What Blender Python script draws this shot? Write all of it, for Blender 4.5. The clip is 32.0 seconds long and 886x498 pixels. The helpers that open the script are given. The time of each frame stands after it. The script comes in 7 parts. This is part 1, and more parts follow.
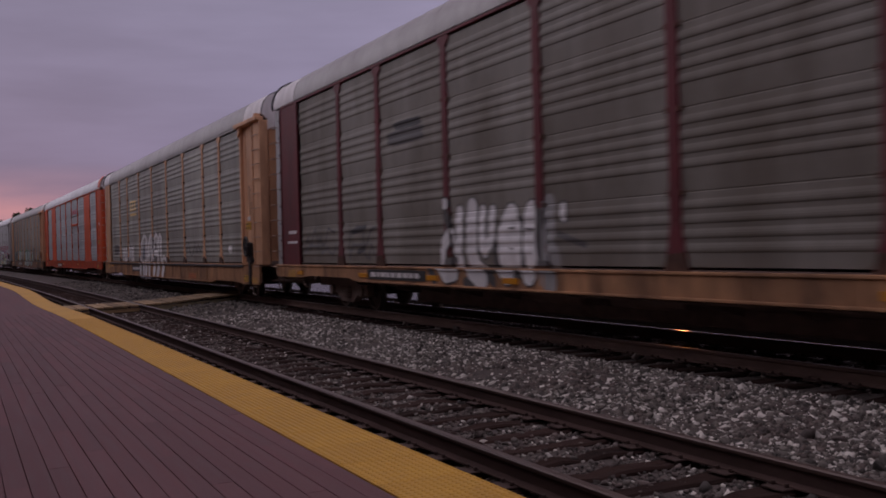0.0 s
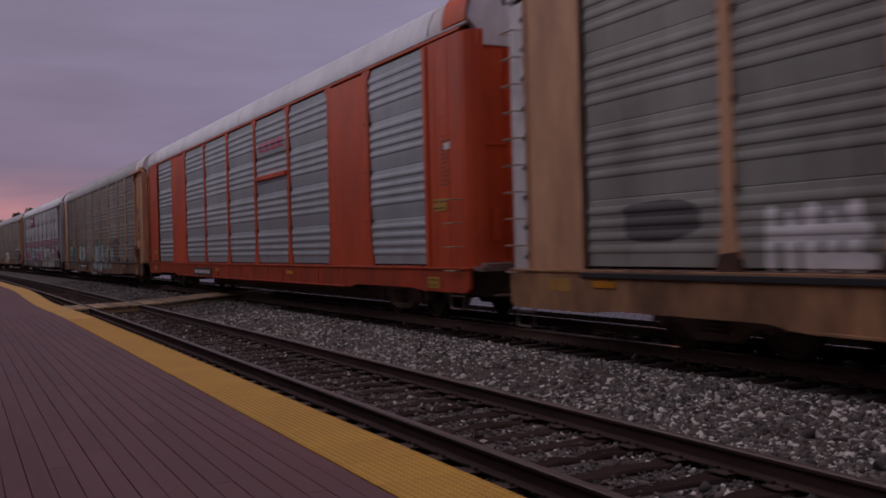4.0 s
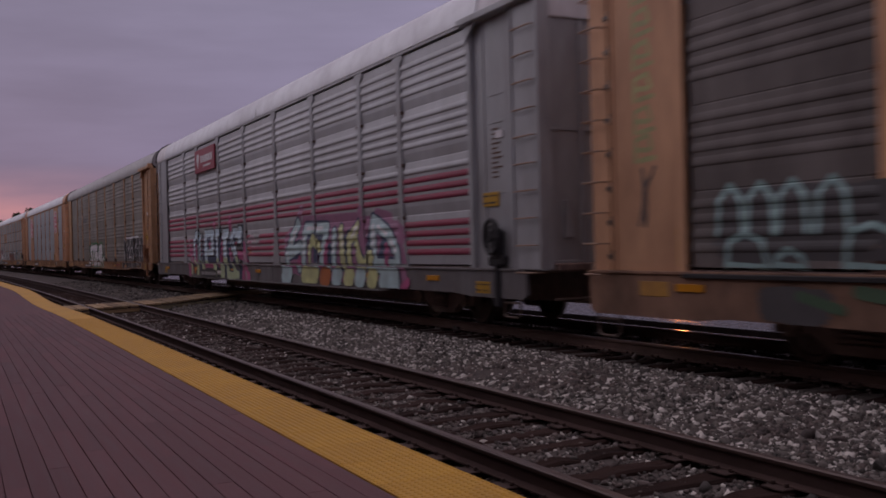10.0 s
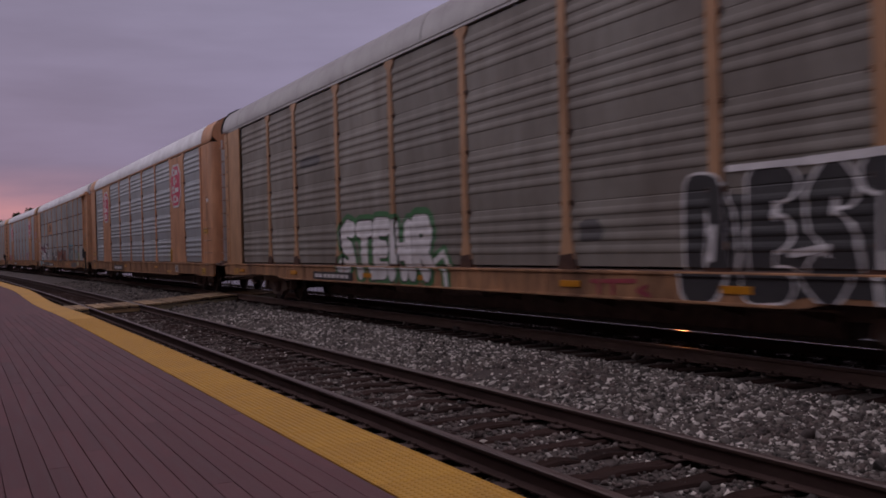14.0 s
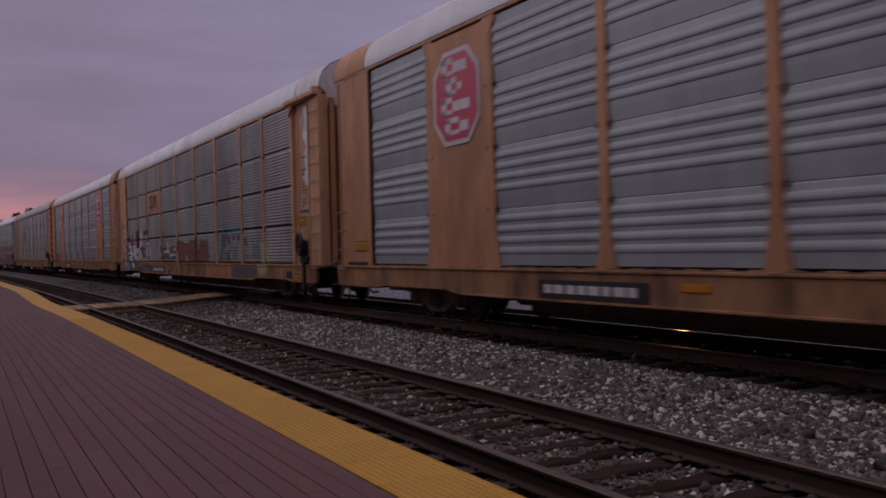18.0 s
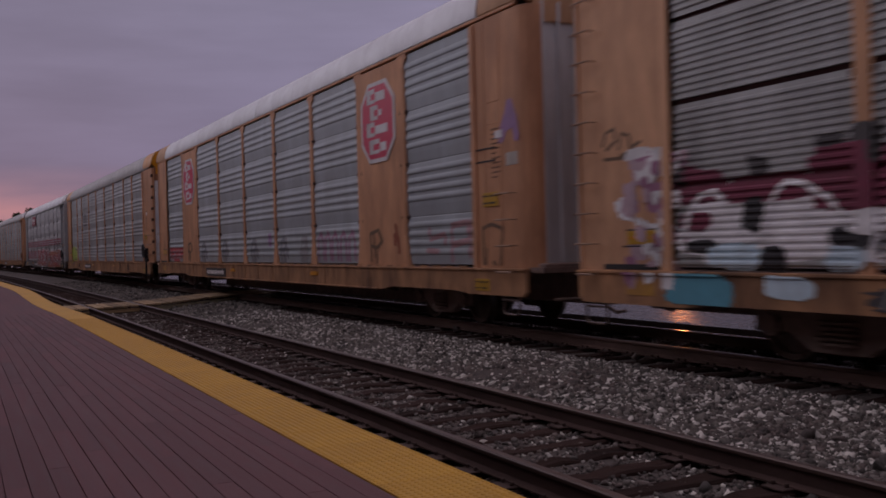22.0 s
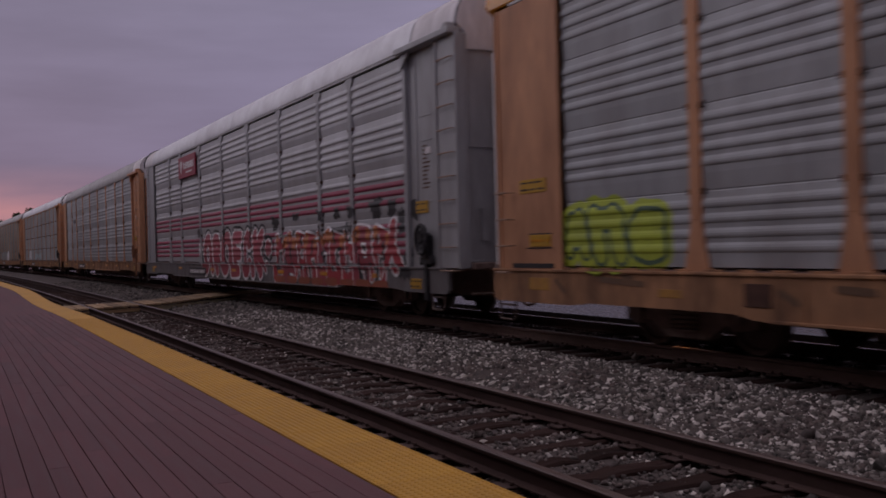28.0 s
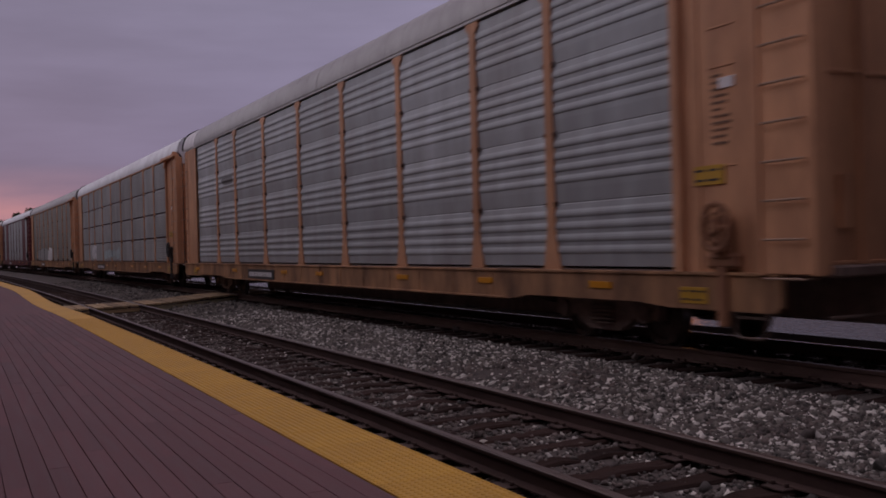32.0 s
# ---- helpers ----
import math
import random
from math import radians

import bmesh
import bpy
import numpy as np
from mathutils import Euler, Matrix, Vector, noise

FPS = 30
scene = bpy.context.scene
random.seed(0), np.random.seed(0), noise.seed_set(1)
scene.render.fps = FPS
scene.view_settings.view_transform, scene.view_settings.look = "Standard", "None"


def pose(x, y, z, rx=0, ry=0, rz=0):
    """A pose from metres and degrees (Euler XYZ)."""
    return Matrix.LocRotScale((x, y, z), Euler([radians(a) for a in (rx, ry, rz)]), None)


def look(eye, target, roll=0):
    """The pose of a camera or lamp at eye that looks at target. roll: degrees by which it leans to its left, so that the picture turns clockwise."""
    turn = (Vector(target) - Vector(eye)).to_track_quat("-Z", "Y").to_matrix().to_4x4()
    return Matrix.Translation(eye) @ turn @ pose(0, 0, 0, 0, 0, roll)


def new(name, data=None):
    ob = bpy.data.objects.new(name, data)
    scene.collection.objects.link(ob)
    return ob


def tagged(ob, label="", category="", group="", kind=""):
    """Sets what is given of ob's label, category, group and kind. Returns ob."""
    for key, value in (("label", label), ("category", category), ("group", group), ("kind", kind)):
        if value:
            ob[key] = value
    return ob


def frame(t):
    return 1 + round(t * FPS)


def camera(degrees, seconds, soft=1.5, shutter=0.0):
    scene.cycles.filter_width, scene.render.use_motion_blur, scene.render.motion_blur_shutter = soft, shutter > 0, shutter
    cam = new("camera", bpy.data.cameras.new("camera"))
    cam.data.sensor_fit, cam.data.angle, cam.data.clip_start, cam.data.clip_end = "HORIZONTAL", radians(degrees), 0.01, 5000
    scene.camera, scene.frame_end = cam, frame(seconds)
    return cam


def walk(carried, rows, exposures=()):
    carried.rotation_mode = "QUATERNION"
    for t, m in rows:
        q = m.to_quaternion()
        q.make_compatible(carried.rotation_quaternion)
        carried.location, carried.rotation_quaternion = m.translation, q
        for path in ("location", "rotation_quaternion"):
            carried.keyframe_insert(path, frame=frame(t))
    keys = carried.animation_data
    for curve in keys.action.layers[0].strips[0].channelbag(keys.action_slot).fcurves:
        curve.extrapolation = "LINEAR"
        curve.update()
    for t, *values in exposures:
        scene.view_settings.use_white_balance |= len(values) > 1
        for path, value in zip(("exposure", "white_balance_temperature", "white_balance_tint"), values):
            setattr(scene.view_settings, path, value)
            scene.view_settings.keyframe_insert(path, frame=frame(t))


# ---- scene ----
cam = camera(50.25, 32.0, soft=1.72, shutter=0.42)
EYE = Vector((0.0, 0.0, 1.5045))
YAW, PITCH, ROLL = radians(27.092), radians(-0.1697), -1.4615
AIM = EYE + Vector((-math.cos(YAW) * math.cos(PITCH), math.sin(YAW) * math.cos(PITCH), math.sin(PITCH))) * 50
# the clip's camera brightens and darkens its picture a little
EXPOSURES = [(0.0, 0.13), (1.2, 0.13), (3.0, -0.03), (6.0, -0.01), (8.0, 0.05), (10.0, 0.05), (11.2, -0.03), (13.0, 0.13), (14.2, 0.13), (17.0, -0.03), (19.0, -0.03), (20.0, 0.03), (22.0, -0.07), (25.0, -0.05), (28.0, -0.05), (31.0, 0.03), (32.0, 0.0)]
walk(cam, [(0.0, look(EYE, AIM, ROLL)), (32.0, look(EYE, AIM, ROLL))], EXPOSURES)

# ---- plan: concentric tracks on a wide curve; s runs along them, Y is the distance from the camera's circle ----
R = 2437.08
S_REF = R + 9.5
GAUGE = 1.505
YA, ZA = 3.4524, 0.0        # platform track, near rail head
YB, ZB = 8.2411, 0.130      # train track, near rail head
YC = YB + GAUGE / 2         # train track centre
EDGE_Y, STRIP_W = 2.76, 0.595
V0, ACC, S0, PITCH_CAR = 10.2815, -0.0392, -24.622, 29.045
SLACK = {1: -0.07, 2: 0.08, 4: -0.12, 5: -0.02, 7: 0.07, 8: 0.19, 9: 0.08, 10: 0.02, 11: -0.03}    # play in the couplers


def at(s, Y, z):
    th = s / S_REF
    return Vector(((R + Y) * math.sin(th), (R + Y) * math.cos(th) - R, z))


def on_track(s, Y, z):
    p = at(s, Y, z)
    return pose(p.x, p.y, p.z, 0, 0, -math.degrees(s / S_REF))


def travel(t):
    return V0 * t + 0.5 * ACC * t * t


# ---- world and light: an overcast dusk with a pink glow low in the west ----
world = bpy.data.worlds.new("dusk_sky")
scene.world = world
world.use_nodes = True
wn, wl = world.node_tree.nodes, world.node_tree.links
wn.clear()


def wnode(kind, **kw):
    n = wn.new(kind)
    for k, v in kw.items():
        if k == "op":
            n.operation = v
        elif k == "blend":
            n.data_type, n.blend_type = "RGBA", v
    return n


w_out = wnode("ShaderNodeOutputWorld")
w_bg = wnode("ShaderNodeBackground")
w_co = wnode("ShaderNodeTexCoord")
w_sep = wnode("ShaderNodeSeparateXYZ")
wl.new(w_co.outputs["Generated"], w_sep.inputs[0])
w_sky = wnode("ShaderNodeTexSky")
w_sky.sky_type, w_sky.sun_disc = "NISHITA", False
w_sky.sun_elevation, w_sky.sun_rotation = radians(1.5), radians(-88)
w_sky.air_density, w_sky.dust_density = 1.5, 3.0
# cloud deck: mauve grey, brighter overhead
w_ramp = wnode("ShaderNodeValToRGB")
e = w_ramp.color_ramp.elements
e[0].position, e[0].color = 0.0, (0.205, 0.164, 0.240, 1)
e[1].position, e[1].color = 1.0, (0.740, 0.630, 0.707, 1)
for pos_, col_ in ((0.10, (0.192, 0.168, 0.259, 1)), (0.32, (0.229, 0.204, 0.296, 1)), (0.55, (0.390, 0.335, 0.415, 1))):
    x_ = e.new(pos_)
    x_.color = col_
wl.new(w_sep.outputs["Z"], w_ramp.inputs[0])
# long soft cloud streaks
w_map = wnode("ShaderNodeMapping")
w_map.inputs["Scale"].default_value = (1.0, 1.0, 6.0)
wl.new(w_co.outputs["Generated"], w_map.inputs[0])
w_noise = wnode("ShaderNodeTexNoise")
w_noise.inputs["Scale"].default_value, w_noise.inputs["Detail"].default_value = 4.2, 6.0
wl.new(w_map.outputs[0], w_noise.inputs["Vector"])
w_cl = wnode("ShaderNodeMapRange")
w_cl.inputs["From Min"].default_value, w_cl.inputs["From Max"].default_value = 0.3, 0.7
w_cl.inputs["To Min"].default_value, w_cl.inputs["To Max"].default_value = 0.90, 1.12
wl.new(w_noise.outputs[0], w_cl.inputs[0])
w_mul = wnode("ShaderNodeMix", blend="MULTIPLY")
w_mul.inputs[0].default_value = 1.0
wl.new(w_ramp.outputs[0], w_mul.inputs["A"])
w_north = wnode("ShaderNodeMapRange")
w_north.inputs["From Min"].default_value, w_north.inputs["From Max"].default_value = 0.12, 0.55
w_north.inputs["To Min"].default_value, w_north.inputs["To Max"].default_value = 1.0, 1.24
wl.new(w_sep.outputs["Y"], w_north.inputs[0])
w_cn = wnode("ShaderNodeMath", op="MULTIPLY")
wl.new(w_cl.outputs[0], w_cn.inputs[0])
wl.new(w_north.outputs[0], w_cn.inputs[1])
# the sky is darker in the east, away from the sunset
w_east = wnode("ShaderNodeMapRange")
w_east.inputs["From Min"].default_value, w_east.inputs["From Max"].default_value = -0.35, 0.85
w_east.inputs["To Min"].default_value, w_east.inputs["To Max"].default_value = 1.0, 0.8
wl.new(w_sep.outputs["X"], w_east.inputs[0])
w_ce = wnode("ShaderNodeMath", op="MULTIPLY")
wl.new(w_cn.outputs[0], w_ce.inputs[0])
wl.new(w_east.outputs[0], w_ce.inputs[1])
wl.new(w_ce.outputs[0], w_mul.inputs["B"])
# pink glow towards the place of sunset
w_dot = wnode("ShaderNodeVectorMath", op="DOT_PRODUCT")
w_dot.inputs[1].default_value = Vector((-1.0, -0.02, 0.04)).normalized()
wl.new(w_co.outputs["Generated"], w_dot.inputs[0])
w_az = wnode("ShaderNodeMapRange")
w_az.inputs["From Min"].default_value, w_az.inputs["From Max"].default_value = 0.978, 1.0
wl.new(w_dot.outputs["Value"], w_az.inputs[0])
w_el = wnode("ShaderNodeMapRange")
w_el.inputs["From Min"].default_value, w_el.inputs["From Max"].default_value = 0.090, 0.050
wl.new(w_sep.outputs["Z"], w_el.inputs[0])
w_fac = wnode("ShaderNodeMath", op="MULTIPLY")
wl.new(w_az.outputs[0], w_fac.inputs[0])
wl.new(w_el.outputs[0], w_fac.inputs[1])
w_fac2 = wnode("ShaderNodeMath", op="MULTIPLY")
w_str = wnode("ShaderNodeMapRange")
w_str.inputs["From Min"].default_value, w_str.inputs["From Max"].default_value = 0.36, 0.60
w_str.inputs["To Min"].default_value, w_str.inputs["To Max"].default_value = 0.35, 1.0
wl.new(w_noise.outputs[0], w_str.inputs[0])
wl.new(w_fac.outputs[0], w_fac2.inputs[0])
wl.new(w_str.outputs[0], w_fac2.inputs[1])
w_pink = wnode("ShaderNodeMix", blend="MIX")
wl.new(w_fac2.outputs[0], w_pink.inputs[0])
wl.new(w_mul.outputs["Result"], w_pink.inputs["A"])
w_pink.inputs["B"].default_value = (0.50, 0.24, 0.26, 1)
w_add = wnode("ShaderNodeMix", blend="ADD")
w_add.inputs[0].default_value = 0.003
wl.new(w_pink.outputs["Result"], w_add.inputs["A"])
wl.new(w_sky.outputs[0], w_add.inputs["B"])
wl.new(w_add.outputs["Result"], w_bg.inputs[0])
w_bg.inputs[1].default_value = 1.0
wl.new(w_bg.outputs[0], w_out.inputs[0])

sun = new("sun", bpy.data.lights.new("sun", "SUN"))
sun.data.energy, sun.data.angle, sun.data.color = 0.42, radians(40), (1.0, 0.91, 0.95)
sun.matrix_world = look((0, 0, 30), (22, 18, 19.5))

# ---- materials ----
MATS = {}


def mat(name, color, rough=0.6, metal=0.0, vary=0.25, scale=6.0, bump=0.0, bscale=40.0, stretch=(1, 1, 1), dirt=None, dscale=1.2, damt=0.5,
        per_object=0.0, island=0.0, emit=0.0, spec=0.5):
    """Procedural surface: colour with fine grain and large patches of dirt, grain bump, and a small change from piece to piece."""
    if name in MATS:
        return MATS[name]
    m = bpy.data.materials.new(name)
    MATS[name] = m
    m.use_nodes = True
    n, l = m.node_tree.nodes, m.node_tree.links
    b = n["Principled BSDF"]
    b.inputs["Roughness"].default_value, b.inputs["Metallic"].default_value = rough, metal
    b.inputs["Specular IOR Level"].default_value = spec
    co = n.new("ShaderNodeTexCoord")
    mp = n.new("ShaderNodeMapping")
    mp.inputs["Scale"].default_value = stretch
    l.new(co.outputs["Object"], mp.inputs[0])
    if per_object:
        who = n.new("ShaderNodeObjectInfo")
        far = n.new("ShaderNodeVectorMath")
        far.operation = "SCALE"
        far.inputs[0].default_value = (37.0, 23.0, 11.0)
        l.new(who.outputs["Random"], far.inputs["Scale"])
        l.new(far.outputs[0], mp.inputs["Location"])
    g = n.new("ShaderNodeTexNoise")
    g.inputs["Scale"].default_value, g.inputs["Detail"].default_value = scale, 6.0
    l.new(mp.outputs[0], g.inputs["Vector"])
    mr = n.new("ShaderNodeMapRange")
    mr.inputs["From Min"].default_value, mr.inputs["From Max"].default_value = 0.25, 0.75
    mr.inputs["To Min"].default_value, mr.inputs["To Max"].default_value = 1 - vary, 1 + vary
    l.new(g.outputs[0], mr.inputs[0])
    val = mr.outputs[0]
    for amount, node, socket in ((per_object, "ShaderNodeObjectInfo", "Random"), (island, "ShaderNodeNewGeometry", "Random Per Island")):
        if amount:
            oi = n.new(node)
            m2 = n.new("ShaderNodeMapRange")
            m2.inputs["To Min"].default_value, m2.inputs["To Max"].default_value = 1 - amount, 1 + amount
            l.new(oi.outputs[socket], m2.inputs[0])
            mm = n.new("ShaderNodeMath")
            mm.operation = "MULTIPLY"
            l.new(val, mm.inputs[0])
            l.new(m2.outputs[0], mm.inputs[1])
            val = mm.outputs[0]
    mx = n.new("ShaderNodeMix")
    mx.data_type, mx.blend_type = "RGBA", "MULTIPLY"
    mx.inputs[0].default_value = 1.0
    mx.inputs["A"].default_value = (*color, 1)
    l.new(val, mx.inputs["B"])
    col = mx.outputs["Result"]
    if dirt:
        d = n.new("ShaderNodeTexNoise")
        d.inputs["Scale"].default_value, d.inputs["Detail"].default_value = dscale, 8.0
        d.inputs["Roughness"].default_value = 0.65
        l.new(mp.outputs[0], d.inputs["Vector"])
        dr = n.new("ShaderNodeMapRange")
        dr.inputs["From Min"].default_value, dr.inputs["From Max"].default_value = 0.38, 0.68
        dr.inputs["To Max"].default_value = damt
        l.new(d.outputs[0], dr.inputs[0])
        dm = n.new("ShaderNodeMix")
        dm.data_type = "RGBA"
        l.new(dr.outputs[0], dm.inputs[0])
        l.new(col, dm.inputs["A"])
        dm.inputs["B"].default_value = (*dirt, 1)
        col = dm.outputs["Result"]
    l.new(col, b.inputs["Base Color"])
    rr = n.new("ShaderNodeMapRange")
    rr.inputs["To Min"].default_value, rr.inputs["To Max"].default_value = max(0.05, rough - 0.12), min(1.0, rough + 0.12)
    l.new(g.outputs[0], rr.inputs[0])
    l.new(rr.outputs[0], b.inputs["Roughness"])
    if bump:
        t = n.new("ShaderNodeTexNoise")
        t.inputs["Scale"].default_value, t.inputs["Detail"].default_value = bscale, 4.0
        l.new(mp.outputs[0], t.inputs["Vector"])
        bp = n.new("ShaderNodeBump")
        bp.inputs["Strength"].default_value, bp.inputs["Distance"].default_value = bump, 0.01
        l.new(t.outputs[0], bp.inputs["Height"])
        l.new(bp.outputs[0], b.inputs["Normal"])
    if emit:
        b.inputs["Emission Color"].default_value, b.inputs["Emission Strength"].default_value = (*color, 1), emit
    return m


RUST = (0.10, 0.045, 0.028)
STREAK = (1.0, 1.0, 0.35)
galv_new = mat("galvanised_steel", (0.375, 0.410, 0.448), 0.54, 0.22, 0.15, 3.0, 0.10, 60, STREAK, (0.30, 0.315, 0.335), 0.9, 0.75, 0.10, spec=0.3)
galv_mid = mat("dull_galvanised_steel", (0.385, 0.405, 0.428), 0.54, 0.20, 0.16, 3.0, 0.10, 60, STREAK, (0.25, 0.24, 0.24), 0.9, 0.75, 0.12, spec=0.25)
galv_old = mat("weathered_galvanised_steel", (0.328, 0.330, 0.310), 0.62, 0.12, 0.14, 3.0, 0.06, 60, STREAK, (0.16, 0.145, 0.135), 0.8, 0.65, 0.12, spec=0.2)
galv_stained = mat("brown_stained_galvanised_steel", (0.250, 0.238, 0.218), 0.66, 0.08, 0.16, 3.0, 0.06, 60, STREAK, (0.12, 0.10, 0.08), 0.7, 0.75, 0.12, spec=0.2)
galv_dark = mat("rust_stained_galvanised_steel", (0.285, 0.268, 0.244), 0.66, 0.1, 0.16, 3.0, 0.06, 60, STREAK, (0.14, 0.115, 0.10), 0.8, 0.7, 0.12, spec=0.2)
galv_soot = mat("soot_stained_galvanised_steel", (0.205, 0.185, 0.178), 0.7, 0.06, 0.18, 3.0, 0.06, 60, STREAK, (0.085, 0.072, 0.07), 0.7, 0.8, 0.12, spec=0.15)
galv_ribbed = mat("grimy_ribbed_steel", (0.43, 0.437, 0.445), 0.52, 0.3, 0.12, 3.0, 0.05, 60, STREAK, (0.17, 0.165, 0.16), 0.9, 0.65, 0.12, spec=0.25)
silver_paint = mat("silver_grey_paint", (0.455, 0.462, 0.485), 0.52, 0.30, 0.08, 4.0, 0.04, 60, STREAK, (0.28, 0.27, 0.28), 0.9, 0.5, 0.08, spec=0.25)
silver_trim = mat("silver_grey_trim_paint", (0.40, 0.412, 0.43), 0.5, 0.05, 0.10, 5.0, 0.04, 60, STREAK, (0.20, 0.18, 0.18), 1.4, 0.5, 0.06, spec=0.25)
magenta = mat("magenta_stripe_paint", (0.30, 0.030, 0.075), 0.5, 0.0, 0.14, 4.0, 0.04, 60, STREAK, (0.20, 0.06, 0.09), 1.2, 0.6, 0.10, spec=0.22)
tan_paint = mat("faded_tan_paint", (0.63, 0.335, 0.19), 0.6, 0.0, 0.12, 5.0, 0.05, 50, STREAK, (0.22, 0.10, 0.06), 1.5, 0.55, 0.08, spec=0.22)
tan_light = mat("pale_tan_paint", (0.68, 0.395, 0.235), 0.6, 0.0, 0.12, 5.0, 0.05, 50, STREAK, (0.26, 0.13, 0.08), 1.5, 0.55, 0.08, spec=0.22)
ochre_paint = mat("ochre_paint", (0.56, 0.335, 0.195), 0.6, 0.0, 0.14, 5.0, 0.05, 50, STREAK, (0.20, 0.10, 0.05), 1.5, 0.6, 0.08, spec=0.22)
sill_soot = mat("soot_streaked_tan_sill_paint", (0.31, 0.185, 0.13), 0.75, 0.0, 0.25, 5.0, 0.08, 50, (0.7, 1, 0.45), (0.045, 0.034, 0.030), 0.9, 0.95, 0.08, spec=0.12)
# sill paints: darker bases than the posts' paints, with patches of dirt
sill_tan = mat("darker_tan_sill_paint", (0.46, 0.25, 0.135), 0.7, 0.0, 0.2, 5.0, 0.08, 50, (1.1, 1, 0.45), (0.10, 0.06, 0.045), 1.5, 0.85, 0.08, spec=0.15)
sill_orange = mat("darker_orange_sill_paint", (0.53, 0.08, 0.03), 0.65, 0.0, 0.15, 5.0, 0.06, 50, (1.1, 1, 0.45), (0.16, 0.045, 0.03), 1.6, 0.6, 0.08, spec=0.15)
sill_silver = mat("darker_silver_sill_paint", (0.20, 0.193, 0.198), 0.65, 0.0, 0.15, 5.0, 0.06, 50, (1.1, 1, 0.45), (0.13, 0.11, 0.11), 1.6, 0.85, 0.08, spec=0.15)
red_post = mat("dull_dark_red_paint", (0.16, 0.035, 0.045), 0.6, 0.0, 0.15, 5.0, 0.05, 50, STREAK, (0.07, 0.03, 0.035), 1.5, 0.6, 0.10, spec=0.22)
orange_paint = mat("bright_orange_red_paint", (0.66, 0.098, 0.032), 0.5, 0.0, 0.09, 5.0, 0.04, 50, STREAK, (0.28, 0.05, 0.03), 1.2, 0.5, 0.07, spec=0.22)
roof_new = mat("pale_metal_roof", (0.72, 0.735, 0.775), 0.5, 0.15, 0.08, 3.0, 0.04, 40, (1, 1, 1), (0.40, 0.38, 0.42), 0.8, 0.5, 0.06)
roof_mid = mat("grey_metal_roof", (0.36, 0.35, 0.355), 0.5, 0.25, 0.12, 3.0, 0.04, 40, (1, 1, 1), (0.22, 0.20, 0.21), 0.8, 0.6, 0.06)
under_steel = mat("greasy_black_steel", (0.23, 0.165, 0.145), 0.7, 0.1, 0.35, 8.0, 0.2, 60, (1, 1, 1), RUST, 2.5, 0.5)
wheel_steel = mat("dark_wheel_steel", (0.12, 0.09, 0.08), 0.55, 0.5, 0.3, 8.0, 0.1, 60, (1, 1, 1), RUST, 3.0, 0.6)
tread_steel = mat("polished_tread_steel", (0.45, 0.44, 0.44), 0.3, 1.0, 0.1, 12.0)
clip_steel = mat("dark_rusty_clip_steel", (0.10, 0.055, 0.04), 0.7, 0.2, 0.3, 9.0, 0.1, 60, (1, 1, 1), RUST, 3.0, 0.6, spec=0.2)
foot_rust = mat("rust_stained_dark_paint", (0.105, 0.058, 0.045), 0.75, 0.0, 0.3, 9.0, 0.1, 60, (1, 1, 1), (0.05, 0.03, 0.027), 3.0, 0.7, spec=0.15)
rung_steel = mat("worn_bare_rung_steel", (0.42, 0.30, 0.23), 0.45, 0.4, 0.2, 9.0, 0.1, 60, (1, 1, 1), (0.25, 0.14, 0.09), 3.0, 0.6, spec=0.3)
stencil_paint = mat("faded_brown_stencil_paint", (0.16, 0.085, 0.055), 0.7, 0.0, 0.2, 9.0)
brown_door = mat("rust_brown_door_paint", (0.36, 0.175, 0.10), 0.65, 0.0, 0.2, 5.0, 0.05, 50, STREAK, (0.10, 0.05, 0.035), 1.5, 0.6, spec=0.2)
# silver door colour lightened to make up for weak light on the recessed doors
door_silver = mat("brightened_silver_door_paint", (0.64, 0.66, 0.69), 0.5, 0.1, 0.10, 5.0, 0.04, 60, STREAK, (0.36, 0.35, 0.37), 1.4, 0.6, 0.06, spec=0.25)
white_paint = mat("dirty_white_paint", (0.74, 0.72, 0.74), 0.6, 0.0, 0.10, 6.0, 0.0, 40, STREAK, (0.36, 0.33, 0.34), 2.0, 0.6)
black_paint = mat("black_paint", (0.022, 0.021, 0.025), 0.55, 0.0, 0.2, 6.0)
yellow_paint = mat("yellow_placard_paint", (0.55, 0.31, 0.02), 0.5, 0.0, 0.12, 8.0, 0.0, 40, (1, 1, 1), (0.25, 0.14, 0.03), 3.0, 0.5)
worn_yellow = mat("worn_off_yellow_paint", (0.50, 0.27, 0.05), 0.6, 0.0, 0.25, 8.0, 0.0, 40, (1, 1, 1), (0.34, 0.16, 0.06), 3.5, 0.8)
amber_tape = mat("amber_reflective_tape", (0.58, 0.24, 0.01), 0.35, 0.0, 0.08, 8.0)
logo_red = mat("logo_crimson_paint", (0.56, 0.022, 0.085), 0.5, 0.0, 0.10, 6.0)
sign_red = mat("dark_crimson_sign_paint", (0.27, 0.014, 0.042), 0.5, 0.0, 0.10, 6.0)
logo_gold = mat("logo_gold_paint", (0.74, 0.54, 0.20), 0.5, 0.0, 0.12, 6.0)
logo_dark = mat("faded_dark_logo_paint", (0.13, 0.13, 0.15), 0.6, 0.0, 0.12, 6.0)
SPRAY = {}
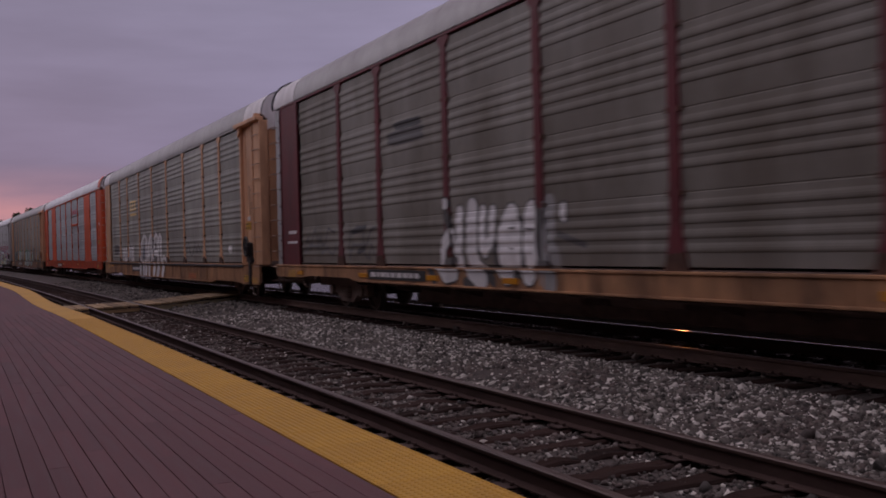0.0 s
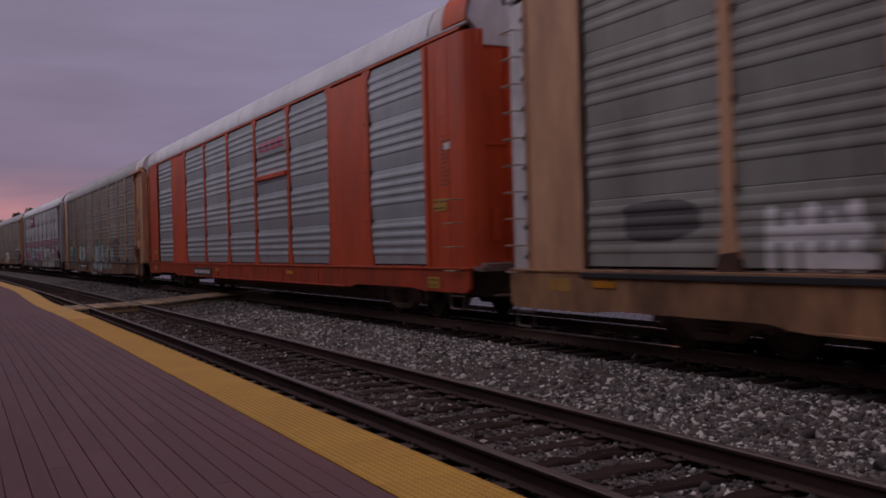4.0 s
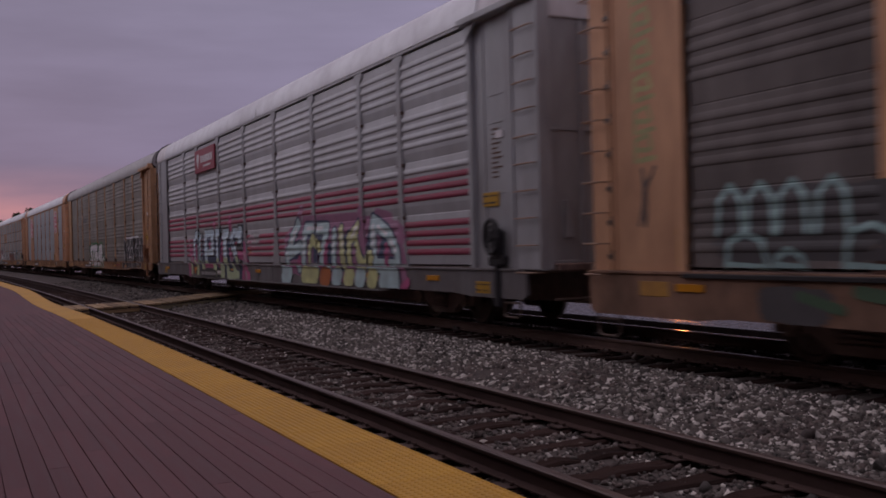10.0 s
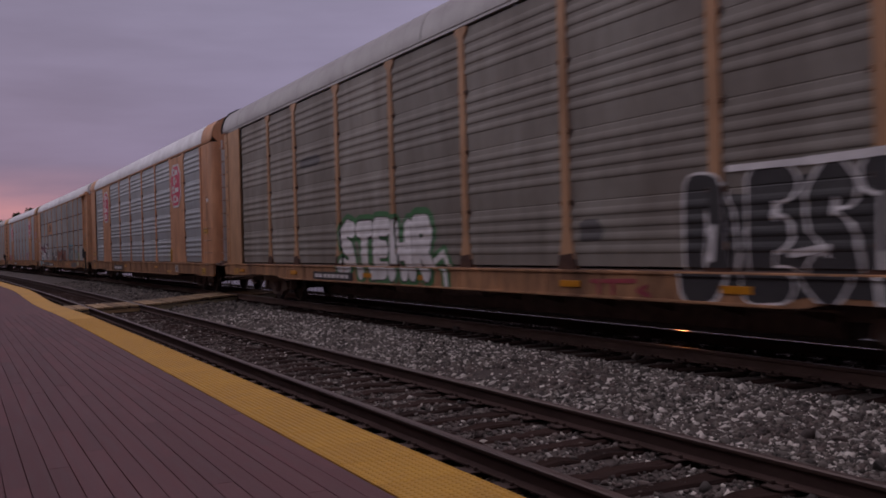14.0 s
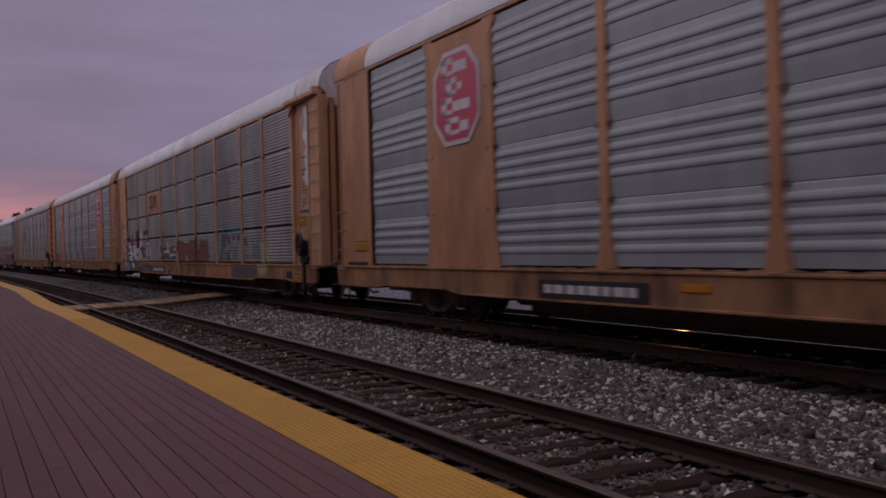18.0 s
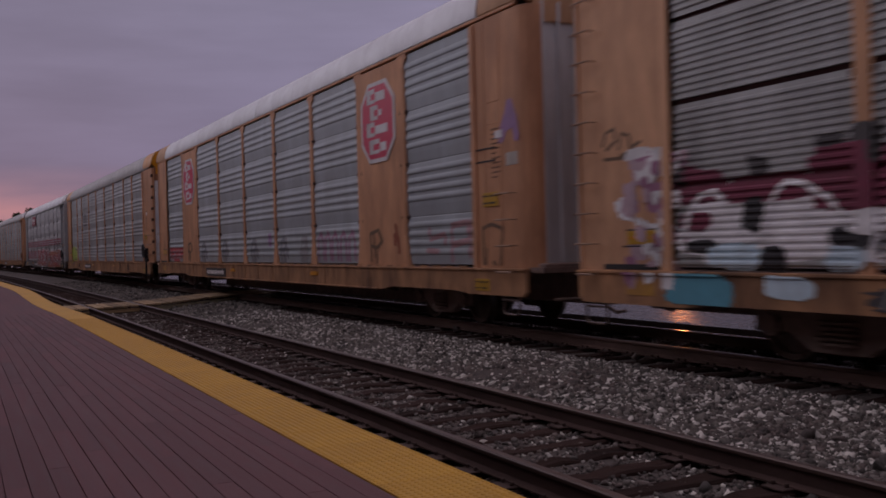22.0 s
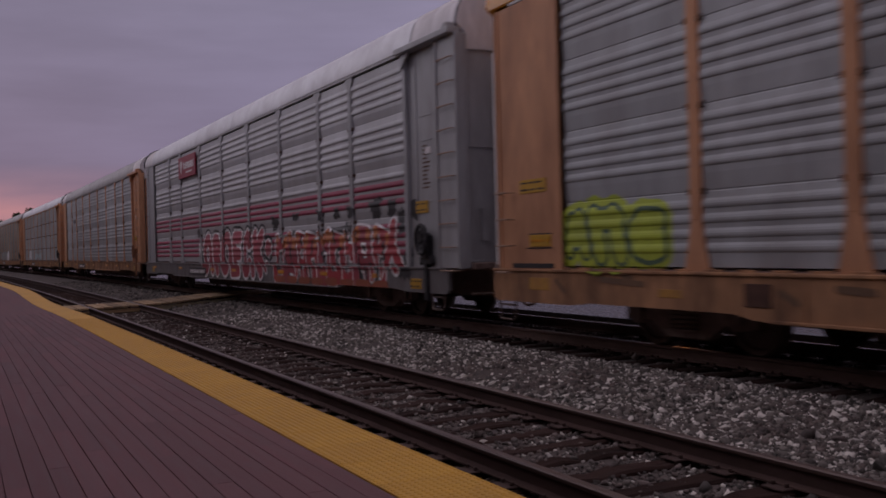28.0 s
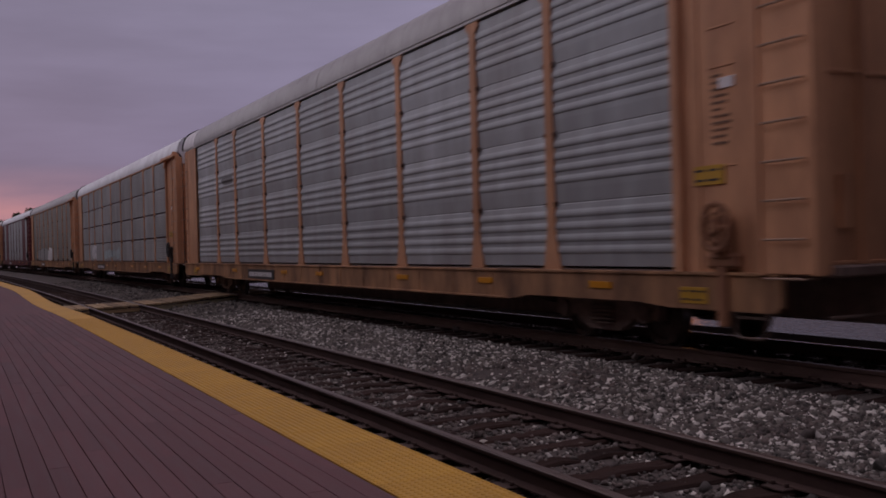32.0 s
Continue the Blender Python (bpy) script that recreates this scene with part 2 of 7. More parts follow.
for key_, col_ in {"white": (0.78, 0.775, 0.80), "grey": (0.33, 0.33, 0.34), "black": (0.025, 0.024, 0.03), "teal": (0.16, 0.32, 0.33), "green": (0.05, 0.20, 0.07),
                   "lime": (0.42, 0.52, 0.05), "sky": (0.60, 0.76, 0.86), "navy": (0.045, 0.065, 0.13), "pink": (0.48, 0.10, 0.24), "red": (0.33, 0.045, 0.07),
                   "crimson": (0.42, 0.035, 0.05), "rust": (0.30, 0.075, 0.035), "maroon": (0.20, 0.03, 0.07), "cyan": (0.12, 0.38, 0.50), "cream": (0.50, 0.48, 0.30),
                   "dim": (0.075, 0.07, 0.075), "violet": (0.30, 0.17, 0.34), "pale": (0.44, 0.55, 0.57), "ghost": (0.23, 0.23, 0.24), "moss": (0.07, 0.13, 0.075), "smoke": (0.12, 0.115, 0.12), "blush": (0.50, 0.36, 0.42), "orange": (0.50, 0.16, 0.05), "rose": (0.36, 0.16, 0.27), "mist": (0.48, 0.64, 0.66), "umber": (0.16, 0.09, 0.05), "dust": (0.50, 0.45, 0.41), "mint": (0.28, 0.43, 0.43), "straw": (0.60, 0.62, 0.30), "chalk": (0.50, 0.49, 0.51), "lichen": (0.52, 0.62, 0.38), "sage": (0.40, 0.38, 0.17), "slate": (0.13, 0.14, 0.17), "faded": (0.36, 0.20, 0.22)}.items():
    SPRAY[key_] = mat(key_ + "_spray_paint", col_, 0.6, 0.0, 0.22, 3.5, 0.0, 40, (1, 1, 1), tuple(c * 0.68 + 0.03 for c in col_), 2.2, 0.5, 0.0, 0.10)

rail_side = mat("rusty_rail_steel", (0.17, 0.108, 0.092), 0.75, 0.1, 0.25, 9.0, 0.15, 50, (0.3, 1, 1), (0.07, 0.045, 0.04), 2.5, 0.6, spec=0.2)
rail_brown = mat("dark_rusty_rail_steel", (0.085, 0.054, 0.048), 0.8, 0.1, 0.3, 9.0, 0.15, 50, (0.3, 1, 1), (0.06, 0.038, 0.034), 2.5, 0.7, spec=0.15)
head_dull = mat("dull_rail_head_steel", (0.125, 0.094, 0.088), 0.42, 0.4, 0.18, 14.0, 0.03, 60, (0.2, 1, 1), RUST, 4.0, 0.4)
head_bright = mat("polished_rail_head_steel", (0.66, 0.63, 0.62), 0.07, 1.0, 0.06, 12.0)
head_worn = mat("part_polished_rail_head_steel", (0.14, 0.088, 0.074), 0.34, 0.55, 0.12, 12.0)
tie_wood = mat("creosoted_weathered_tie_wood", (0.030, 0.0175, 0.0155), 0.85, 0.0, 0.4, 7.0, 0.5, 30, (3, 0.5, 1), (0.062, 0.036, 0.030), 3.0, 0.6, 0.4, spec=0.10)
plate_steel = mat("rusty_tie_plate_steel", (0.060, 0.035, 0.030), 0.8, 0.2, 0.3, 12.0, 0.2, 60)
stone = mat("crushed_granite", (0.128, 0.112, 0.102), 0.85, 0.0, 0.18, 30.0, 0.25, 90, (1, 1, 1), (0.13, 0.115, 0.11), 5.0, 0.35, 0.0, 0.8)
stone_pale = mat("pale_crushed_granite", (0.62, 0.58, 0.54), 0.55, 0.0, 0.15, 30.0, 0.25, 90, (1, 1, 1), (0.25, 0.23, 0.22), 5.0, 0.35, 0.0, 0.35)
# darker stones for the cribs, the train's bed and scattered patches
stone_dark = mat("dark_crushed_granite", (0.125, 0.098, 0.090), 0.8, 0.0, 0.2, 30.0, 0.25, 90, (1, 1, 1), (0.05, 0.04, 0.04), 5.0, 0.5, 0.0, 0.6)
bed_dark = mat("fine_ballast_grit", (0.092, 0.072, 0.066), 0.9, 0.0, 0.5, 40.0, 0.6, 60, (1, 1, 1), (0.04, 0.035, 0.035), 3.0, 0.5)
earth = mat("dry_earth_and_grass", (0.10, 0.085, 0.065), 0.95, 0.0, 0.4, 0.8, 0.4, 12, (1, 1, 1), (0.05, 0.06, 0.03), 0.15, 0.7)
# pavement: very dark base, slightly patchy and fairly smooth
concrete = mat("dark_worn_concrete", (0.042, 0.032, 0.031), 0.26, 0.0, 0.12, 4.0, 0.15, 60, (1, 1, 1), (0.05, 0.040, 0.041), 0.5, 0.5, spec=0.08)
asphalt = mat("worn_asphalt", (0.070, 0.066, 0.068), 0.75, 0.0, 0.25, 12.0, 0.3, 80, (1, 1, 1), (0.11, 0.10, 0.10), 0.4, 0.5)
paver = mat("dark_red_brown_deck_board", (0.127, 0.0445, 0.051), 0.66, 0.0, 0.16, 5.0, 0.18, 70, (0.25, 3, 1), (0.080, 0.034, 0.039), 0.7, 0.6, 0.13, 0.0)
tactile = mat("worn_yellow_tactile_tile", (0.57, 0.31, 0.030), 0.62, 0.0, 0.10, 9.0, 0.12, 80, (1, 1, 1), (0.42, 0.215, 0.03), 0.8, 0.5, 0.05)
joint = mat("dark_joint_filler", (0.088, 0.036, 0.039), 0.9, 0.0, 0.2, 10.0)
board = mat("weathered_crossing_timber", (0.36, 0.245, 0.13), 0.8, 0.0, 0.25, 6.0, 0.3, 40, (3, 0.6, 1), (0.10, 0.068, 0.05), 1.5, 0.6, 0.42)
edge_board = mat("pale_olive_edge_timber", (0.29, 0.25, 0.16), 0.8, 0.0, 0.25, 6.0, 0.3, 40, (0.6, 3, 1), (0.11, 0.09, 0.065), 1.5, 0.5)
plaster = mat("dull_brown_wall_plaster", (0.16, 0.12, 0.10), 0.85, 0.0, 0.15, 2.0, 0.2, 30, (1, 1, 1), (0.10, 0.08, 0.07), 0.3, 0.5)
bark = mat("grey_brown_bark", (0.07, 0.05, 0.04), 0.9, 0.0, 0.3, 6.0, 0.4, 20)
leaf = mat("dark_green_leaf", (0.045, 0.065, 0.025), 0.7, 0.0, 0.3, 4.0, island=0.4)
post_metal = mat("dark_green_lamp_post_paint", (0.03, 0.04, 0.035), 0.5, 0.2, 0.15, 8.0)
lamp_glass = mat("glowing_warm_lamp_glass", (1.0, 0.30, 0.08), 0.4, emit=130.0)


# ---- mesh tools ----
class Shape:
    """Gathers vertices and faces of one mesh; each face keeps a material slot."""

    def __init__(self):
        self.v, self.f, self.m = [], [], []

    def add(self, verts, faces, slot=0):
        k = len(self.v)
        self.v += [tuple(p) for p in verts]
        self.f += [tuple(i + k for i in f) for f in faces]
        self.m += [slot] * len(faces)
        return self

    def box(self, x0, x1, y0, y1, z0, z1, c=0.0, slot=0):
        """A box with its edges along x, y and z cut by c."""
        c = min(c, (x1 - x0) * 0.45, (y1 - y0) * 0.45, (z1 - z0) * 0.45)
        if c <= 0:
            v = [(x, y, z) for x in (x0, x1) for y in (y0, y1) for z in (z0, z1)]
            return self.add(v, [(0, 1, 3, 2), (4, 6, 7, 5), (0, 4, 5, 1), (2, 3, 7, 6), (0, 2, 6, 4), (1, 5, 7, 3)], slot)
        v, idx = [], {}
        for ix, x in enumerate((x0, x1)):
            for iy, y in enumerate((y0, y1)):
                for iz, z in enumerate((z0, z1)):
                    dx, dy, dz = c * (1 - 2 * ix), c * (1 - 2 * iy), c * (1 - 2 * iz)
                    for a, q in enumerate(((x, y + dy, z + dz), (x + dx, y, z + dz), (x + dx, y + dy, z))):
                        idx[ix, iy, iz, a] = len(v)
                        v.append(q)
        f = []
        for s in (0, 1):
            f.append([idx[s, a, b, 0] for a, b in ((0, 0), (0, 1), (1, 1), (1, 0))][:: 1 if s == 0 else -1])
            f.append([idx[a, s, b, 1] for a, b in ((0, 0), (1, 0), (1, 1), (0, 1))][:: 1 if s == 0 else -1])
            f.append([idx[a, b, s, 2] for a, b in ((0, 0), (0, 1), (1, 1), (1, 0))][:: 1 if s == 0 else -1])
            for r in (0, 1):
                f.append([idx[0, s, r, 1], idx[1, s, r, 1], idx[1, s, r, 2], idx[0, s, r, 2]])
                f.append([idx[s, 0, r, 0], idx[s, 1, r, 0], idx[s, 1, r, 2], idx[s, 0, r, 2]])
                f.append([idx[s, r, 0, 0], idx[s, r, 1, 0], idx[s, r, 1, 1], idx[s, r, 0, 1]])
        for ix in (0, 1):
            for iy in (0, 1):
                for iz in (0, 1):
                    f.append([idx[ix, iy, iz, a] for a in (0, 1, 2)])
        return self.add(v, f, slot)

    def prism(self, outline, axis, a, b, slot=0, caps=True):
        """An outline of 2D points drawn out along an axis ('x', 'y' or 'z') from a to b."""
        n = len(outline)

        def p3(u, w, q):
            return {"x": (q, u, w), "y": (u, q, w), "z": (u, w, q)}[axis]

        v = [p3(u, w, a) for u, w in outline] + [p3(u, w, b) for u, w in outline]
        f = [(i, (i + 1) % n, (i + 1) % n + n, i + n) for i in range(n)]
        if caps:
            f += [tuple(range(n))[::-1], tuple(range(n, 2 * n))]
        return self.add(v, f, slot)

    def sheet(self, line, a, b, slot_of=None):
        """An open line of (y, z) points drawn out along x."""
        n = len(line)
        v = [(a, y, z) for y, z in line] + [(b, y, z) for y, z in line]
        for i in range(n - 1):
            self.f.append(tuple(len(self.v) + k for k in (i, i + n, i + n + 1, i + 1)))
            self.m.append(slot_of(i) if slot_of else 0)
        self.v += v
        return self

    def rod(self, p, q, r, sides=8, slot=0, caps=True):
        """A round bar from p to q."""
        p, q = Vector(p), Vector(q)
        d = (q - p).normalized()
        u = d.orthogonal().normalized()
        w = d.cross(u)
        ring = [u * math.cos(2 * math.pi * i / sides) * r + w * math.sin(2 * math.pi * i / sides) * r for i in range(sides)]
        v = [p + a for a in ring] + [q + a for a in ring]
        f = [(i, (i + 1) % sides, (i + 1) % sides + sides, i + sides) for i in range(sides)]
        if caps:
            f += [tuple(range(sides))[::-1], tuple(range(sides, 2 * sides))]
        return self.add(v, f, slot)

    def lathe(self, rings, axis_at, sides=20, slot=0, slots=None):
        """Rings of (offset along y, radius) turned round the y axis through axis_at (x, z)."""
        x0, z0 = axis_at
        k = len(self.v)
        for y, r in rings:
            self.v += [(x0 + r * math.cos(2 * math.pi * i / sides), y, z0 + r * math.sin(2 * math.pi * i / sides)) for i in range(sides)]
        for j in range(len(rings) - 1):
            for i in range(sides):
                i2 = (i + 1) % sides
                self.f.append((k + j * sides + i, k + j * sides + i2, k + (j + 1) * sides + i2, k + (j + 1) * sides + i))
                self.m.append(slots[j] if slots else slot)
        return self


def mesh_of(name, shape, mats, fix=True):
    me = bpy.data.meshes.new(name)
    me.from_pydata(shape.v, [], shape.f)
    for m in (mats if isinstance(mats, (list, tuple)) else [mats]):
        me.materials.append(m)
    if len(me.materials) > 1:
        me.polygons.foreach_set("material_index", shape.m)
    if fix or name in PAINT:
        bm = bmesh.new()
        bm.from_mesh(me)
        if not fix:
            bmesh.ops.remove_doubles(bm, verts=bm.verts, dist=0.00002)
            bm.to_mesh(me)
            bm.free()
            me.update()
            return me
        bmesh.ops.recalc_face_normals(bm, faces=bm.faces)
        bm.to_mesh(me)
        bm.free()
    me.update()
    return me


PAINT = ("graffiti", "letter", "outline", "halo")


def islands(shape):
    """Splits a sheet of paint into the patches that hang together; specks are dropped."""
    at_ = {}
    ids = [at_.setdefault((round(p[0], 4), round(p[1], 4), round(p[2], 4)), i) for i, p in enumerate(shape.v)]
    root = list(range(len(shape.v)))

    def find(i):
        while root[i] != i:
            root[i] = root[root[i]]
            i = root[i]
        return i

    for f in shape.f:
        for i in f[1:]:
            root[find(ids[i])] = find(ids[f[0]])
    sheets = {}
    for f in shape.f:
        sheets.setdefault(find(ids[f[0]]), []).append(f)
    out = []
    for faces in sheets.values():
        used = sorted({i for f in faces for i in f})
        xs_, zs = [shape.v[i][0] for i in used], [shape.v[i][2] for i in used]
        if (max(xs_) - min(xs_)) * (max(zs) - min(zs)) > 0.0015:
            where = {i: k for k, i in enumerate(used)}
            out.append(Shape().add([shape.v[i] for i in used], [tuple(where[i] for i in f) for f in faces]))
    return sorted(out, key=lambda q: -len(q.f))


def part(name, shape, mats, parent=None, label="", m=None, fix=True):
    """One mesh object under a thing or a part. shape: a Shape or a ready mesh."""
    if name in PAINT and isinstance(shape, Shape):
        sheets = islands(shape) or [shape]
        for q in sheets[1:]:
            more = new(name, mesh_of(name, q, mats, fix))
            more.parent = parent
            more["label"] = label
        shape = sheets[0]
    me = shape if isinstance(shape, bpy.types.Mesh) else mesh_of(name, shape, mats, fix)
    ob = new(name, me)
    if parent is not None:
        ob.parent = parent
    if m is not None:
        ob.matrix_basis = m
    if label:
        ob["label"] = label
    return ob


def soften(ob, angle=40):
    """Smooth shading up to an angle."""
    me = ob.data if isinstance(ob, bpy.types.Object) else ob
    me.polygons.foreach_set("use_smooth", [True] * len(me.polygons))
    me.set_sharp_from_angle(angle=radians(angle))
    return ob

# ---- ground, tracks, platform ----
def lerp_table(table, x):
    for (a, p), (b, q) in zip(table, table[1:]):
        if x <= b:
            k = min(1.0, max(0.0, (x - a) / (b - a)))
            k = k * k * (3 - 2 * k)
            return p + (q - p) * k
    return table[-1][1]


def deck_z(s):
    """The platform dips to the crossing and rises again behind it."""
    return lerp_table(((-75, 0.10), (-54, 0.14), (-41, 0.19), (-31, 0.045), (-22, 0.10), (0, 0.10)), s)


def spans(a, b, fine_to=-70, fine=2.0, coarse=12.0):
    out, s = [], a
    while s < b:
        out.append(s)
        s += fine if fine_to <= s < 10 else coarse
    return out + [b]


def swept(section, s_list):
    """Cross-sections of (Y, z) points along the tracks; section(s) gives the points."""
    sh = Shape()
    n = len(section(s_list[0]))
    for s in s_list:
        sh.v += [tuple(at(s, Y, z)) for Y, z in section(s)]
    for j in range(len(s_list) - 1):
        for i in range(n - 1):
            sh.f.append((j * n + i, j * n + i + 1, (j + 1) * n + i + 1, (j + 1) * n + i))
            sh.m.append(0)
    return sh


LONG = spans(-480, 340)

g = Shape()
rings_ = (0, 40, 120, 300, 700, 1500, 3200)
g.v.append((0, 0, -0.42))
for r_ in rings_[1:]:
    g.v += [(r_ * math.cos(2 * math.pi * i / 48), r_ * math.sin(2 * math.pi * i / 48), -0.42) for i in range(48)]
for i in range(48):
    g.f.append((0, 1 + i, 1 + (i + 1) % 48))
    for j in range(len(rings_) - 2):
        g.f.append((1 + j * 48 + i, 1 + j * 48 + (i + 1) % 48, 1 + (j + 1) * 48 + (i + 1) % 48, 1 + (j + 1) * 48 + i))
g.m = [0] * len(g.f)
tagged(part("ground", g, earth), "dry earth with thin grass reaching to the horizon", "ground", kind="structure")


def bed(s):
    w = 0.02 * math.sin(s * 1.3) + 0.015 * math.sin(s * 3.1)
    return [(2.70, -0.43), (2.76, -0.25), (3.2, -0.228), (4.2, -0.218), (5.2, -0.225), (5.7, -0.19 + w), (6.4, -0.15 + w), (7.1, -0.10 + w * 0.7), (7.7, -0.095),
            (8.2, -0.10), (YC, -0.10), (10.0, -0.10), (10.5, -0.12), (11.0, -0.28), (11.35, -0.43)]


def bed_z(s, Y):
    b = bed(s)
    for (y0, z0), (y1, z1) in zip(b, b[1:]):
        if Y <= y1:
            return z0 + (z1 - z0) * (Y - y0) / (y1 - y0)
    return b[-1][1]


tagged(part("track_bed", swept(bed, LONG), bed_dark, fix=False), "dark gritty ballast bed under both tracks", "track bed", kind="structure")

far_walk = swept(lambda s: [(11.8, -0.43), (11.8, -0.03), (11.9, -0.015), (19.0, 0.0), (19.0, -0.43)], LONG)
tagged(part("pavement", far_walk, concrete, fix=False), "dark worn concrete pavement beyond the train track", "pavement", kind="structure")
tagged(part("road", swept(lambda s: [(19.3, -0.40), (19.3, -0.05), (31.0, -0.05), (31.0, -0.40)], LONG), asphalt, fix=False), "worn asphalt road beyond the far pavement", "road", kind="structure")

# rails
RAIL = [(-0.068, 0.0), (-0.068, 0.012), (-0.012, 0.030), (-0.009, 0.115), (-0.034, 0.130), (-0.036, 0.152), (-0.026, 0.164), (0.026, 0.164), (0.036, 0.152), (0.034, 0.130),
        (0.009, 0.115), (0.012, 0.030), (0.068, 0.012), (0.068, 0.0)]


def rail(name, Y, z_head, head, parent, label, side=rail_side):
    sh = Shape()
    sl = spans(-480, 340, -60, 3.0, 15.0)
    n = len(RAIL)
    for s in sl:
        sh.v += [tuple(at(s, Y + y, z_head - 0.164 + z)) for y, z in RAIL]
    for j in range(len(sl) - 1):
        for i in range(n - 1):
            sh.f.append((j * n + i, j * n + i + 1, (j + 1) * n + i + 1, (j + 1) * n + i))
            sh.m.append(1 if 5 <= i <= 7 else 0)
    return part(name, sh, [side, head], parent, label)


track_near = tagged(new("railway_track"), "rusty two-rail track on worn timber ties beside the platform", "railway track", "tracks", "structure")
track_far = tagged(new("railway_track"), "two-rail track with polished rail heads under the train", "railway track", "tracks", "structure")
rail("rail", YA, ZA, head_dull, track_near, "brown rusty rail with a dull grey head", rail_brown)
rail("rail", YA + GAUGE, ZA - 0.004, head_dull, track_near, "brown rusty rail with a dull grey head", rail_brown)
rail("rail", YB, ZB, head_worn, track_far, "rusty rail with a dull shiny head")
rail("rail", YB + GAUGE, ZB + 0.008, head_bright, track_far, "rusty rail with a polished head")

rt = random.Random(5)


def tie_mesh(k):
    """A split and weathered timber tie, 2.6 m long, with its top at 0."""
    r = random.Random(k)
    sh = Shape()
    n = 13
    xs_ = [-1.3 + 2.6 * i / n for i in range(n + 1)]
    for y in xs_:
        w = 0.112 + r.uniform(-0.026, 0.012)
        top = r.uniform(-0.028, 0.006)
        sh.v += [(-w, y, -0.17), (-w, y, top - 0.018), (-w + 0.02, y, top), (r.uniform(-0.03, 0.03), y, top - r.uniform(0.0, 0.012)), (w - 0.02, y, top), (w, y, top - 0.018), (w, y, -0.17)]
    m = 7
    for j in range(n):
        for i in range(m - 1):
            sh.f.append((j * m + i, j * m + i + 1, (j + 1) * m + i + 1, (j + 1) * m + i))
    sh.f += [tuple(range(m)), tuple(n * m + i for i in range(m))[::-1]]
    sh.m = [0] * len(sh.f)
    return mesh_of("tie", sh, tie_wood)


TIES = [tie_mesh(k) for k in range(5)]
pl = Shape().box(-0.095, 0.095, -0.17, 0.17, 0.0, 0.016, 0.004)
for x_, y_ in ((-0.06, -0.09), (0.06, -0.09), (-0.06, 0.09), (0.06, 0.09)):
    pl.box(x_ - 0.012, x_ + 0.012, y_ - 0.014, y_ + 0.014, 0.016, 0.045, 0.004)
PLATE = mesh_of("tie_plate", pl, plate_steel)


def ties(track, yc, z_top, s_near, s_far, rest_to, plates_to):
    s = 25.0
    joined = Shape()
    while s > rest_to:
        sk = rt.uniform(-1.6, 1.6)
        m = on_track(s + rt.uniform(-0.03, 0.03), yc + rt.uniform(-0.04, 0.04), z_top + rt.uniform(-0.012, 0.006)) @ pose(0, 0, 0, 0, 0, sk)
        if s_far < s <= s_near:
            part("tie", TIES[rt.randrange(5)], None, track, m=m)
            if s > plates_to:
                for yy in (-GAUGE / 2, GAUGE / 2):
                    part("tie_plate", PLATE, None, track, m=on_track(s, yc + yy, z_top + 0.004))
        else:
            v = [m @ Vector(p) for p in ((-0.11, -1.3, -0.17), (-0.11, -1.3, 0), (0.11, -1.3, 0), (0.11, -1.3, -0.17), (-0.11, 1.3, -0.17), (-0.11, 1.3, 0), (0.11, 1.3, 0), (0.11, 1.3, -0.17))]
            joined.add(v, [(0, 1, 2, 3), (7, 6, 5, 4), (0, 4, 5, 1), (1, 5, 6, 2), (2, 6, 7, 3)])
        s -= 0.52
    if joined.v:
        tagged(part("far_ties", joined, tie_wood, track), kind="stuff")


ties(track_near, YA + GAUGE / 2, ZA - 0.182, -1.5, -48.0, -150.0, -26.0)
ties(track_far, YC, ZB - 0.182, -3.0, -40.0, -150.0, -14.0)


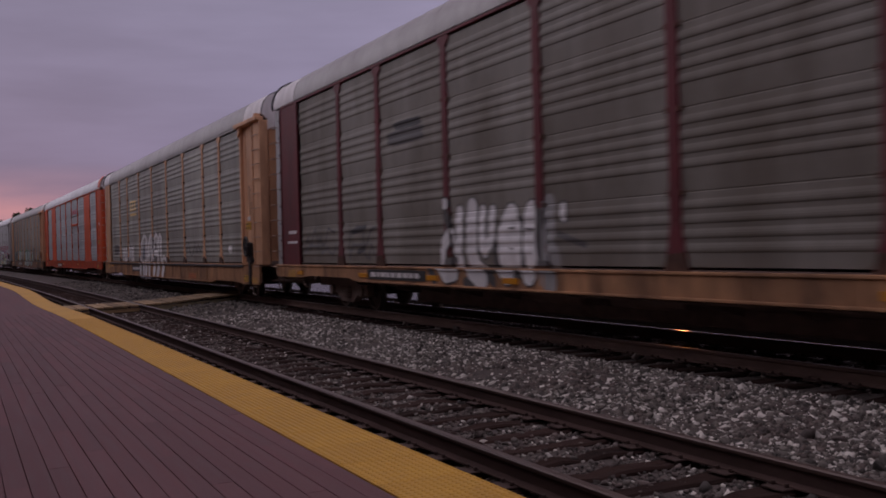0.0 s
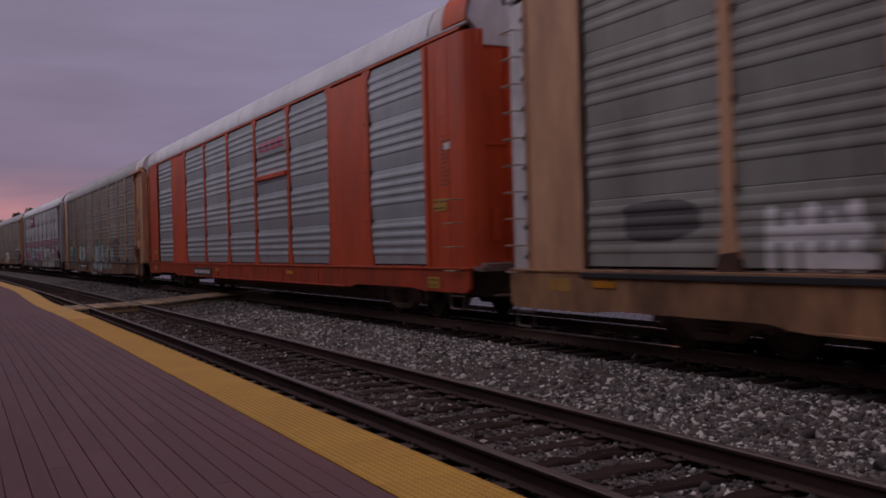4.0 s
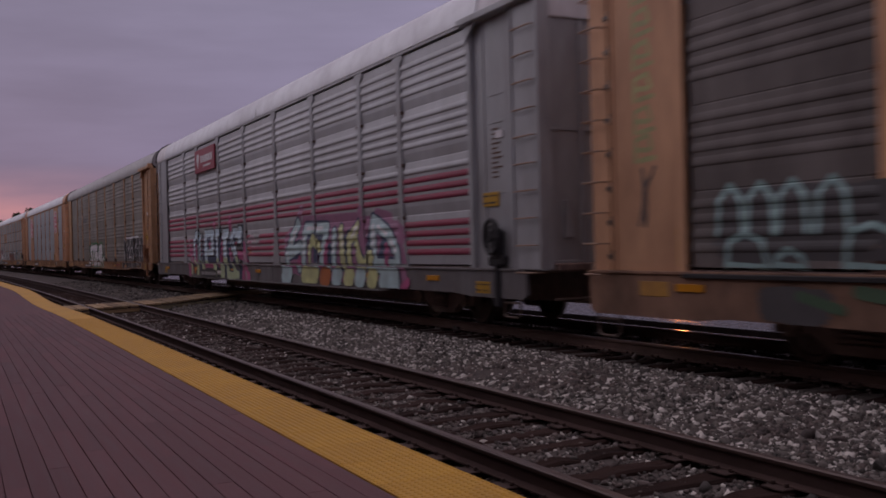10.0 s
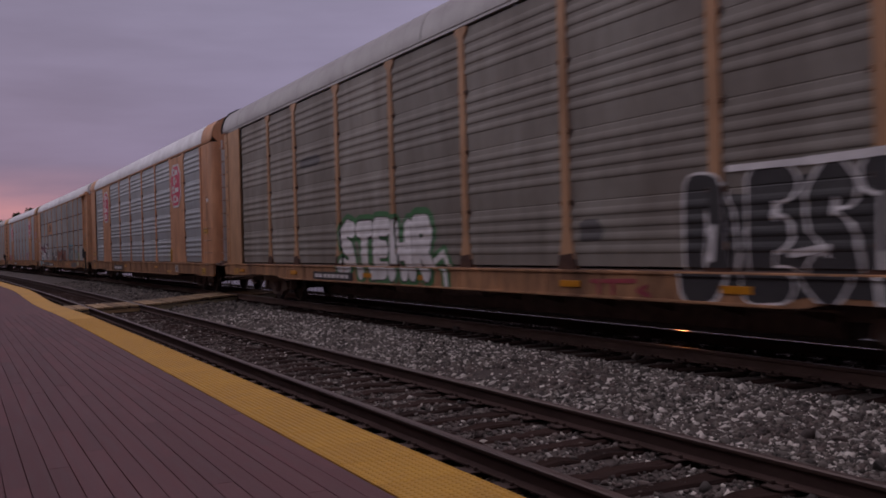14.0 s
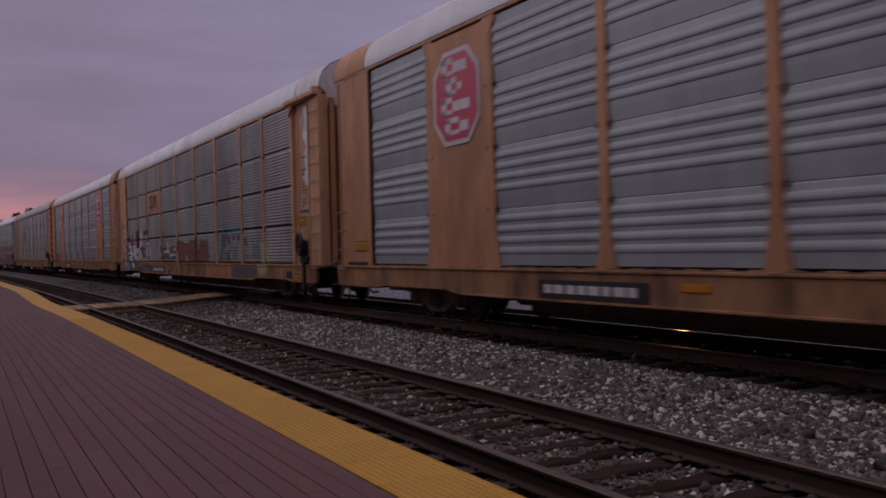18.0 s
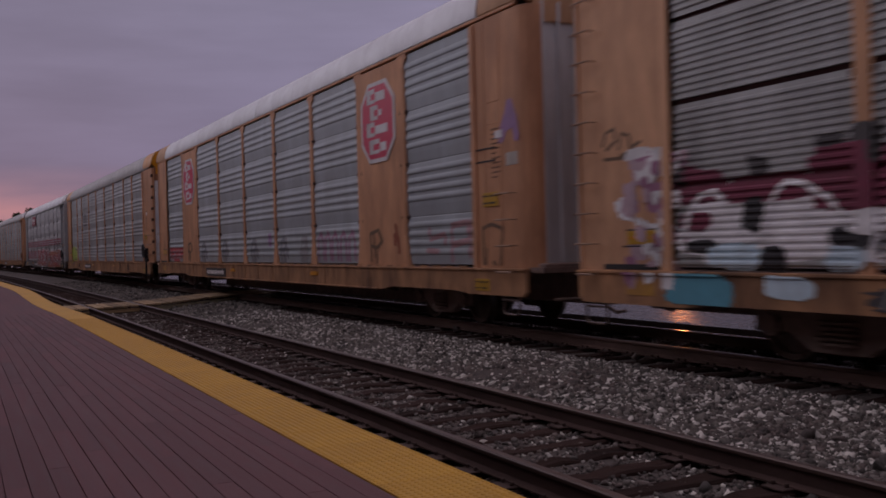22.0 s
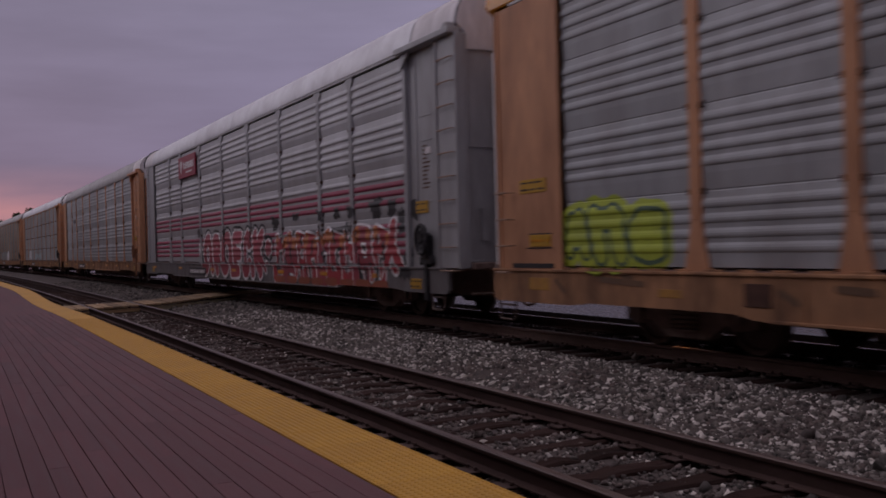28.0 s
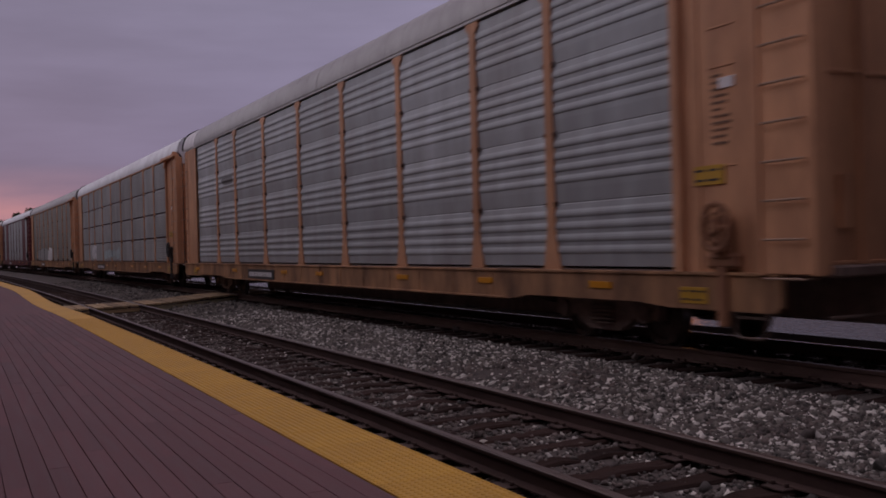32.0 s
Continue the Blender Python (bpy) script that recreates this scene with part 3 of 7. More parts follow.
# crushed stone
def stones(name, count, place, size, m, label, seed):
    """Loose angular stones as one mesh. place(rng) gives s, Y arrays."""
    rng = np.random.default_rng(seed)
    ico = np.array([(x, y, z) for x in (-1, 1) for y in (-1, 1) for z in (-1, 1)], float) * 0.72
    tri = np.array([(0, 1, 3), (0, 3, 2), (4, 6, 7), (4, 7, 5), (0, 4, 5), (0, 5, 1), (2, 3, 7), (2, 7, 6), (0, 2, 6), (0, 6, 4), (1, 5, 7), (1, 7, 3)])
    s, Y = place(rng, count)
    n = len(s)
    zb = np.array([bed_z(a, b) for a, b in zip(s, Y)])
    th = s / S_REF
    c = np.stack([(R + Y) * np.sin(th), (R + Y) * np.cos(th) - R, zb], 1)
    sz = size * np.exp(rng.normal(0, 0.30, n))
    ax = np.stack([rng.uniform(0.7, 1.3, n), rng.uniform(0.6, 1.1, n), rng.uniform(0.35, 0.75, n)], 1) * sz[:, None] * 1.12
    v = ico[None] * (1 + rng.uniform(-0.42, 0.42, (n, 8, 3))) * ax[:, None, :]
    turn = rng.uniform(0, np.pi, n)
    q = np.stack([np.cos(turn), rng.normal(0, 0.26, n), rng.normal(0, 0.26, n), np.sin(turn)], 1)
    q /= np.linalg.norm(q, axis=1)[:, None]
    w, x, y, z = q.T
    rot = np.stack([np.stack([1 - 2 * (y * y + z * z), 2 * (x * y - z * w), 2 * (x * z + y * w)], 1),
                    np.stack([2 * (x * y + z * w), 1 - 2 * (x * x + z * z), 2 * (y * z - x * w)], 1),
                    np.stack([2 * (x * z - y * w), 2 * (y * z + x * w), 1 - 2 * (x * x + y * y)], 1)], 1)
    v = np.einsum("nij,nkj->nki", rot, v)
    c[:, 2] += sz * rng.uniform(-0.5, 0.75, n)
    v += c[:, None, :]
    f = (tri[None] + (np.arange(n) * 8)[:, None, None]).reshape(-1, 3)
    me = bpy.data.meshes.new(name)
    me.vertices.add(n * 8)
    me.vertices.foreach_set("co", v.reshape(-1))
    me.loops.add(f.size)
    me.loops.foreach_set("vertex_index", f.reshape(-1).astype(np.int32))
    me.polygons.add(len(f))
    me.polygons.foreach_set("loop_start", np.arange(0, f.size, 3, dtype=np.int32))
    me.materials.append(m)
    me.update(calc_edges=True)
    return tagged(new(name, me), label, "ballast", kind="stuff")


def field(s0, s1, y0, y1):
    return lambda rng, n: (rng.uniform(s0, s1, n), rng.uniform(y0, y1, n))


def graded(s0, s1, y0, y1):
    """Denser close to the camera."""
    def place(rng, n):
        k = rng.uniform(0, 1, n) ** 1.6
        return s1 + (s0 - s1) * k, rng.uniform(y0, y1, n)
    return place


stones("ballast", 66000, graded(-26.0, -4.0, 5.05, 7.64), 0.0200, stone, "loose grey crushed granite between the two tracks", 1)
stones("ballast", 30000, graded(-26.0, -4.0, 5.05, 7.64), 0.0182, stone_pale, "scattered pale stones among the grey ballast", 9)
stones("ballast", 12000, graded(-62.0, -25.0, 5.1, 8.0), 0.032, stone, "loose grey crushed granite between the two tracks farther off", 2)


def cribs(rng, n):
    """Between the ties of the platform track, few on top of them."""
    k = np.floor(rng.uniform(0, 1, n) ** 1.5 * 66)
    s = -1.5 - k * 0.52 - 0.26 + rng.normal(0, 0.105, n)
    return s, rng.uniform(2.85, 5.35, n)


stones("ballast", 1900, cribs, 0.018, stone_pale, "scattered pale stones between the worn ties", 10)
stones("ballast", 7500, cribs, 0.019, stone, "dusty crushed granite between the worn ties", 3)
stones("ballast", 13000, cribs, 0.019, stone_dark, "dark granite between the worn ties", 4)
stones("ballast", 5000, graded(-26.0, -4.0, 8.1, 10.6), 0.030, stone_dark, "dark granite under the train", 6)

def clumps(rng, n):
    """Patches of darker stones."""
    k = rng.integers(0, 26, n)
    cs, cy = np.random.default_rng(77).uniform(-12.0, -4.2, 26), np.random.default_rng(78).uniform(5.15, 7.2, 26)
    return cs[k] + rng.normal(0, 0.30, n), np.clip(cy[k] + rng.normal(0, 0.13, n), 5.08, 7.6)


stones("ballast", 11000, clumps, 0.021, stone_dark, "dark stones lying in patches among the ballast", 12)
stones("ballast", 6000, field(-4.0, 14.0, 5.05, 7.64), 0.026, stone, "loose grey crushed granite between the two tracks", 14)
stones("ballast", 2500, field(-4.0, 14.0, 8.1, 10.6), 0.030, stone_dark, "dark granite under the train", 16)
stones("ballast", 2500, field(-1.5, 14.0, 2.85, 5.05), 0.026, stone_dark, "dark granite between the worn ties", 15)

# ---- platform ----
deck_in = EDGE_Y - STRIP_W
plat = tagged(part("platform", swept(lambda s: [(-2.2, -0.43), (-2.2, deck_z(s) - 0.02), (EDGE_Y, deck_z(s) - 0.02), (EDGE_Y, -0.43)], spans(-120, 25)), joint, fix=False),
              "low station platform of dark red-brown boards with a yellow tactile edge", "platform", kind="structure")
rp = random.Random(8)
ROW = 0.139


def board_mesh(length, width):
    return mesh_of("deck_board", Shape().box(-length / 2, length / 2, -width / 2, width / 2, -0.02, 0.0, 0.003), paver)


BOARD = [board_mesh(2.395, ROW - 0.0032), board_mesh(2.395, ROW - 0.0040)]
far_boards = Shape()
for i in range(20):
    Y = deck_in - 0.006 - ROW * (i + 0.5)
    s = 23.1 - (i * 0.97) % 2.4
    while s > -75:
        if -23.5 < s < 0.0:
            part("deck_board", BOARD[rp.randrange(2)], None, plat, m=on_track(s - 1.2, Y, deck_z(s - 1.2) + rp.uniform(-0.0012, 0.0012)))
        else:
            a, b = s - 2.394, s
            v = [at(q, Y + w, deck_z(q)) for q in (a, (a + b) / 2, b) for w in (-ROW / 2 + 0.002, ROW / 2 - 0.002)]
            far_boards.add(v, [(0, 1, 3, 2), (2, 3, 5, 4)])
        s -= 2.4
tagged(part("far_deck_boards", far_boards, paver, plat), kind="stuff")
rest = swept(lambda s: [(-2.2, deck_z(s)), (deck_in - 0.006 - ROW * 20, deck_z(s))], spans(-120, 25))
part("deck", rest, paver, plat, fix=False)

tile = Shape().box(-0.302, 0.302, -STRIP_W / 2, STRIP_W / 2, -0.02, 0.004, 0.003)
for ix in range(12):
    for iy in range(12):
        x, y = -0.302 + 0.0503 * (ix + 0.5), -STRIP_W / 2 + STRIP_W / 12 * (iy + 0.5)
        a, b = 0.0125, 0.007
        v = [(x - a, y - a, 0.004), (x + a, y - a, 0.004), (x + a, y + a, 0.004), (x - a, y + a, 0.004), (x - b, y - b, 0.0095), (x + b, y - b, 0.0095), (x + b, y + b, 0.0095), (x - b, y + b, 0.0095)]
        tile.add(v, [(4, 5, 6, 7), (0, 1, 5, 4), (1, 2, 6, 5), (2, 3, 7, 6), (3, 0, 4, 7)])
TILE = mesh_of("tactile_tile", tile, tactile)
strip_y = EDGE_Y - STRIP_W / 2
s = 22.58
far_strip = Shape()
while s > -110:
    if -22.0 < s < 0.0:
        part("tactile_tile", TILE, None, plat, m=on_track(s, strip_y, deck_z(s) + rp.uniform(-0.001, 0.001)))
        s -= 0.61
        continue
    a, b = s - 0.304, s + 0.304
    v = [at(q, Y, deck_z(q) + dz) for q in (a, b) for Y, dz in ((EDGE_Y - STRIP_W, 0.0), (EDGE_Y - STRIP_W, 0.006), (EDGE_Y, 0.006), (EDGE_Y, -0.03))]
    far_strip.add(v, [(0, 1, 5, 4), (1, 2, 6, 5), (2, 3, 7, 6)])
    s -= 0.61
tagged(part("far_tactile_tiles", far_strip, tactile, plat), kind="stuff")

# heights of the south wall, set by how much light it should block
wall_top = ((-60, 8.0), (-28, 7.0))
# added, hidden by the train: gives the glossy pavement something dark to reflect
wall = swept(lambda s: [(48.0, -0.43), (48.0, 6.5), (48.4, 6.5), (48.4, -0.43)], spans(-330, 60))
tagged(part("wall_north", wall, plaster, fix=False), "unseen plain wall added beyond the road to darken the pavement's reflection", "wall", kind="structure")
# added out of view to keep low sky light off platform and car sides
wall = swept(lambda s: [(-2.2, -0.43), (-2.2, lerp_table(wall_top, s)), (-2.55, lerp_table(wall_top, s)), (-2.55, -0.43)], spans(-330, 60))
tagged(part("wall_south", wall, plaster, fix=False), "unseen plain wall added behind the platform to block low sky light", "wall", kind="structure")

# ---- timber crossing over the tracks ----
crossing = tagged(new("crossing"), "weathered timber foot crossing with a pale olive end board", "crossing", kind="structure")
CROSS_LONG = 2.25


def cross_s(Y):
    return -28.05 - 0.42 * (Y - 3.0)


def cross_z(Y):
    return lerp_table(((2.7, 0.015), (5.2, 0.015), (8.0, 0.125), (10.0, 0.13)), Y)


def cross_board(name, y0, y1, e0, e1, z0, z1, m, label=""):
    """A board lying across the tracks' line between y0 and y1, from e0 to e1 behind the crossing's near edge."""
    sh = Shape()
    ym = (y0 + y1) / 2
    o = at(cross_s(ym) - (e0 + e1) / 2, ym, cross_z(ym))
    v = []
    for z in (z0, z1):
        for y, e_ in ((y0, e0), (y0, e1), (y1, e1), (y1, e0)):
            v.append(at(cross_s(y) - e_, y, cross_z(y) + z) - o)
    sh.add(v, [(3, 2, 1, 0), (4, 5, 6, 7), (0, 1, 5, 4), (1, 2, 6, 5), (2, 3, 7, 6), (3, 0, 4, 7)])
    part(name, sh, m, crossing, label, m=Matrix.Translation(o))


for a, b in ((2.79, YA - 0.07), (YA + 0.09, YA + GAUGE - 0.09), (YA + GAUGE + 0.07, YB - 0.07), (YB + 0.09, YB + GAUGE - 0.09)):
    n = max(1, round((b - a) / 0.26))
    for i in range(n):
        cross_board("plank", a + (b - a) * i / n, a + (b - a) * (i + 1) / n - 0.034, 0.0, CROSS_LONG, -0.050, rp.uniform(-0.006, 0.004), board)
    pale = a > 5.0
    cross_board("end_board", a + 0.02, b - 0.02, 0.03, 0.11, -0.22 if pale else -0.19, -0.092, edge_board if pale else board, "pale olive timber end board" if pale else "dark timber end board")
    cross_board("end_board", a + 0.02, b - 0.02, CROSS_LONG - 0.12, CROSS_LONG - 0.04, -0.22, -0.060, board)


# ---- far side: lamp and trees ----
def street_lamp(x, y, z_ground, z_head):
    lamp = tagged(new("street_lamp"), "slim dark lamp post with a glowing warm globe", "street lamp")
    lamp.location = (x, y, z_ground)
    h = z_head - z_ground
    soften(part("base", Shape().rod((0, 0, 0), (0, 0, 0.35), 0.13, 12).rod((0, 0, 0.35), (0, 0, 0.42), 0.09, 12), post_metal, lamp))
    soften(part("pole", Shape().rod((0, 0, 0.4), (0, 0, h - 0.13), 0.06, 12), post_metal, lamp))
    globe = Shape()
    for j in range(7):
        a0, a1 = math.pi * j / 7, math.pi * (j + 1) / 7
        for i in range(12):
            b0, b1 = 2 * math.pi * i / 12, 2 * math.pi * (i + 1) / 12
            globe.add([(0.15 * math.sin(a) * math.cos(b), 0.15 * math.sin(a) * math.sin(b), h + 0.15 * math.cos(a)) for a, b in ((a0, b0), (a0, b1), (a1, b1), (a1, b0))], [(0, 1, 2, 3)])
    soften(part("globe", globe, lamp_glass, lamp, "glowing warm glass globe"))
    part("cap", Shape().rod((0, 0, h + 0.14), (0, 0, h + 0.20), 0.08, 10), post_metal, lamp)
    return lamp


street_lamp(-46.6, 40.9, -0.42, 5.21)
lamp_light = new("lamp_light", bpy.data.lights.new("lamp_light", "POINT"))
lamp_light.data.energy, lamp_light.data.color, lamp_light.data.shadow_soft_size = 120.0, (1.0, 0.34, 0.12), 0.15
lamp_light.location = (-46.5, 40.5, 5.2)


def tree(x, y, h, spread, seed):
    r = random.Random(seed)
    top = tagged(new("tree"), "dark leafy tree far behind the train", "tree", "trees behind the train")
    top.location = (x, y, -0.42)
    tk = Shape()
    tk.rod((0, 0, 0), (0.1, 0, h * 0.35), 0.28, 8).rod((0.1, 0, h * 0.34), (0.0, 0.1, h * 0.72), 0.18, 7)
    tips = []
    for i in range(9):
        a = i * 2.4 + r.uniform(-0.4, 0.4)
        z0 = h * r.uniform(0.3, 0.62)
        q = Vector((math.cos(a) * spread * r.uniform(0.5, 0.9), math.sin(a) * spread * r.uniform(0.5, 0.9), z0 + h * r.uniform(0.12, 0.34)))
        tk.rod((0.05, 0.05, z0), q, 0.07, 5)
        tips.append(q)
    tips += [Vector((r.uniform(-0.4, 0.4) * spread, r.uniform(-0.4, 0.4) * spread, h * r.uniform(0.75, 0.97))) for _ in range(6)]
    soften(part("trunk", tk, bark, top))
    cr = Shape()
    for q in tips:
        rad = spread * r.uniform(0.28, 0.46)
        for _ in range(170):
            d = Vector((r.gauss(0, 1), r.gauss(0, 1), r.gauss(0, 0.8))).normalized() * rad * r.uniform(0.35, 1.1)
            c = q + d
            u = Vector((r.gauss(0, 1), r.gauss(0, 1), r.gauss(0, 1))).normalized() * r.uniform(0.16, 0.34)
            w = u.orthogonal().normalized() * u.length * 0.6
            cr.add([c - u, c + w, c + u, c - w], [(0, 1, 2, 3)])
    part("crown", cr, leaf, top, fix=False)


for k_, (x_, y_, h_, sp_) in enumerate(((-205, 13.4, 11.2, 2.4), (-214, 15.0, 11.6, 2.6), (-230, 12.0, 11.6, 2.4), (-222, 6.4, 10.3, 2.0), (-246, 9.0, 11.3, 2.6), (-240, 2.5, 11.0, 2.4))):
    tree(x_, y_, h_, sp_, 40 + k_)

from mathutils.geometry import delaunay_2d_cdt
# ---- autorack cars ----
POSTS = [-12.05, -9.4, -7.25, -4.35, -1.45, 1.45, 4.35, 7.25, 9.4, 12.05]
SILVER_POSTS = [-12.0, -9.2, -7.25, -4.35, -1.45, 1.45, 4.35, 7.25, 9.2, 12.0]
FEET = {False: [(1.25, 0.205), (1.58, 0.135)], True: [(1.25, 0.275), (1.6, 0.19), (1.92, 0.13)]}     # half widths of the posts' feet up to a height
FEET_NOW = list(FEET[False])
POSTS_NOW = list(POSTS)     # posts of the car now being painted
Z_LOW, Z_EAVE = 1.0, 4.97
RIDGES = [1.0 + 0.985 * k + d for k in range(4) for d in (0.27, 0.435, 0.605, 0.775)]
SEAM_AT = {"std": [1.925, 2.91, 3.895], "low": [1.925, 2.91, 3.895], "deep": [1.925, 2.91, 3.895], "fine": [2.01, 2.985, 3.96]}
RIDGE_H = {"std": 0.018, "low": 0.016, "deep": 0.023}
GROOVE = {"std": 0.011, "low": 0.007, "deep": 0.017}
Y_FLAT = 1.455
Z_PANEL = 4.95     # top of the panels, a slit below the chord


def profile(kind):
    """(outward distance from the car's middle, z) points of a corrugated side panel."""
    pts = [(Y_FLAT - 0.02, Z_LOW + 0.052), (Y_FLAT, Z_LOW + 0.055)]
    seams = SEAM_AT[kind]
    if kind == "fine":
        z = Z_LOW + 0.07
        while z < Z_PANEL - 0.07:
            if min(abs(z + 0.04 - q) for q in seams) > 0.055:
                pts += [(Y_FLAT, z), (Y_FLAT + 0.022, z + 0.018), (Y_FLAT + 0.022, z + 0.045), (Y_FLAT, z + 0.063)]
            z += 0.0805
        for q in seams:
            pts += [(Y_FLAT, q - 0.028), (Y_FLAT - 0.045, q - 0.024), (Y_FLAT - 0.045, q + 0.024), (Y_FLAT, q + 0.028)]
    else:
        h, g_ = RIDGE_H[kind], GROOVE[kind]
        for q in seams:
            wide = 0.075 if kind == "deep" else 0.0
            pts += [(Y_FLAT, q - 0.085), (Y_FLAT - g_ * 0.8, q - 0.014 + wide * 0.5), (Y_FLAT - g_ - 0.006, q + wide * 0.5), (Y_FLAT - g_ * 0.9, q + 0.014 + wide), (Y_FLAT, q + 0.20)]
        for r in RIDGES:
            pts += [(Y_FLAT, r - 0.052), (Y_FLAT + h * 0.75, r - 0.038), (Y_FLAT + h, r - 0.018), (Y_FLAT + h * 0.96, r + 0.006), (Y_FLAT + h * 0.6, r + 0.034), (Y_FLAT, r + 0.062)]
    pts.append((Y_FLAT, Z_PANEL))
    return sorted(pts, key=lambda p: p[1])


PROFILE = {k: profile(k) for k in ("std", "low", "deep", "fine")}


def out_at(kind, z):
    p = PROFILE[kind]
    for (y0, z0), (y1, z1) in zip(p, p[1:]):
        if z <= z1:
            return y0 + (y1 - y0) * (z - z0) / max(z1 - z0, 1e-6)
    return p[-1][0]


CACHE = {}


def cached(key, make):
    if key not in CACHE:
        CACHE[key] = make()
    return CACHE[key]


def panel_mesh(kind, half, mats, stripes):
    """A corrugated panel, 2*half wide, facing -y. stripes: ridges that carry the second material."""
    def make():
        sh = Shape()
        p = PROFILE[kind]
        line = [(-y, z) for y, z in p]

        def slot(i):
            zm = (line[i][1] + line[i + 1][1]) / 2
            if kind == "fine" and any(abs(zm - q) < 0.027 for q in SEAM_AT["fine"]):
                return 1
            return 1 if any(abs(zm - RIDGES[r]) < 0.067 for r in stripes) else 0
        sh.sheet(line, -half, half, slot)
        back = len(sh.v)
        sh.v += [(-half, -1.40, Z_LOW + 0.10), (half, -1.40, Z_LOW + 0.10), (half, -1.40, Z_PANEL - 0.02), (-half, -1.40, Z_PANEL - 0.02)]
        sh.f.append((back, back + 1, back + 2, back + 3))
        sh.m.append(0)
        return mesh_of("panel", sh, mats, fix=False)
    return cached(("panel", kind, half, tuple(m.name for m in mats), tuple(stripes)), make)


def post_mesh(m, flare, width, broad):
    def make():
        sh = Shape()
        w, f, zf = width / 2, ((0.27 if broad else 0.205) if flare else width / 2), (1.92 if broad else 1.55)
        sh.prism([(-f, 0.99), (-w, zf), (-w, 4.80), (-w - 0.10, 4.90), (-w - 0.10, 4.982), (w + 0.10, 4.982), (w + 0.10, 4.90), (w, 4.80), (w, zf), (f, 0.99)], "y", -1.489, -1.41)
        sh.box(-w * 0.45, w * 0.45, -1.495, -1.48, 1.6, 4.75, 0.005)
        # clips at the seams; their dark colour holds rust and the shadow around them
        for q in SEAM_AT["std"]:
            for sx in (-1, 1):
                sh.box(sx * (w + 0.02) - 0.028, sx * (w + 0.02) + 0.028, -1.492, -1.44, q - 0.035, q + 0.035, 0.008, 1)
        return mesh_of("post", sh, [m, clip_steel])
    return cached(("post", m.name, flare, width, broad), make)


ROOF = [(1.485, 5.025), (1.505, 5.05), (1.51, 5.14), (1.48, 5.30), (1.41, 5.48), (1.26, 5.64), (1.02, 5.77), (0.70, 5.86), (0.35, 5.91), (0.0, 5.925)]
ROOF_LINE = [(-y, z) for y, z in ROOF] + [(y, z) for y, z in ROOF[-2::-1]]


def roof_mesh(m, length):
    """A roof sheet with raised seams every 0.75 m or so."""
    def make():
        sh = Shape()
        n = max(1, round(length / 0.75))
        xs_ = []
        for i in range(n + 1):
            x = -length / 2 + length * i / n
            for dx, h in ((-0.05, 0.0), (-0.022, 0.0), (-0.016, 0.004), (0.016, 0.004), (0.022, 0.0), (0.05, 0.0)):
                if -length / 2 - 1e-6 <= x + dx <= length / 2 + 1e-6:
                    xs_.append((x + dx, h))
        xs_ = [(-length / 2, 0.0)] + [q for q in xs_ if abs(q[0]) < length / 2 - 0.001] + [(length / 2, 0.0)]
        k = len(ROOF_LINE)
        for x, h in xs_:
            sh.v += [(x, y * (1 + h / 1.5), z + h) for y, z in ROOF_LINE]
        for j in range(len(xs_) - 1):
            for i in range(k - 1):
                sh.f.append((j * k + i, j * k + i + 1, (j + 1) * k + i + 1, (j + 1) * k + i))
        sh.m = [0] * len(sh.f)
        return soften(mesh_of("roof", sh, m), 35)
    return cached(("roof", m.name, length), make)


def sill_mesh(m, drop, dashes):
    """Side sill with its underside stepped up over the trucks."""
    def make():
        b = drop
        half = [(8.2, b), (8.5, b + 0.02), (8.8, b + 0.075), (11.4, b + 0.075), (11.9, b + 0.03), (13.72, b + 0.03), (13.82, b + 0.10), (13.82, 1.0)]
        o = [(x - 0.20 if x > 13 else x, z) for x, z in half] + [(-x - (0.12 if x > 13 else 0.0), z) for x, z in half[::-1]]
        sh = Shape().prism(o, "y", -1.54, -1.47)
        sh.box(-13.96, 13.64, -1.567, -1.46, 0.965, 1.005, 0.008)
        sh.box(-8.2, 8.2, -1.575, -1.46, b, b + 0.035, 0.006)
        for i in range(19):
            x = -11.7 + 1.3 * i
            if abs(x) < 8.1:
                sh.box(x - 0.02, x + 0.02, -1.552, -1.53, b + 0.03, 0.97)
        for i in range(50 if dashes else 0):
            x = -12.1 + 0.494 * i
            sh.box(x - 0.12, x + 0.14, -1.50, -1.47, 0.99, 1.033, 0.006)
        return mesh_of("side_sill", sh, m)
    return cached(("sill", m.name, drop, dashes), make)


def end_mesh(m, edge, front):
    """Solid side panel at the front end. front: 'ladder' (flat up to the ladder column), 'round' (bent in at the corner) or 'flush' (flat up to the doors)."""
    def make():
        o = {"ladder": [(edge, -1.46), (edge, -1.495), (13.40, -1.495), (13.40, -1.46)],
             "round": [(edge, -1.46), (edge, -1.50), (13.40, -1.50), (13.52, -1.48), (13.63, -1.42), (13.70, -1.32), (13.72, -1.22), (13.68, -1.22), (13.66, -1.31), (13.60, -1.39), (13.51, -1.44), (13.40, -1.46)],
             "flush": [(edge, -1.46), (edge, -1.50), (14.08, -1.50), (14.10, -1.48), (14.10, -1.40), (14.05, -1.40), (14.05, -1.46)]}[front]
        return mesh_of("end_panel", Shape().prism(o, "z", 1.0, 4.95), m)
    return cached(("end", m.name, edge, front), make)


def column_mesh(m):
    """Boxed ladder column at the front corner, proud of the end panel."""
    return cached(("column", m.name), lambda: mesh_of("ladder_column", Shape().box(13.40, 14.12, -1.575, -1.36, 0.99, 4.93, 0.012), m))


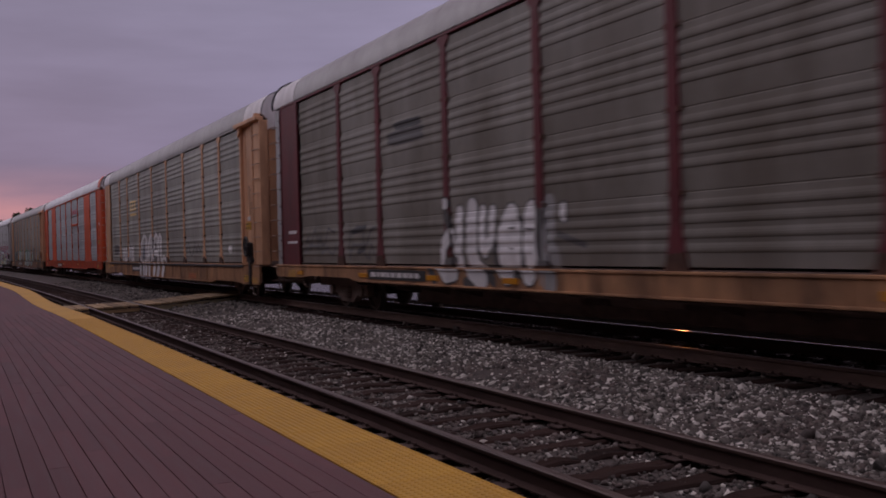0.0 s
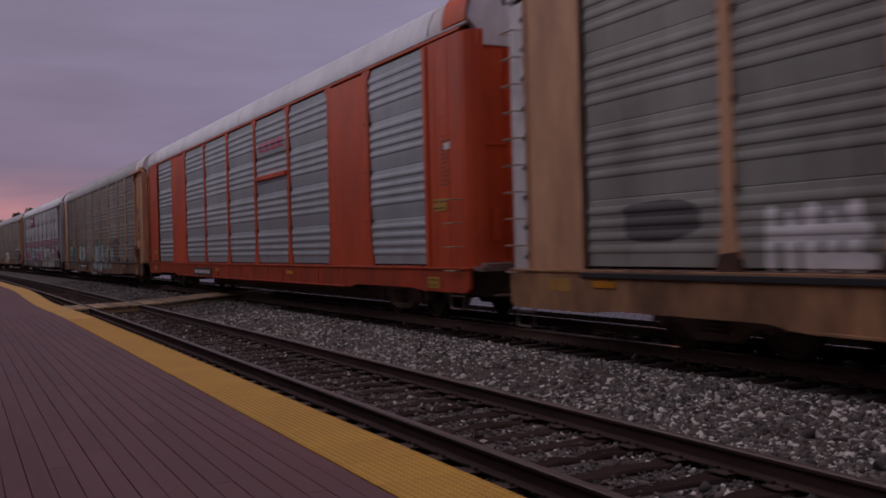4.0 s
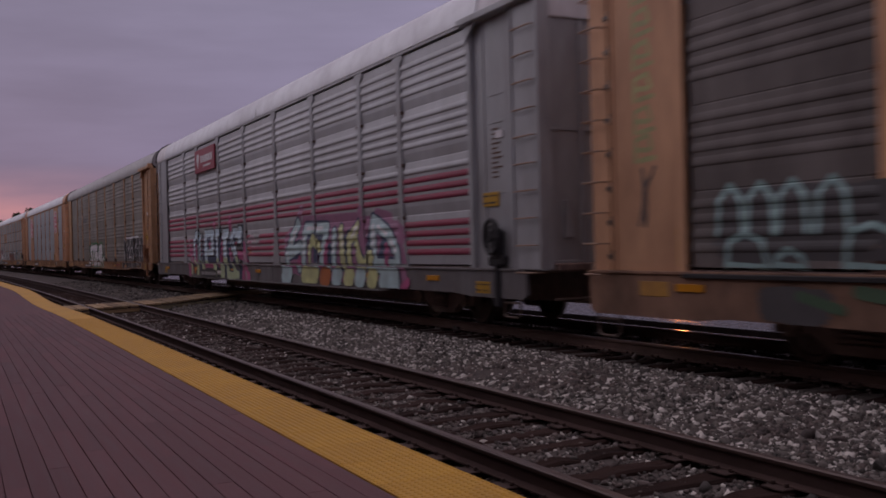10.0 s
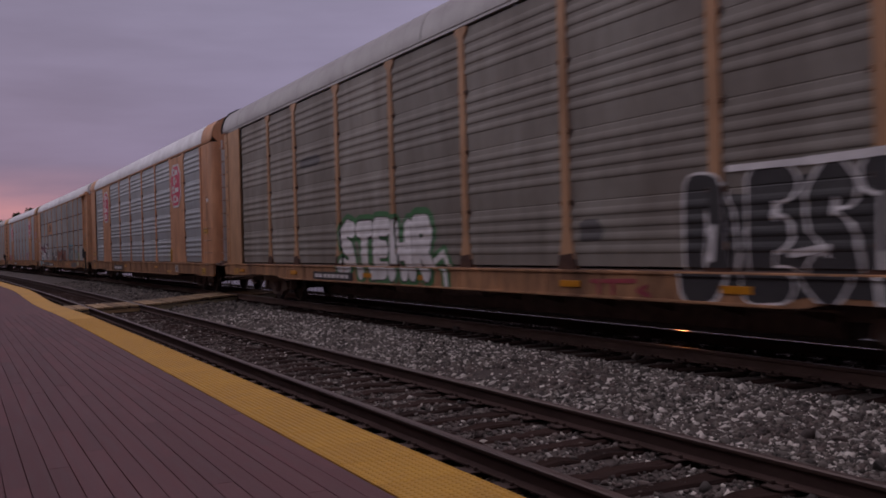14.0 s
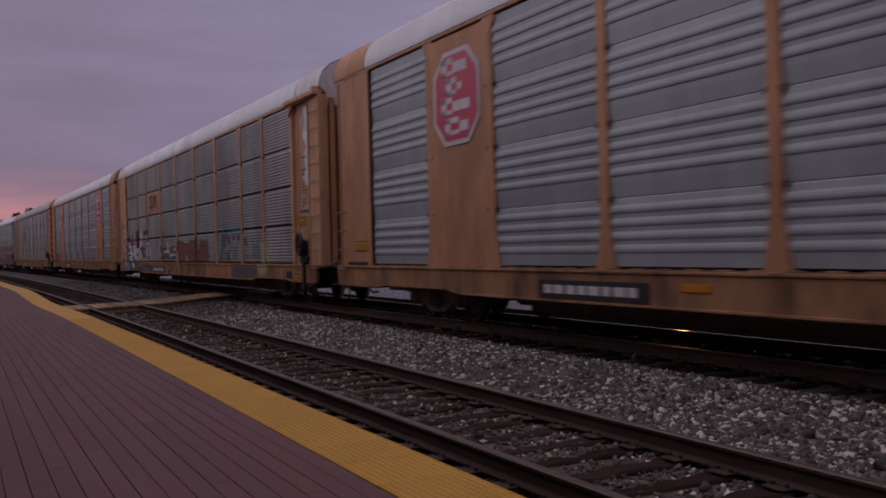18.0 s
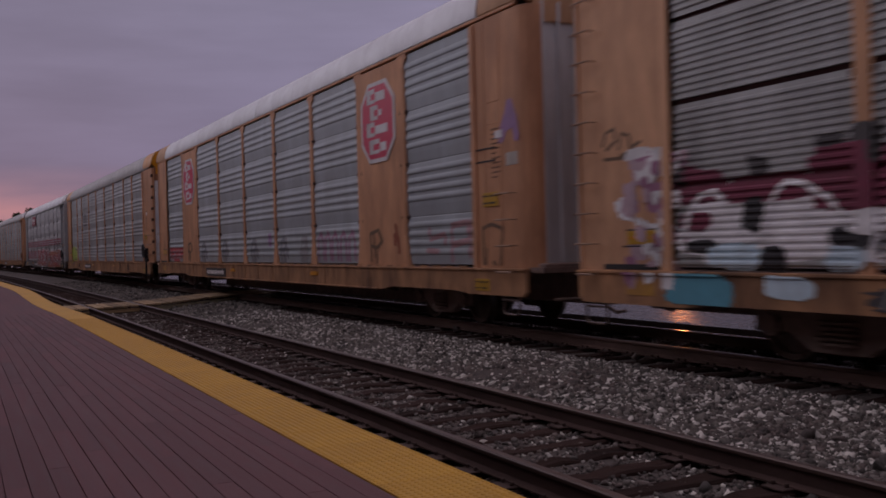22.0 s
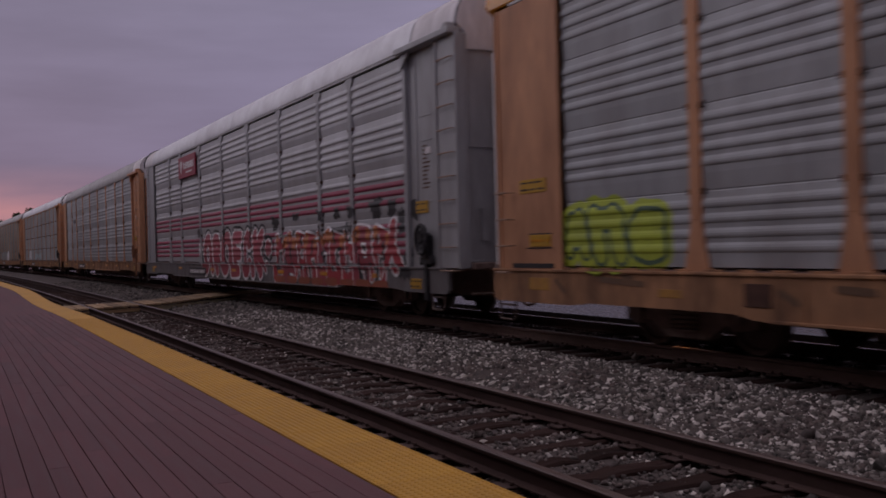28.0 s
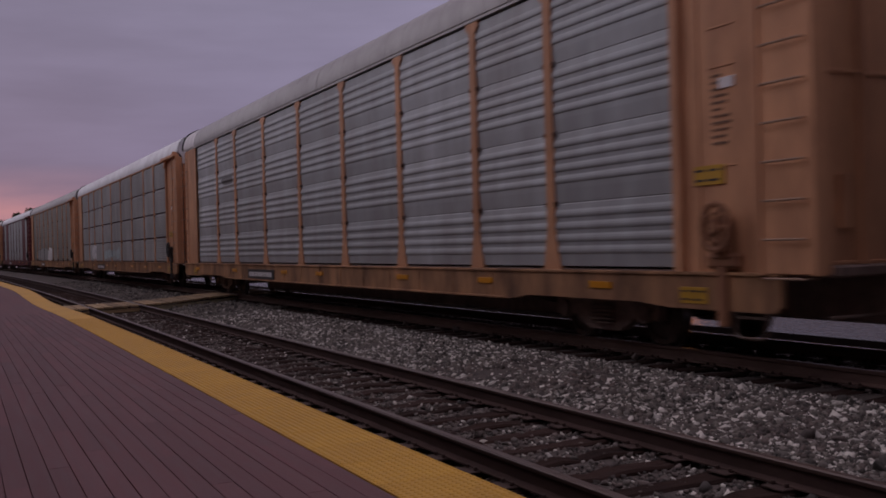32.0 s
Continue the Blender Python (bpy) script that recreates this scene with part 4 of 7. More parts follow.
def stile_mesh(m, x0, x1):
    return cached(("stile", m.name, x0), lambda: mesh_of("stile", Shape().box(x0, x1, -1.605, -1.44, 0.98, 4.935, 0.008), m))


def rear_mesh(m, h, edge):
    """Plain side panel at the rear end, out to the hinge gap or the corner at h."""
    return cached(("rear", m.name, h, edge), lambda: mesh_of("end_panel", Shape().prism([(-edge, -1.47), (-edge, -1.505), (0.03 - h, -1.505), (-h, -1.48), (-h, -1.40), (0.03 - h, -1.40), (0.03 - h, -1.47)], "z", 1.0, 4.97), m))


FRONT_STRIPS = [(12.20, 12.36, -1.535, -1.49, 1.0, 4.93), (12.44, 12.47, -1.508, -1.495, 1.0, 4.9), (12.92, 12.95, -1.508, -1.495, 1.0, 4.9)] + [(12.5, 12.9, -1.506, -1.495, z - 0.008, z + 0.008) for z in (2.62, 3.28, 3.62)]
LADDER_STRIPS = [(12.20, 12.33, -1.575, -1.48, 1.0, 4.93), (12.42, 12.46, -1.512, -1.49, 1.02, 4.9), (13.28, 13.32, -1.512, -1.49, 1.02, 4.9)] + [(12.62, 13.0, -1.506, -1.49, z - 0.012, z + 0.012) for z in (2.18, 3.28, 3.72)]


def rear_strips(h, edge):
    return [(-edge - 0.08, 0.06 - edge, -1.53, -1.49, 1.0, 4.97), (-h, 0.06 - h, -1.53, -1.47, 1.0, 4.97)]


def strips(panel, boxes, m):
    """Stiffening strips on an end panel."""
    for q in boxes:
        part("strip", cached(("strip", q, m.name), lambda: mesh_of("strip", Shape().box(*q, 0.006), m)), None, panel)


def corner_mesh(m, h, e):
    """Upright piece at the rear corner, from the hinge gap at h out to the end at e."""
    def make():
        sh = Shape()
        sh.prism([(-h, -1.46), (-h, -1.49), (0.20 - e, -1.48), (0.05 - e, -1.38), (-e, -1.2), (-e, -1.12), (0.04 - e, -1.12), (0.05 - e, -1.2), (0.10 - e, -1.35), (0.21 - e, -1.44)], "z", 1.0, 4.97)
        return mesh_of("corner_piece", sh, m)
    return cached(("corner", m.name, h, e), make)


def hinge_mesh(h0, h1):
    """The dark slot beside the rear corner piece, with its latches."""
    def make():
        # black backing sheet: the slot's deep shade is put in as colour
        sh = Shape().box(-h1 - 0.02, -h0 + 0.02, -1.40, -1.36, 1.0, 4.95)
        x = -(h0 + h1) / 2
        for k in range(9):
            z = 1.12 + 0.44 * k
            sh.rod((x, -1.475, z), (x, -1.475, z + 0.14), 0.034, 8)
            sh.box(x - 0.075, x + 0.085, -1.522, -1.47, z + 0.03, z + 0.09, 0.008)
        return mesh_of("hinge_line", sh, black_paint)
    return cached(("hinge", h0, h1), make)


DOOR_X = {"ladder": 13.98, "round": 13.66, "flush": 14.06}


def door_mesh(m, x, y):
    """An end door leaf at the front, near half."""
    return cached(("door", m.name, x), lambda: mesh_of("end_door", Shape().box(x - 0.06, x, -y, -0.01, 1.02, 5.40, 0.01), m))


def door_strips(x, style):
    """Ribs, bars and handle boxes on an end door whose face is at x."""
    if style == "ribbed":
        return [(x - 0.02, x + 0.12, -1.30 + 0.235 * i, -1.18 + 0.235 * i, 1.05, 4.86) for i in range(6)] + [(x - 0.02, x + 0.13, -1.30, 0.0, 3.26, 3.285)]
    if style == "boards":
        return [(x - 0.02, x + 0.05, -1.38, -0.92, 1.05, 4.42), (x - 0.02, x + 0.02, -0.80, -0.36, 1.05, 4.42), (x - 0.02, x + 0.045, -0.88, -0.83, 1.05, 4.95), (x - 0.02, x + 0.05, -0.30, -0.04, 1.05, 4.95)]
    if style == "seamed":
        return [(x - 0.02, x + 0.05, y, y + 0.06, 1.03, 5.0) for y in (-1.22, -0.92, -0.62, -0.32)]
    return [(x - 0.02, x + 0.02, -1.28, -0.04, z - 0.02, z + 0.02) for z in (1.10, 3.05)] + [(x - 0.02, x + 0.05, -0.78, -0.70, 1.05, 4.66), (x - 0.02, x + 0.07, -1.10, -0.98, 1.45, 2.0)]


def clip_mesh(x):
    """Dark hinge clips along the edge of the near end door."""
    def make():
        sh = Shape()
        for k in range(8):
            sh.box(x - 0.09, x + 0.05, -1.535, -1.44, 1.35 + 0.46 * k, 1.47 + 0.46 * k, 0.012)
        return mesh_of("hinge_line", sh, clip_steel)
    return cached(("clips", x), make)


def cap_mesh(m, x):
    """Pale hood closing the roof above the end doors."""
    def make():
        o = [(-y, z) for y, z in ROOF[2:]] + [(y, z) for y, z in ROOF[-2:1:-1]]
        return mesh_of("end_hood", Shape().prism([(y * 0.985, z - 0.012) for y, z in o] + [(1.33, 4.97), (1.33, 4.70), (-1.33, 4.70), (-1.33, 4.97)], "x", x - 0.12, x + 0.035), m)
    return cached(("cap", m.name, x), make)


def doorsill_mesh(x):
    return cached(("doorsill", x), lambda: mesh_of("door_sill", Shape().box(x - 0.05, x + 0.20, -1.34, 1.34, 0.96, 1.08, 0.02), under_steel))


def rung_mesh(x0, x1):
    def make():
        sh = Shape().rod((x0, -1.64, 0), (x1, -1.64, 0), 0.013, 6).rod((x0, -1.64, 0), (x0, -1.47, 0), 0.011, 5).rod((x1, -1.64, 0), (x1, -1.44, 0), 0.011, 5)
        return mesh_of("rung", sh, rung_steel)
    return cached(("rung", x0, x1), make)


def hood_mesh(m):
    def make():
        sh = Shape().box(11.92, 14.08, -1.70, -1.46, 4.93, 5.04, 0.015)
        sh.prism([(12.06, 4.66), (12.06, 4.94), (12.40, 4.94)], "y", -1.62, -1.57)
        sh.prism([(13.70, 4.94), (14.0, 4.94), (14.0, 5.12), (13.9, 5.12)], "y", -1.68, -1.52)
        return mesh_of("end_bracket", sh, m)
    return cached(("hood", m.name), make)


def chord_mesh(m):
    def make():
        sh = Shape().box(-13.4, 13.4, -1.497, -1.42, 4.985, 5.035, 0.006)
        return mesh_of("top_chord", sh, m)
    return cached(("chord", m.name), make)


def brake_mesh(m):
    """Gear housing with the hand wheel on it and the chain guard below."""
    def make():
        cx, cz = 12.86, 1.50
        sh = Shape().box(cx - 0.17, cx + 0.13, -1.62, -1.49, 1.12, 1.62, 0.05).box(cx - 0.27, cx + 0.22, -1.60, -1.49, 1.04, 1.22, 0.04).box(cx - 0.10, cx + 0.03, -1.60, -1.50, 0.40, 1.08, 0.02)
        for rad, thick in ((0.26, 0.036), (0.16, 0.018)):
            ring = [(cx + rad * 0.80 * math.cos(a), -1.68, cz + rad * math.sin(a)) for a in [2 * math.pi * i / 18 for i in range(19)]]
            for p, q in zip(ring, ring[1:]):
                sh.rod(p, q, thick, 6)
        for i in range(5):
            a = 2 * math.pi * i / 5
            sh.rod((cx, -1.66, cz), (cx + 0.20 * math.cos(a), -1.68, cz + 0.25 * math.sin(a)), 0.024, 6)
        sh.rod((cx, -1.70, cz), (cx, -1.58, cz), 0.06, 10)
        return mesh_of("hand_brake", sh, m)
    return cached(("brake", m.name), make)


def frame_mesh():
    """Centre sill and cross-bearers under the deck."""
    def make():
        sh = Shape().box(-13.95, 13.95, -0.33, 0.33, 0.42, 0.98, 0.02).box(-8.0, 8.0, -0.34, 0.34, 0.21, 0.5, 0.03).box(-13.95, 13.95, -1.44, 1.44, 0.94, 1.02)
        for i in range(13):
            x = -7.8 + 1.3 * i
            sh.prism([(-1.46, 0.95), (-1.46, 0.70), (-0.33, 0.40), (0.33, 0.40), (1.46, 0.70), (1.46, 0.95)], "x", x - 0.04, x + 0.04)
        sh.box(-2.6, -1.2, -0.95, -0.45, 0.45, 0.85, 0.05).rod((-0.6, -0.75, 0.62), (0.9, -0.75, 0.62), 0.17, 12)
        sh.rod((-8.5, -1.0, 0.6), (8.5, -1.0, 0.6), 0.022, 6)
        return mesh_of("underframe", sh, under_steel)
    return cached("frame", make)


def coupler_mesh():
    def make():
        sh = Shape().box(13.9, 14.30, -0.09, 0.09, 0.68, 0.86, 0.02).box(14.22, 14.53, -0.20, 0.16, 0.60, 0.94, 0.06)
        sh.box(13.95, 14.06, -0.45, 0.45, 0.55, 1.0, 0.02)
        hose = [(14.0, -0.4, 0.62), (14.1, -0.42, 0.42), (14.3, -0.40, 0.33), (14.5, -0.38, 0.36)]
        for a, b in zip(hose, hose[1:]):
            sh.rod(a, b, 0.025, 6)
        sh.rod((14.03, -1.3, 0.55), (14.03, 1.3, 0.55), 0.02, 6)
        return mesh_of("coupler", sh, under_steel)
    return cached("coupler", make)


def rim_mesh():
    """A thin bent strip over the end of the roof."""
    def make():
        sh = Shape()
        line = [(y * 1.012, z + 0.012) for y, z in ROOF_LINE]
        for (y0, z0), (y1, z1) in zip(line, line[1:]):
            sh.rod((0, y0, z0), (0, y1, z1), 0.028, 6)
        return mesh_of("roof_rim", sh, black_paint)
    return cached("rim", make)


def foot_mesh():
    """A stained plate over the flared foot of a post on the near side."""
    def make():
        return mesh_of("foot_plate", Shape().prism([(-0.215, 0.985), (-0.172, 1.16), (-0.155, 1.20), (0.148, 1.23), (0.165, 1.18), (0.215, 0.985)], "y", -1.4935, -1.45), foot_rust)
    return cached("foot", make)


def stirrup_mesh():
    """A bent bar step under the side sill; its top is at 0."""
    def make():
        sh = Shape()
        line = [(-0.24, -1.52, 0.12), (-0.22, -1.53, -0.20), (-0.16, -1.54, -0.25), (0.16, -1.54, -0.25), (0.22, -1.53, -0.20), (0.24, -1.52, 0.12)]
        for a, b in zip(line, line[1:]):
            sh.rod(a, b, 0.018, 6)
        sh.box(-0.20, 0.20, -1.56, -1.50, -0.04, -0.015)
        return mesh_of("stirrup", sh, wheel_steel)
    return cached("stirrup", make)


def side_frame_mesh():
    def make():
        o = [(-1.15, 0.34), (-1.12, 0.56), (-0.62, 0.58), (-0.45, 0.74), (0.45, 0.74), (0.62, 0.58), (1.12, 0.56), (1.15, 0.34), (0.66, 0.36), (0.34, 0.17), (-0.34, 0.17), (-0.66, 0.36)]
        sh = Shape().prism(o, "y", -1.09, -0.93)
        for x in (-0.88, 0.88):
            sh.rod((x, -1.15, 0.42), (x, -0.9, 0.42), 0.12, 12)
        for x in (-0.16, 0.0, 0.16):
            for k in range(5):
                sh.rod((x, -1.12, 0.26 + 0.055 * k), (x, -1.12, 0.285 + 0.055 * k), 0.075, 10)
        return mesh_of("side_frame", sh, under_steel)
    return cached("side_frame", make)


def bolster_mesh():
    return cached("bolster", lambda: mesh_of("bolster", Shape().box(-0.2, 0.2, -1.05, 1.05, 0.44, 0.70, 0.04).rod((0, 0, 0.68), (0, 0, 0.80), 0.22, 14), under_steel))


def wheelset_mesh():
    """Axle with two flanged wheels, turning round y; its middle is the origin."""
    def make():
        sh = Shape().rod((0, -1.05, 0), (0, 1.05, 0), 0.08, 12)
        for sgn in (-1, 1):
            y = sgn * GAUGE / 2
            rings = [(y + sgn * 0.055, 0.0), (y + sgn * 0.055, 0.13), (y + sgn * 0.02, 0.17), (y + sgn * 0.01, 0.33), (y + sgn * 0.045, 0.35), (y + sgn * 0.05, 0.412), (y - sgn * 0.03, 0.42),
                     (y - sgn * 0.045, 0.445), (y - sgn * 0.07, 0.44), (y - sgn * 0.07, 0.34), (y - sgn * 0.02, 0.31), (y - sgn * 0.03, 0.13), (y - sgn * 0.05, 0.0)]
            sh.lathe(rings, (0, 0), 28, slots=[0, 0, 0, 0, 0, 1, 0, 0, 0, 0, 0, 0])
            for i in range(5):
                a = 2 * math.pi * i / 5
                sh.rod((0.1 * math.cos(a), y + sgn * 0.05, 0.1 * math.sin(a)), (0.1 * math.cos(a), y + sgn * 0.075, 0.1 * math.sin(a)), 0.014, 6)
        return soften(mesh_of("wheelset", sh, [wheel_steel, tread_steel]), 35)
    return cached("wheelset", make)


MIRROR = Matrix.Rotation(math.pi, 4, "Z")
WHEELS = []     # (wheelset, car number, its local pose)


def truck(car, number, x):
    top = part("truck", bolster_mesh(), None, car, "dark greasy two-axle truck", m=Matrix.Translation((x, 0, 0)))
    part("side_frame", side_frame_mesh(), None, top)
    part("side_frame", side_frame_mesh(), None, top, m=MIRROR)
    for dx in (-0.88, 0.88):
        w = part("wheelset", wheelset_mesh(), None, top, m=Matrix.Translation((dx, 0, 0.42)))
        WHEELS.append((w, number, Matrix.Translation((dx, 0, 0.42))))


# ---- paint on the car sides ----
SOLID_BAYS = []     # plain plates of the car now being painted
DROP_NOW = [0.5]    # lower edge of its sill


def relief(verts, faces, kind, lift, posts=True):
    """Lays flat pieces of (x, z) on the corrugated side: they are cut at each bend of the panel and at the posts' edges."""
    bm = bmesh.new()
    vs = [bm.verts.new((x, 0, z)) for x, z in verts]
    for f in faces:
        try:
            bm.faces.new([vs[i] for i in f])
        except ValueError:
            pass
    if not bm.faces:
        bm.free()
        return Shape()
    zs = [v.co.z for v in bm.verts]
    xs_ = [v.co.x for v in bm.verts]
    cuts = sorted({round(z, 4) for _, z in PROFILE[kind] if min(zs) < z < max(zs)} | ({0.955, 0.985, DROP_NOW[0] + 0.002, DROP_NOW[0] + 0.077} if min(zs) < 0.955 else set()) | ({z for z, _ in FEET_NOW if min(zs) < z < max(zs)} if posts else set()))
    for z in cuts:
        bmesh.ops.bisect_plane(bm, geom=bm.verts[:] + bm.edges[:] + bm.faces[:], plane_co=(0, 0, z), plane_no=(0, 0, 1))
    edges = [p + d for p in POSTS_NOW for d in (-0.1, 0.1, *(k * h for _, h in FEET_NOW for k in (-1, 1))) if min(xs_) < p + d < max(xs_)] if posts else []
    edges += [q for bay in SOLID_BAYS for q in bay if min(xs_) < q < max(xs_) and q not in edges]
    for x in edges:
        bmesh.ops.bisect_plane(bm, geom=bm.verts[:] + bm.edges[:] + bm.faces[:], plane_co=(x, 0, 0), plane_no=(1, 0, 0))
    centres = [(f, f.calc_center_median()) for f in bm.faces]
    bmesh.ops.delete(bm, geom=[f for f, c in centres if c.z < DROP_NOW[0] + (0.077 if 8.4 < abs(c.x) < 11.9 else 0.002)], context="FACES")
    sh = Shape()
    depth = {}      # outward distance of each corner, face by face
    for f in bm.faces:
        c = f.calc_center_median()
        flat = None
        if 0.985 < c.z < 1.052:
            flat = 1.43
        elif c.z < 0.985:
            flat = 1.572 if c.z > 0.955 else 1.545
        elif posts and any(abs(c.x - p) < next((h for z, h in FEET_NOW if c.z < z), 0.1) for p in POSTS_NOW[1:-1]):
            flat = 1.496
        elif any(p < c.x < q for p, q in SOLID_BAYS):
            flat = 1.493
        elif abs(c.x) > POSTS_NOW[-1] + 0.05:
            flat = 1.503
        for v in f.verts:
            depth[f, v] = (flat if flat else out_at(kind, min(v.co.z, Z_EAVE))) + lift
        sh.add([(v.co.x, -depth[f, v], v.co.z) for v in f.verts], [tuple(range(len(f.verts)))])
    # paint over the small steps between panel, posts and sill
    for e_ in bm.edges:
        if len(e_.link_faces) == 2:
            f, h = e_.link_faces
            p, q = e_.verts
            if max(abs(depth[f, p] - depth[h, p]), abs(depth[f, q] - depth[h, q])) > 1e-4:
                sh.add([(v.co.x, -depth[k, v], v.co.z) for k, v in ((f, p), (f, q), (h, q), (h, p))], [(0, 1, 2, 3)])
    bm.free()
    return sh


def arc(cx, cz, rx, rz, a0, a1, n=12):
    return [(cx + rx * math.cos(radians(a0 + (a1 - a0) * i / n)), cz + rz * math.sin(radians(a0 + (a1 - a0) * i / n))) for i in range(n + 1)]


# middle lines of fat painted letters in the unit square, and of plain strokes for writing that cannot be read
GLYPHS = {}
GLYPHS["O"] = [arc(0.5, 0.5, 0.5, 0.5, 90, 450, 16)]
GLYPHS["R"] = [[(0.05, 0), (0, 1)], [(0, 1), (0.62, 0.98), (0.88, 0.8), (0.7, 0.55), (0.1, 0.48)], [(0.45, 0.5), (0.95, 0)]]
GLYPHS["E"] = [[(0, 0), (0, 1)], [(0, 1), (0.85, 0.98)], [(0, 0.5), (0.7, 0.5)], [(0, 0), (0.9, 0.02)]]
GLYPHS["C"] = [arc(0.55, 0.5, 0.55, 0.5, 40, 320)]
GLYPHS["K"] = [[(0, 0), (0, 1)], [(0.85, 1), (0.08, 0.45)], [(0.32, 0.58), (1.0, 0)]]
GLYPHS["D"] = [[(0, 0), (0, 1), (0.5, 0.96), (0.88, 0.68), (0.88, 0.32), (0.5, 0.03), (0, 0)]]
GLYPHS["S"] = [[(0.9, 0.9), (0.5, 1.0), (0.1, 0.85), (0.2, 0.6), (0.75, 0.45), (0.92, 0.2), (0.5, 0), (0.05, 0.12)]]
GLYPHS["T"] = [[(0, 1), (1, 0.97)], [(0.52, 0.98), (0.48, 0)]]
GLYPHS["H"] = [[(0, 0), (0, 1)], [(0.95, 0), (0.95, 1)], [(0, 0.5), (0.95, 0.5)]]
GLYPHS["P"] = [[(0.05, 0), (0.05, 1)], [(0.05, 1), (0.7, 0.97), (0.92, 0.75), (0.7, 0.5), (0.05, 0.45)]]
GLYPHS["U"] = [[(0, 1), (0.03, 0.3), (0.3, 0), (0.7, 0), (0.95, 0.3), (0.95, 1)]]
GLYPHS["arch"] = [[(0, 0), (0.05, 0.75), (0.35, 1), (0.65, 1), (0.95, 0.7), (1, 0.05)]]
GLYPHS["cup"] = [[(0, 1), (0.1, 0.2), (0.5, 0), (0.9, 0.25), (0.85, 0.75), (0.45, 0.7)]]
GLYPHS["ring"] = [arc(0.5, 0.3, 0.45, 0.3, 0, 360, 12), arc(0.55, 0.8, 0.35, 0.2, 200, 420, 8)]
GLYPHS["bars"] = [[(0.1, 0), (0.0, 1)], [(0.9, 0.05), (0.75, 0.95)], [(0.0, 0.9), (0.9, 0.85)]]
GLYPHS["wave"] = [[(0, 0.1), (0.3, 0.9), (0.5, 0.35), (0.75, 1.0), (1.0, 0.05)]]
GLYPHS["hook"] = [[(0.9, 0.95), (0.3, 1.0), (0.0, 0.7), (0.1, 0.2), (0.5, 0.0), (0.95, 0.15)], [(0.35, 0.5), (0.9, 0.5)]]


def united(polygons):
    """The union of flat polygons as points and triangles that do not overlap."""
    pts, faces = [], []
    for poly in polygons:
        faces.append(list(range(len(pts), len(pts) + len(poly))))
        pts += [Vector(p) for p in poly]
    v, _, f, _, _, source = delaunay_2d_cdt(pts, [], faces, 1, 1e-5)
    return [(p.x, p.y) for p in v], [tuple(q) for q, s in zip(f, source) if s]


def capsule(p, q, r, n=5):
    """A flat bar with round ends."""
    p, q = Vector(p), Vector(q)
    a = math.atan2(q.y - p.y, q.x - p.x)
    return [(q.x + r * math.cos(a - math.pi / 2 + math.pi * i / n), q.y + r * math.sin(a - math.pi / 2 + math.pi * i / n)) for i in range(n + 1)] + \
           [(p.x + r * math.cos(a + math.pi / 2 + math.pi * i / n), p.y + r * math.sin(a + math.pi / 2 + math.pi * i / n)) for i in range(n + 1)]


def cluster(car, kind, x0, x1, z0, z1, colours, seed, n, size):
    """Overlapping dabs of spray paint."""
    r = random.Random(seed)
    for i in range(n):
        w, h = size * r.uniform(0.6, 1.4), size * r.uniform(0.7, 1.8)
        x, z = r.uniform(x0, x1), r.uniform(z0, z1)
        blob(car, kind, x - w / 2, x + w / 2, max(z0, z - h / 2), min(z1, z + h / 2), colours[i % len(colours)], seed * 50 + i, 0.004 + 0.0005 * i, rough=0.38)


def fat_glyph(car, kind, glyph, x0, x1, z0, z1, colours, radius, edge_w, halo_w, order, seed, label, name="letter", shear=0.0):
    """One painted sign of round strokes: a halo, an outline and a filling, over the panel and posts."""
    r = random.Random(seed)
    fill, edge, halo = colours
    full = radius + edge_w
    a, b, lo, hi = x0 + full, x1 - full, z0 + full, z1 - full
    if b - a < 0.05:
        a, b = (x0 + x1) / 2 - 0.03, (x0 + x1) / 2 + 0.03
    lines = [[(a + (b - a) * u + shear * (w - 0.5) + r.uniform(-0.02, 0.02), lo + (hi - lo) * w + r.uniform(-0.02, 0.02)) for u, w in line] for line in GLYPHS[glyph]]

    def layer(grow, base):
        polys = [capsule(p, q, (radius + grow) * r.uniform(0.95, 1.05)) for line in lines for p, q in zip(line, line[1:])]
        v, f = united(polys)
        return relief(v, f, kind, base)
    top = part(name, layer(0.0, 0.0068 + 0.0022 * order), SPRAY[fill], car, label, fix=False)
    part("outline", layer(edge_w, 0.0055 + 0.0022 * order), SPRAY[edge], top, edge + " painted outline", fix=False)
    if halo:
        part("halo", layer(edge_w + halo_w, 0.003 + 0.0004 * order), SPRAY[halo], top, halo + " sprayed shadow", fix=False)


def spray_word(car, kind, text, x0, x1, z0, z1, fill, edge, cloud=None, radius=0.17, edge_w=0.06, halo_w=0.10):
    """Fat painted letters with an outline, over a halo of paint."""
    r = random.Random(text)
    n = len(text)
    w = (x1 - x0) / n
    for i, ch in enumerate(text):
        fat_glyph(car, kind, ch, x0 + w * i - w * 0.05, x0 + w * (i + 1) + w * 0.05, z0 + r.uniform(0, 0.10), z1 - r.uniform(0, 0.14), (fill, edge, cloud), radius, edge_w, halo_w, i % 6, text + str(i),
                  fill + " painted letter with a " + edge + " outline")


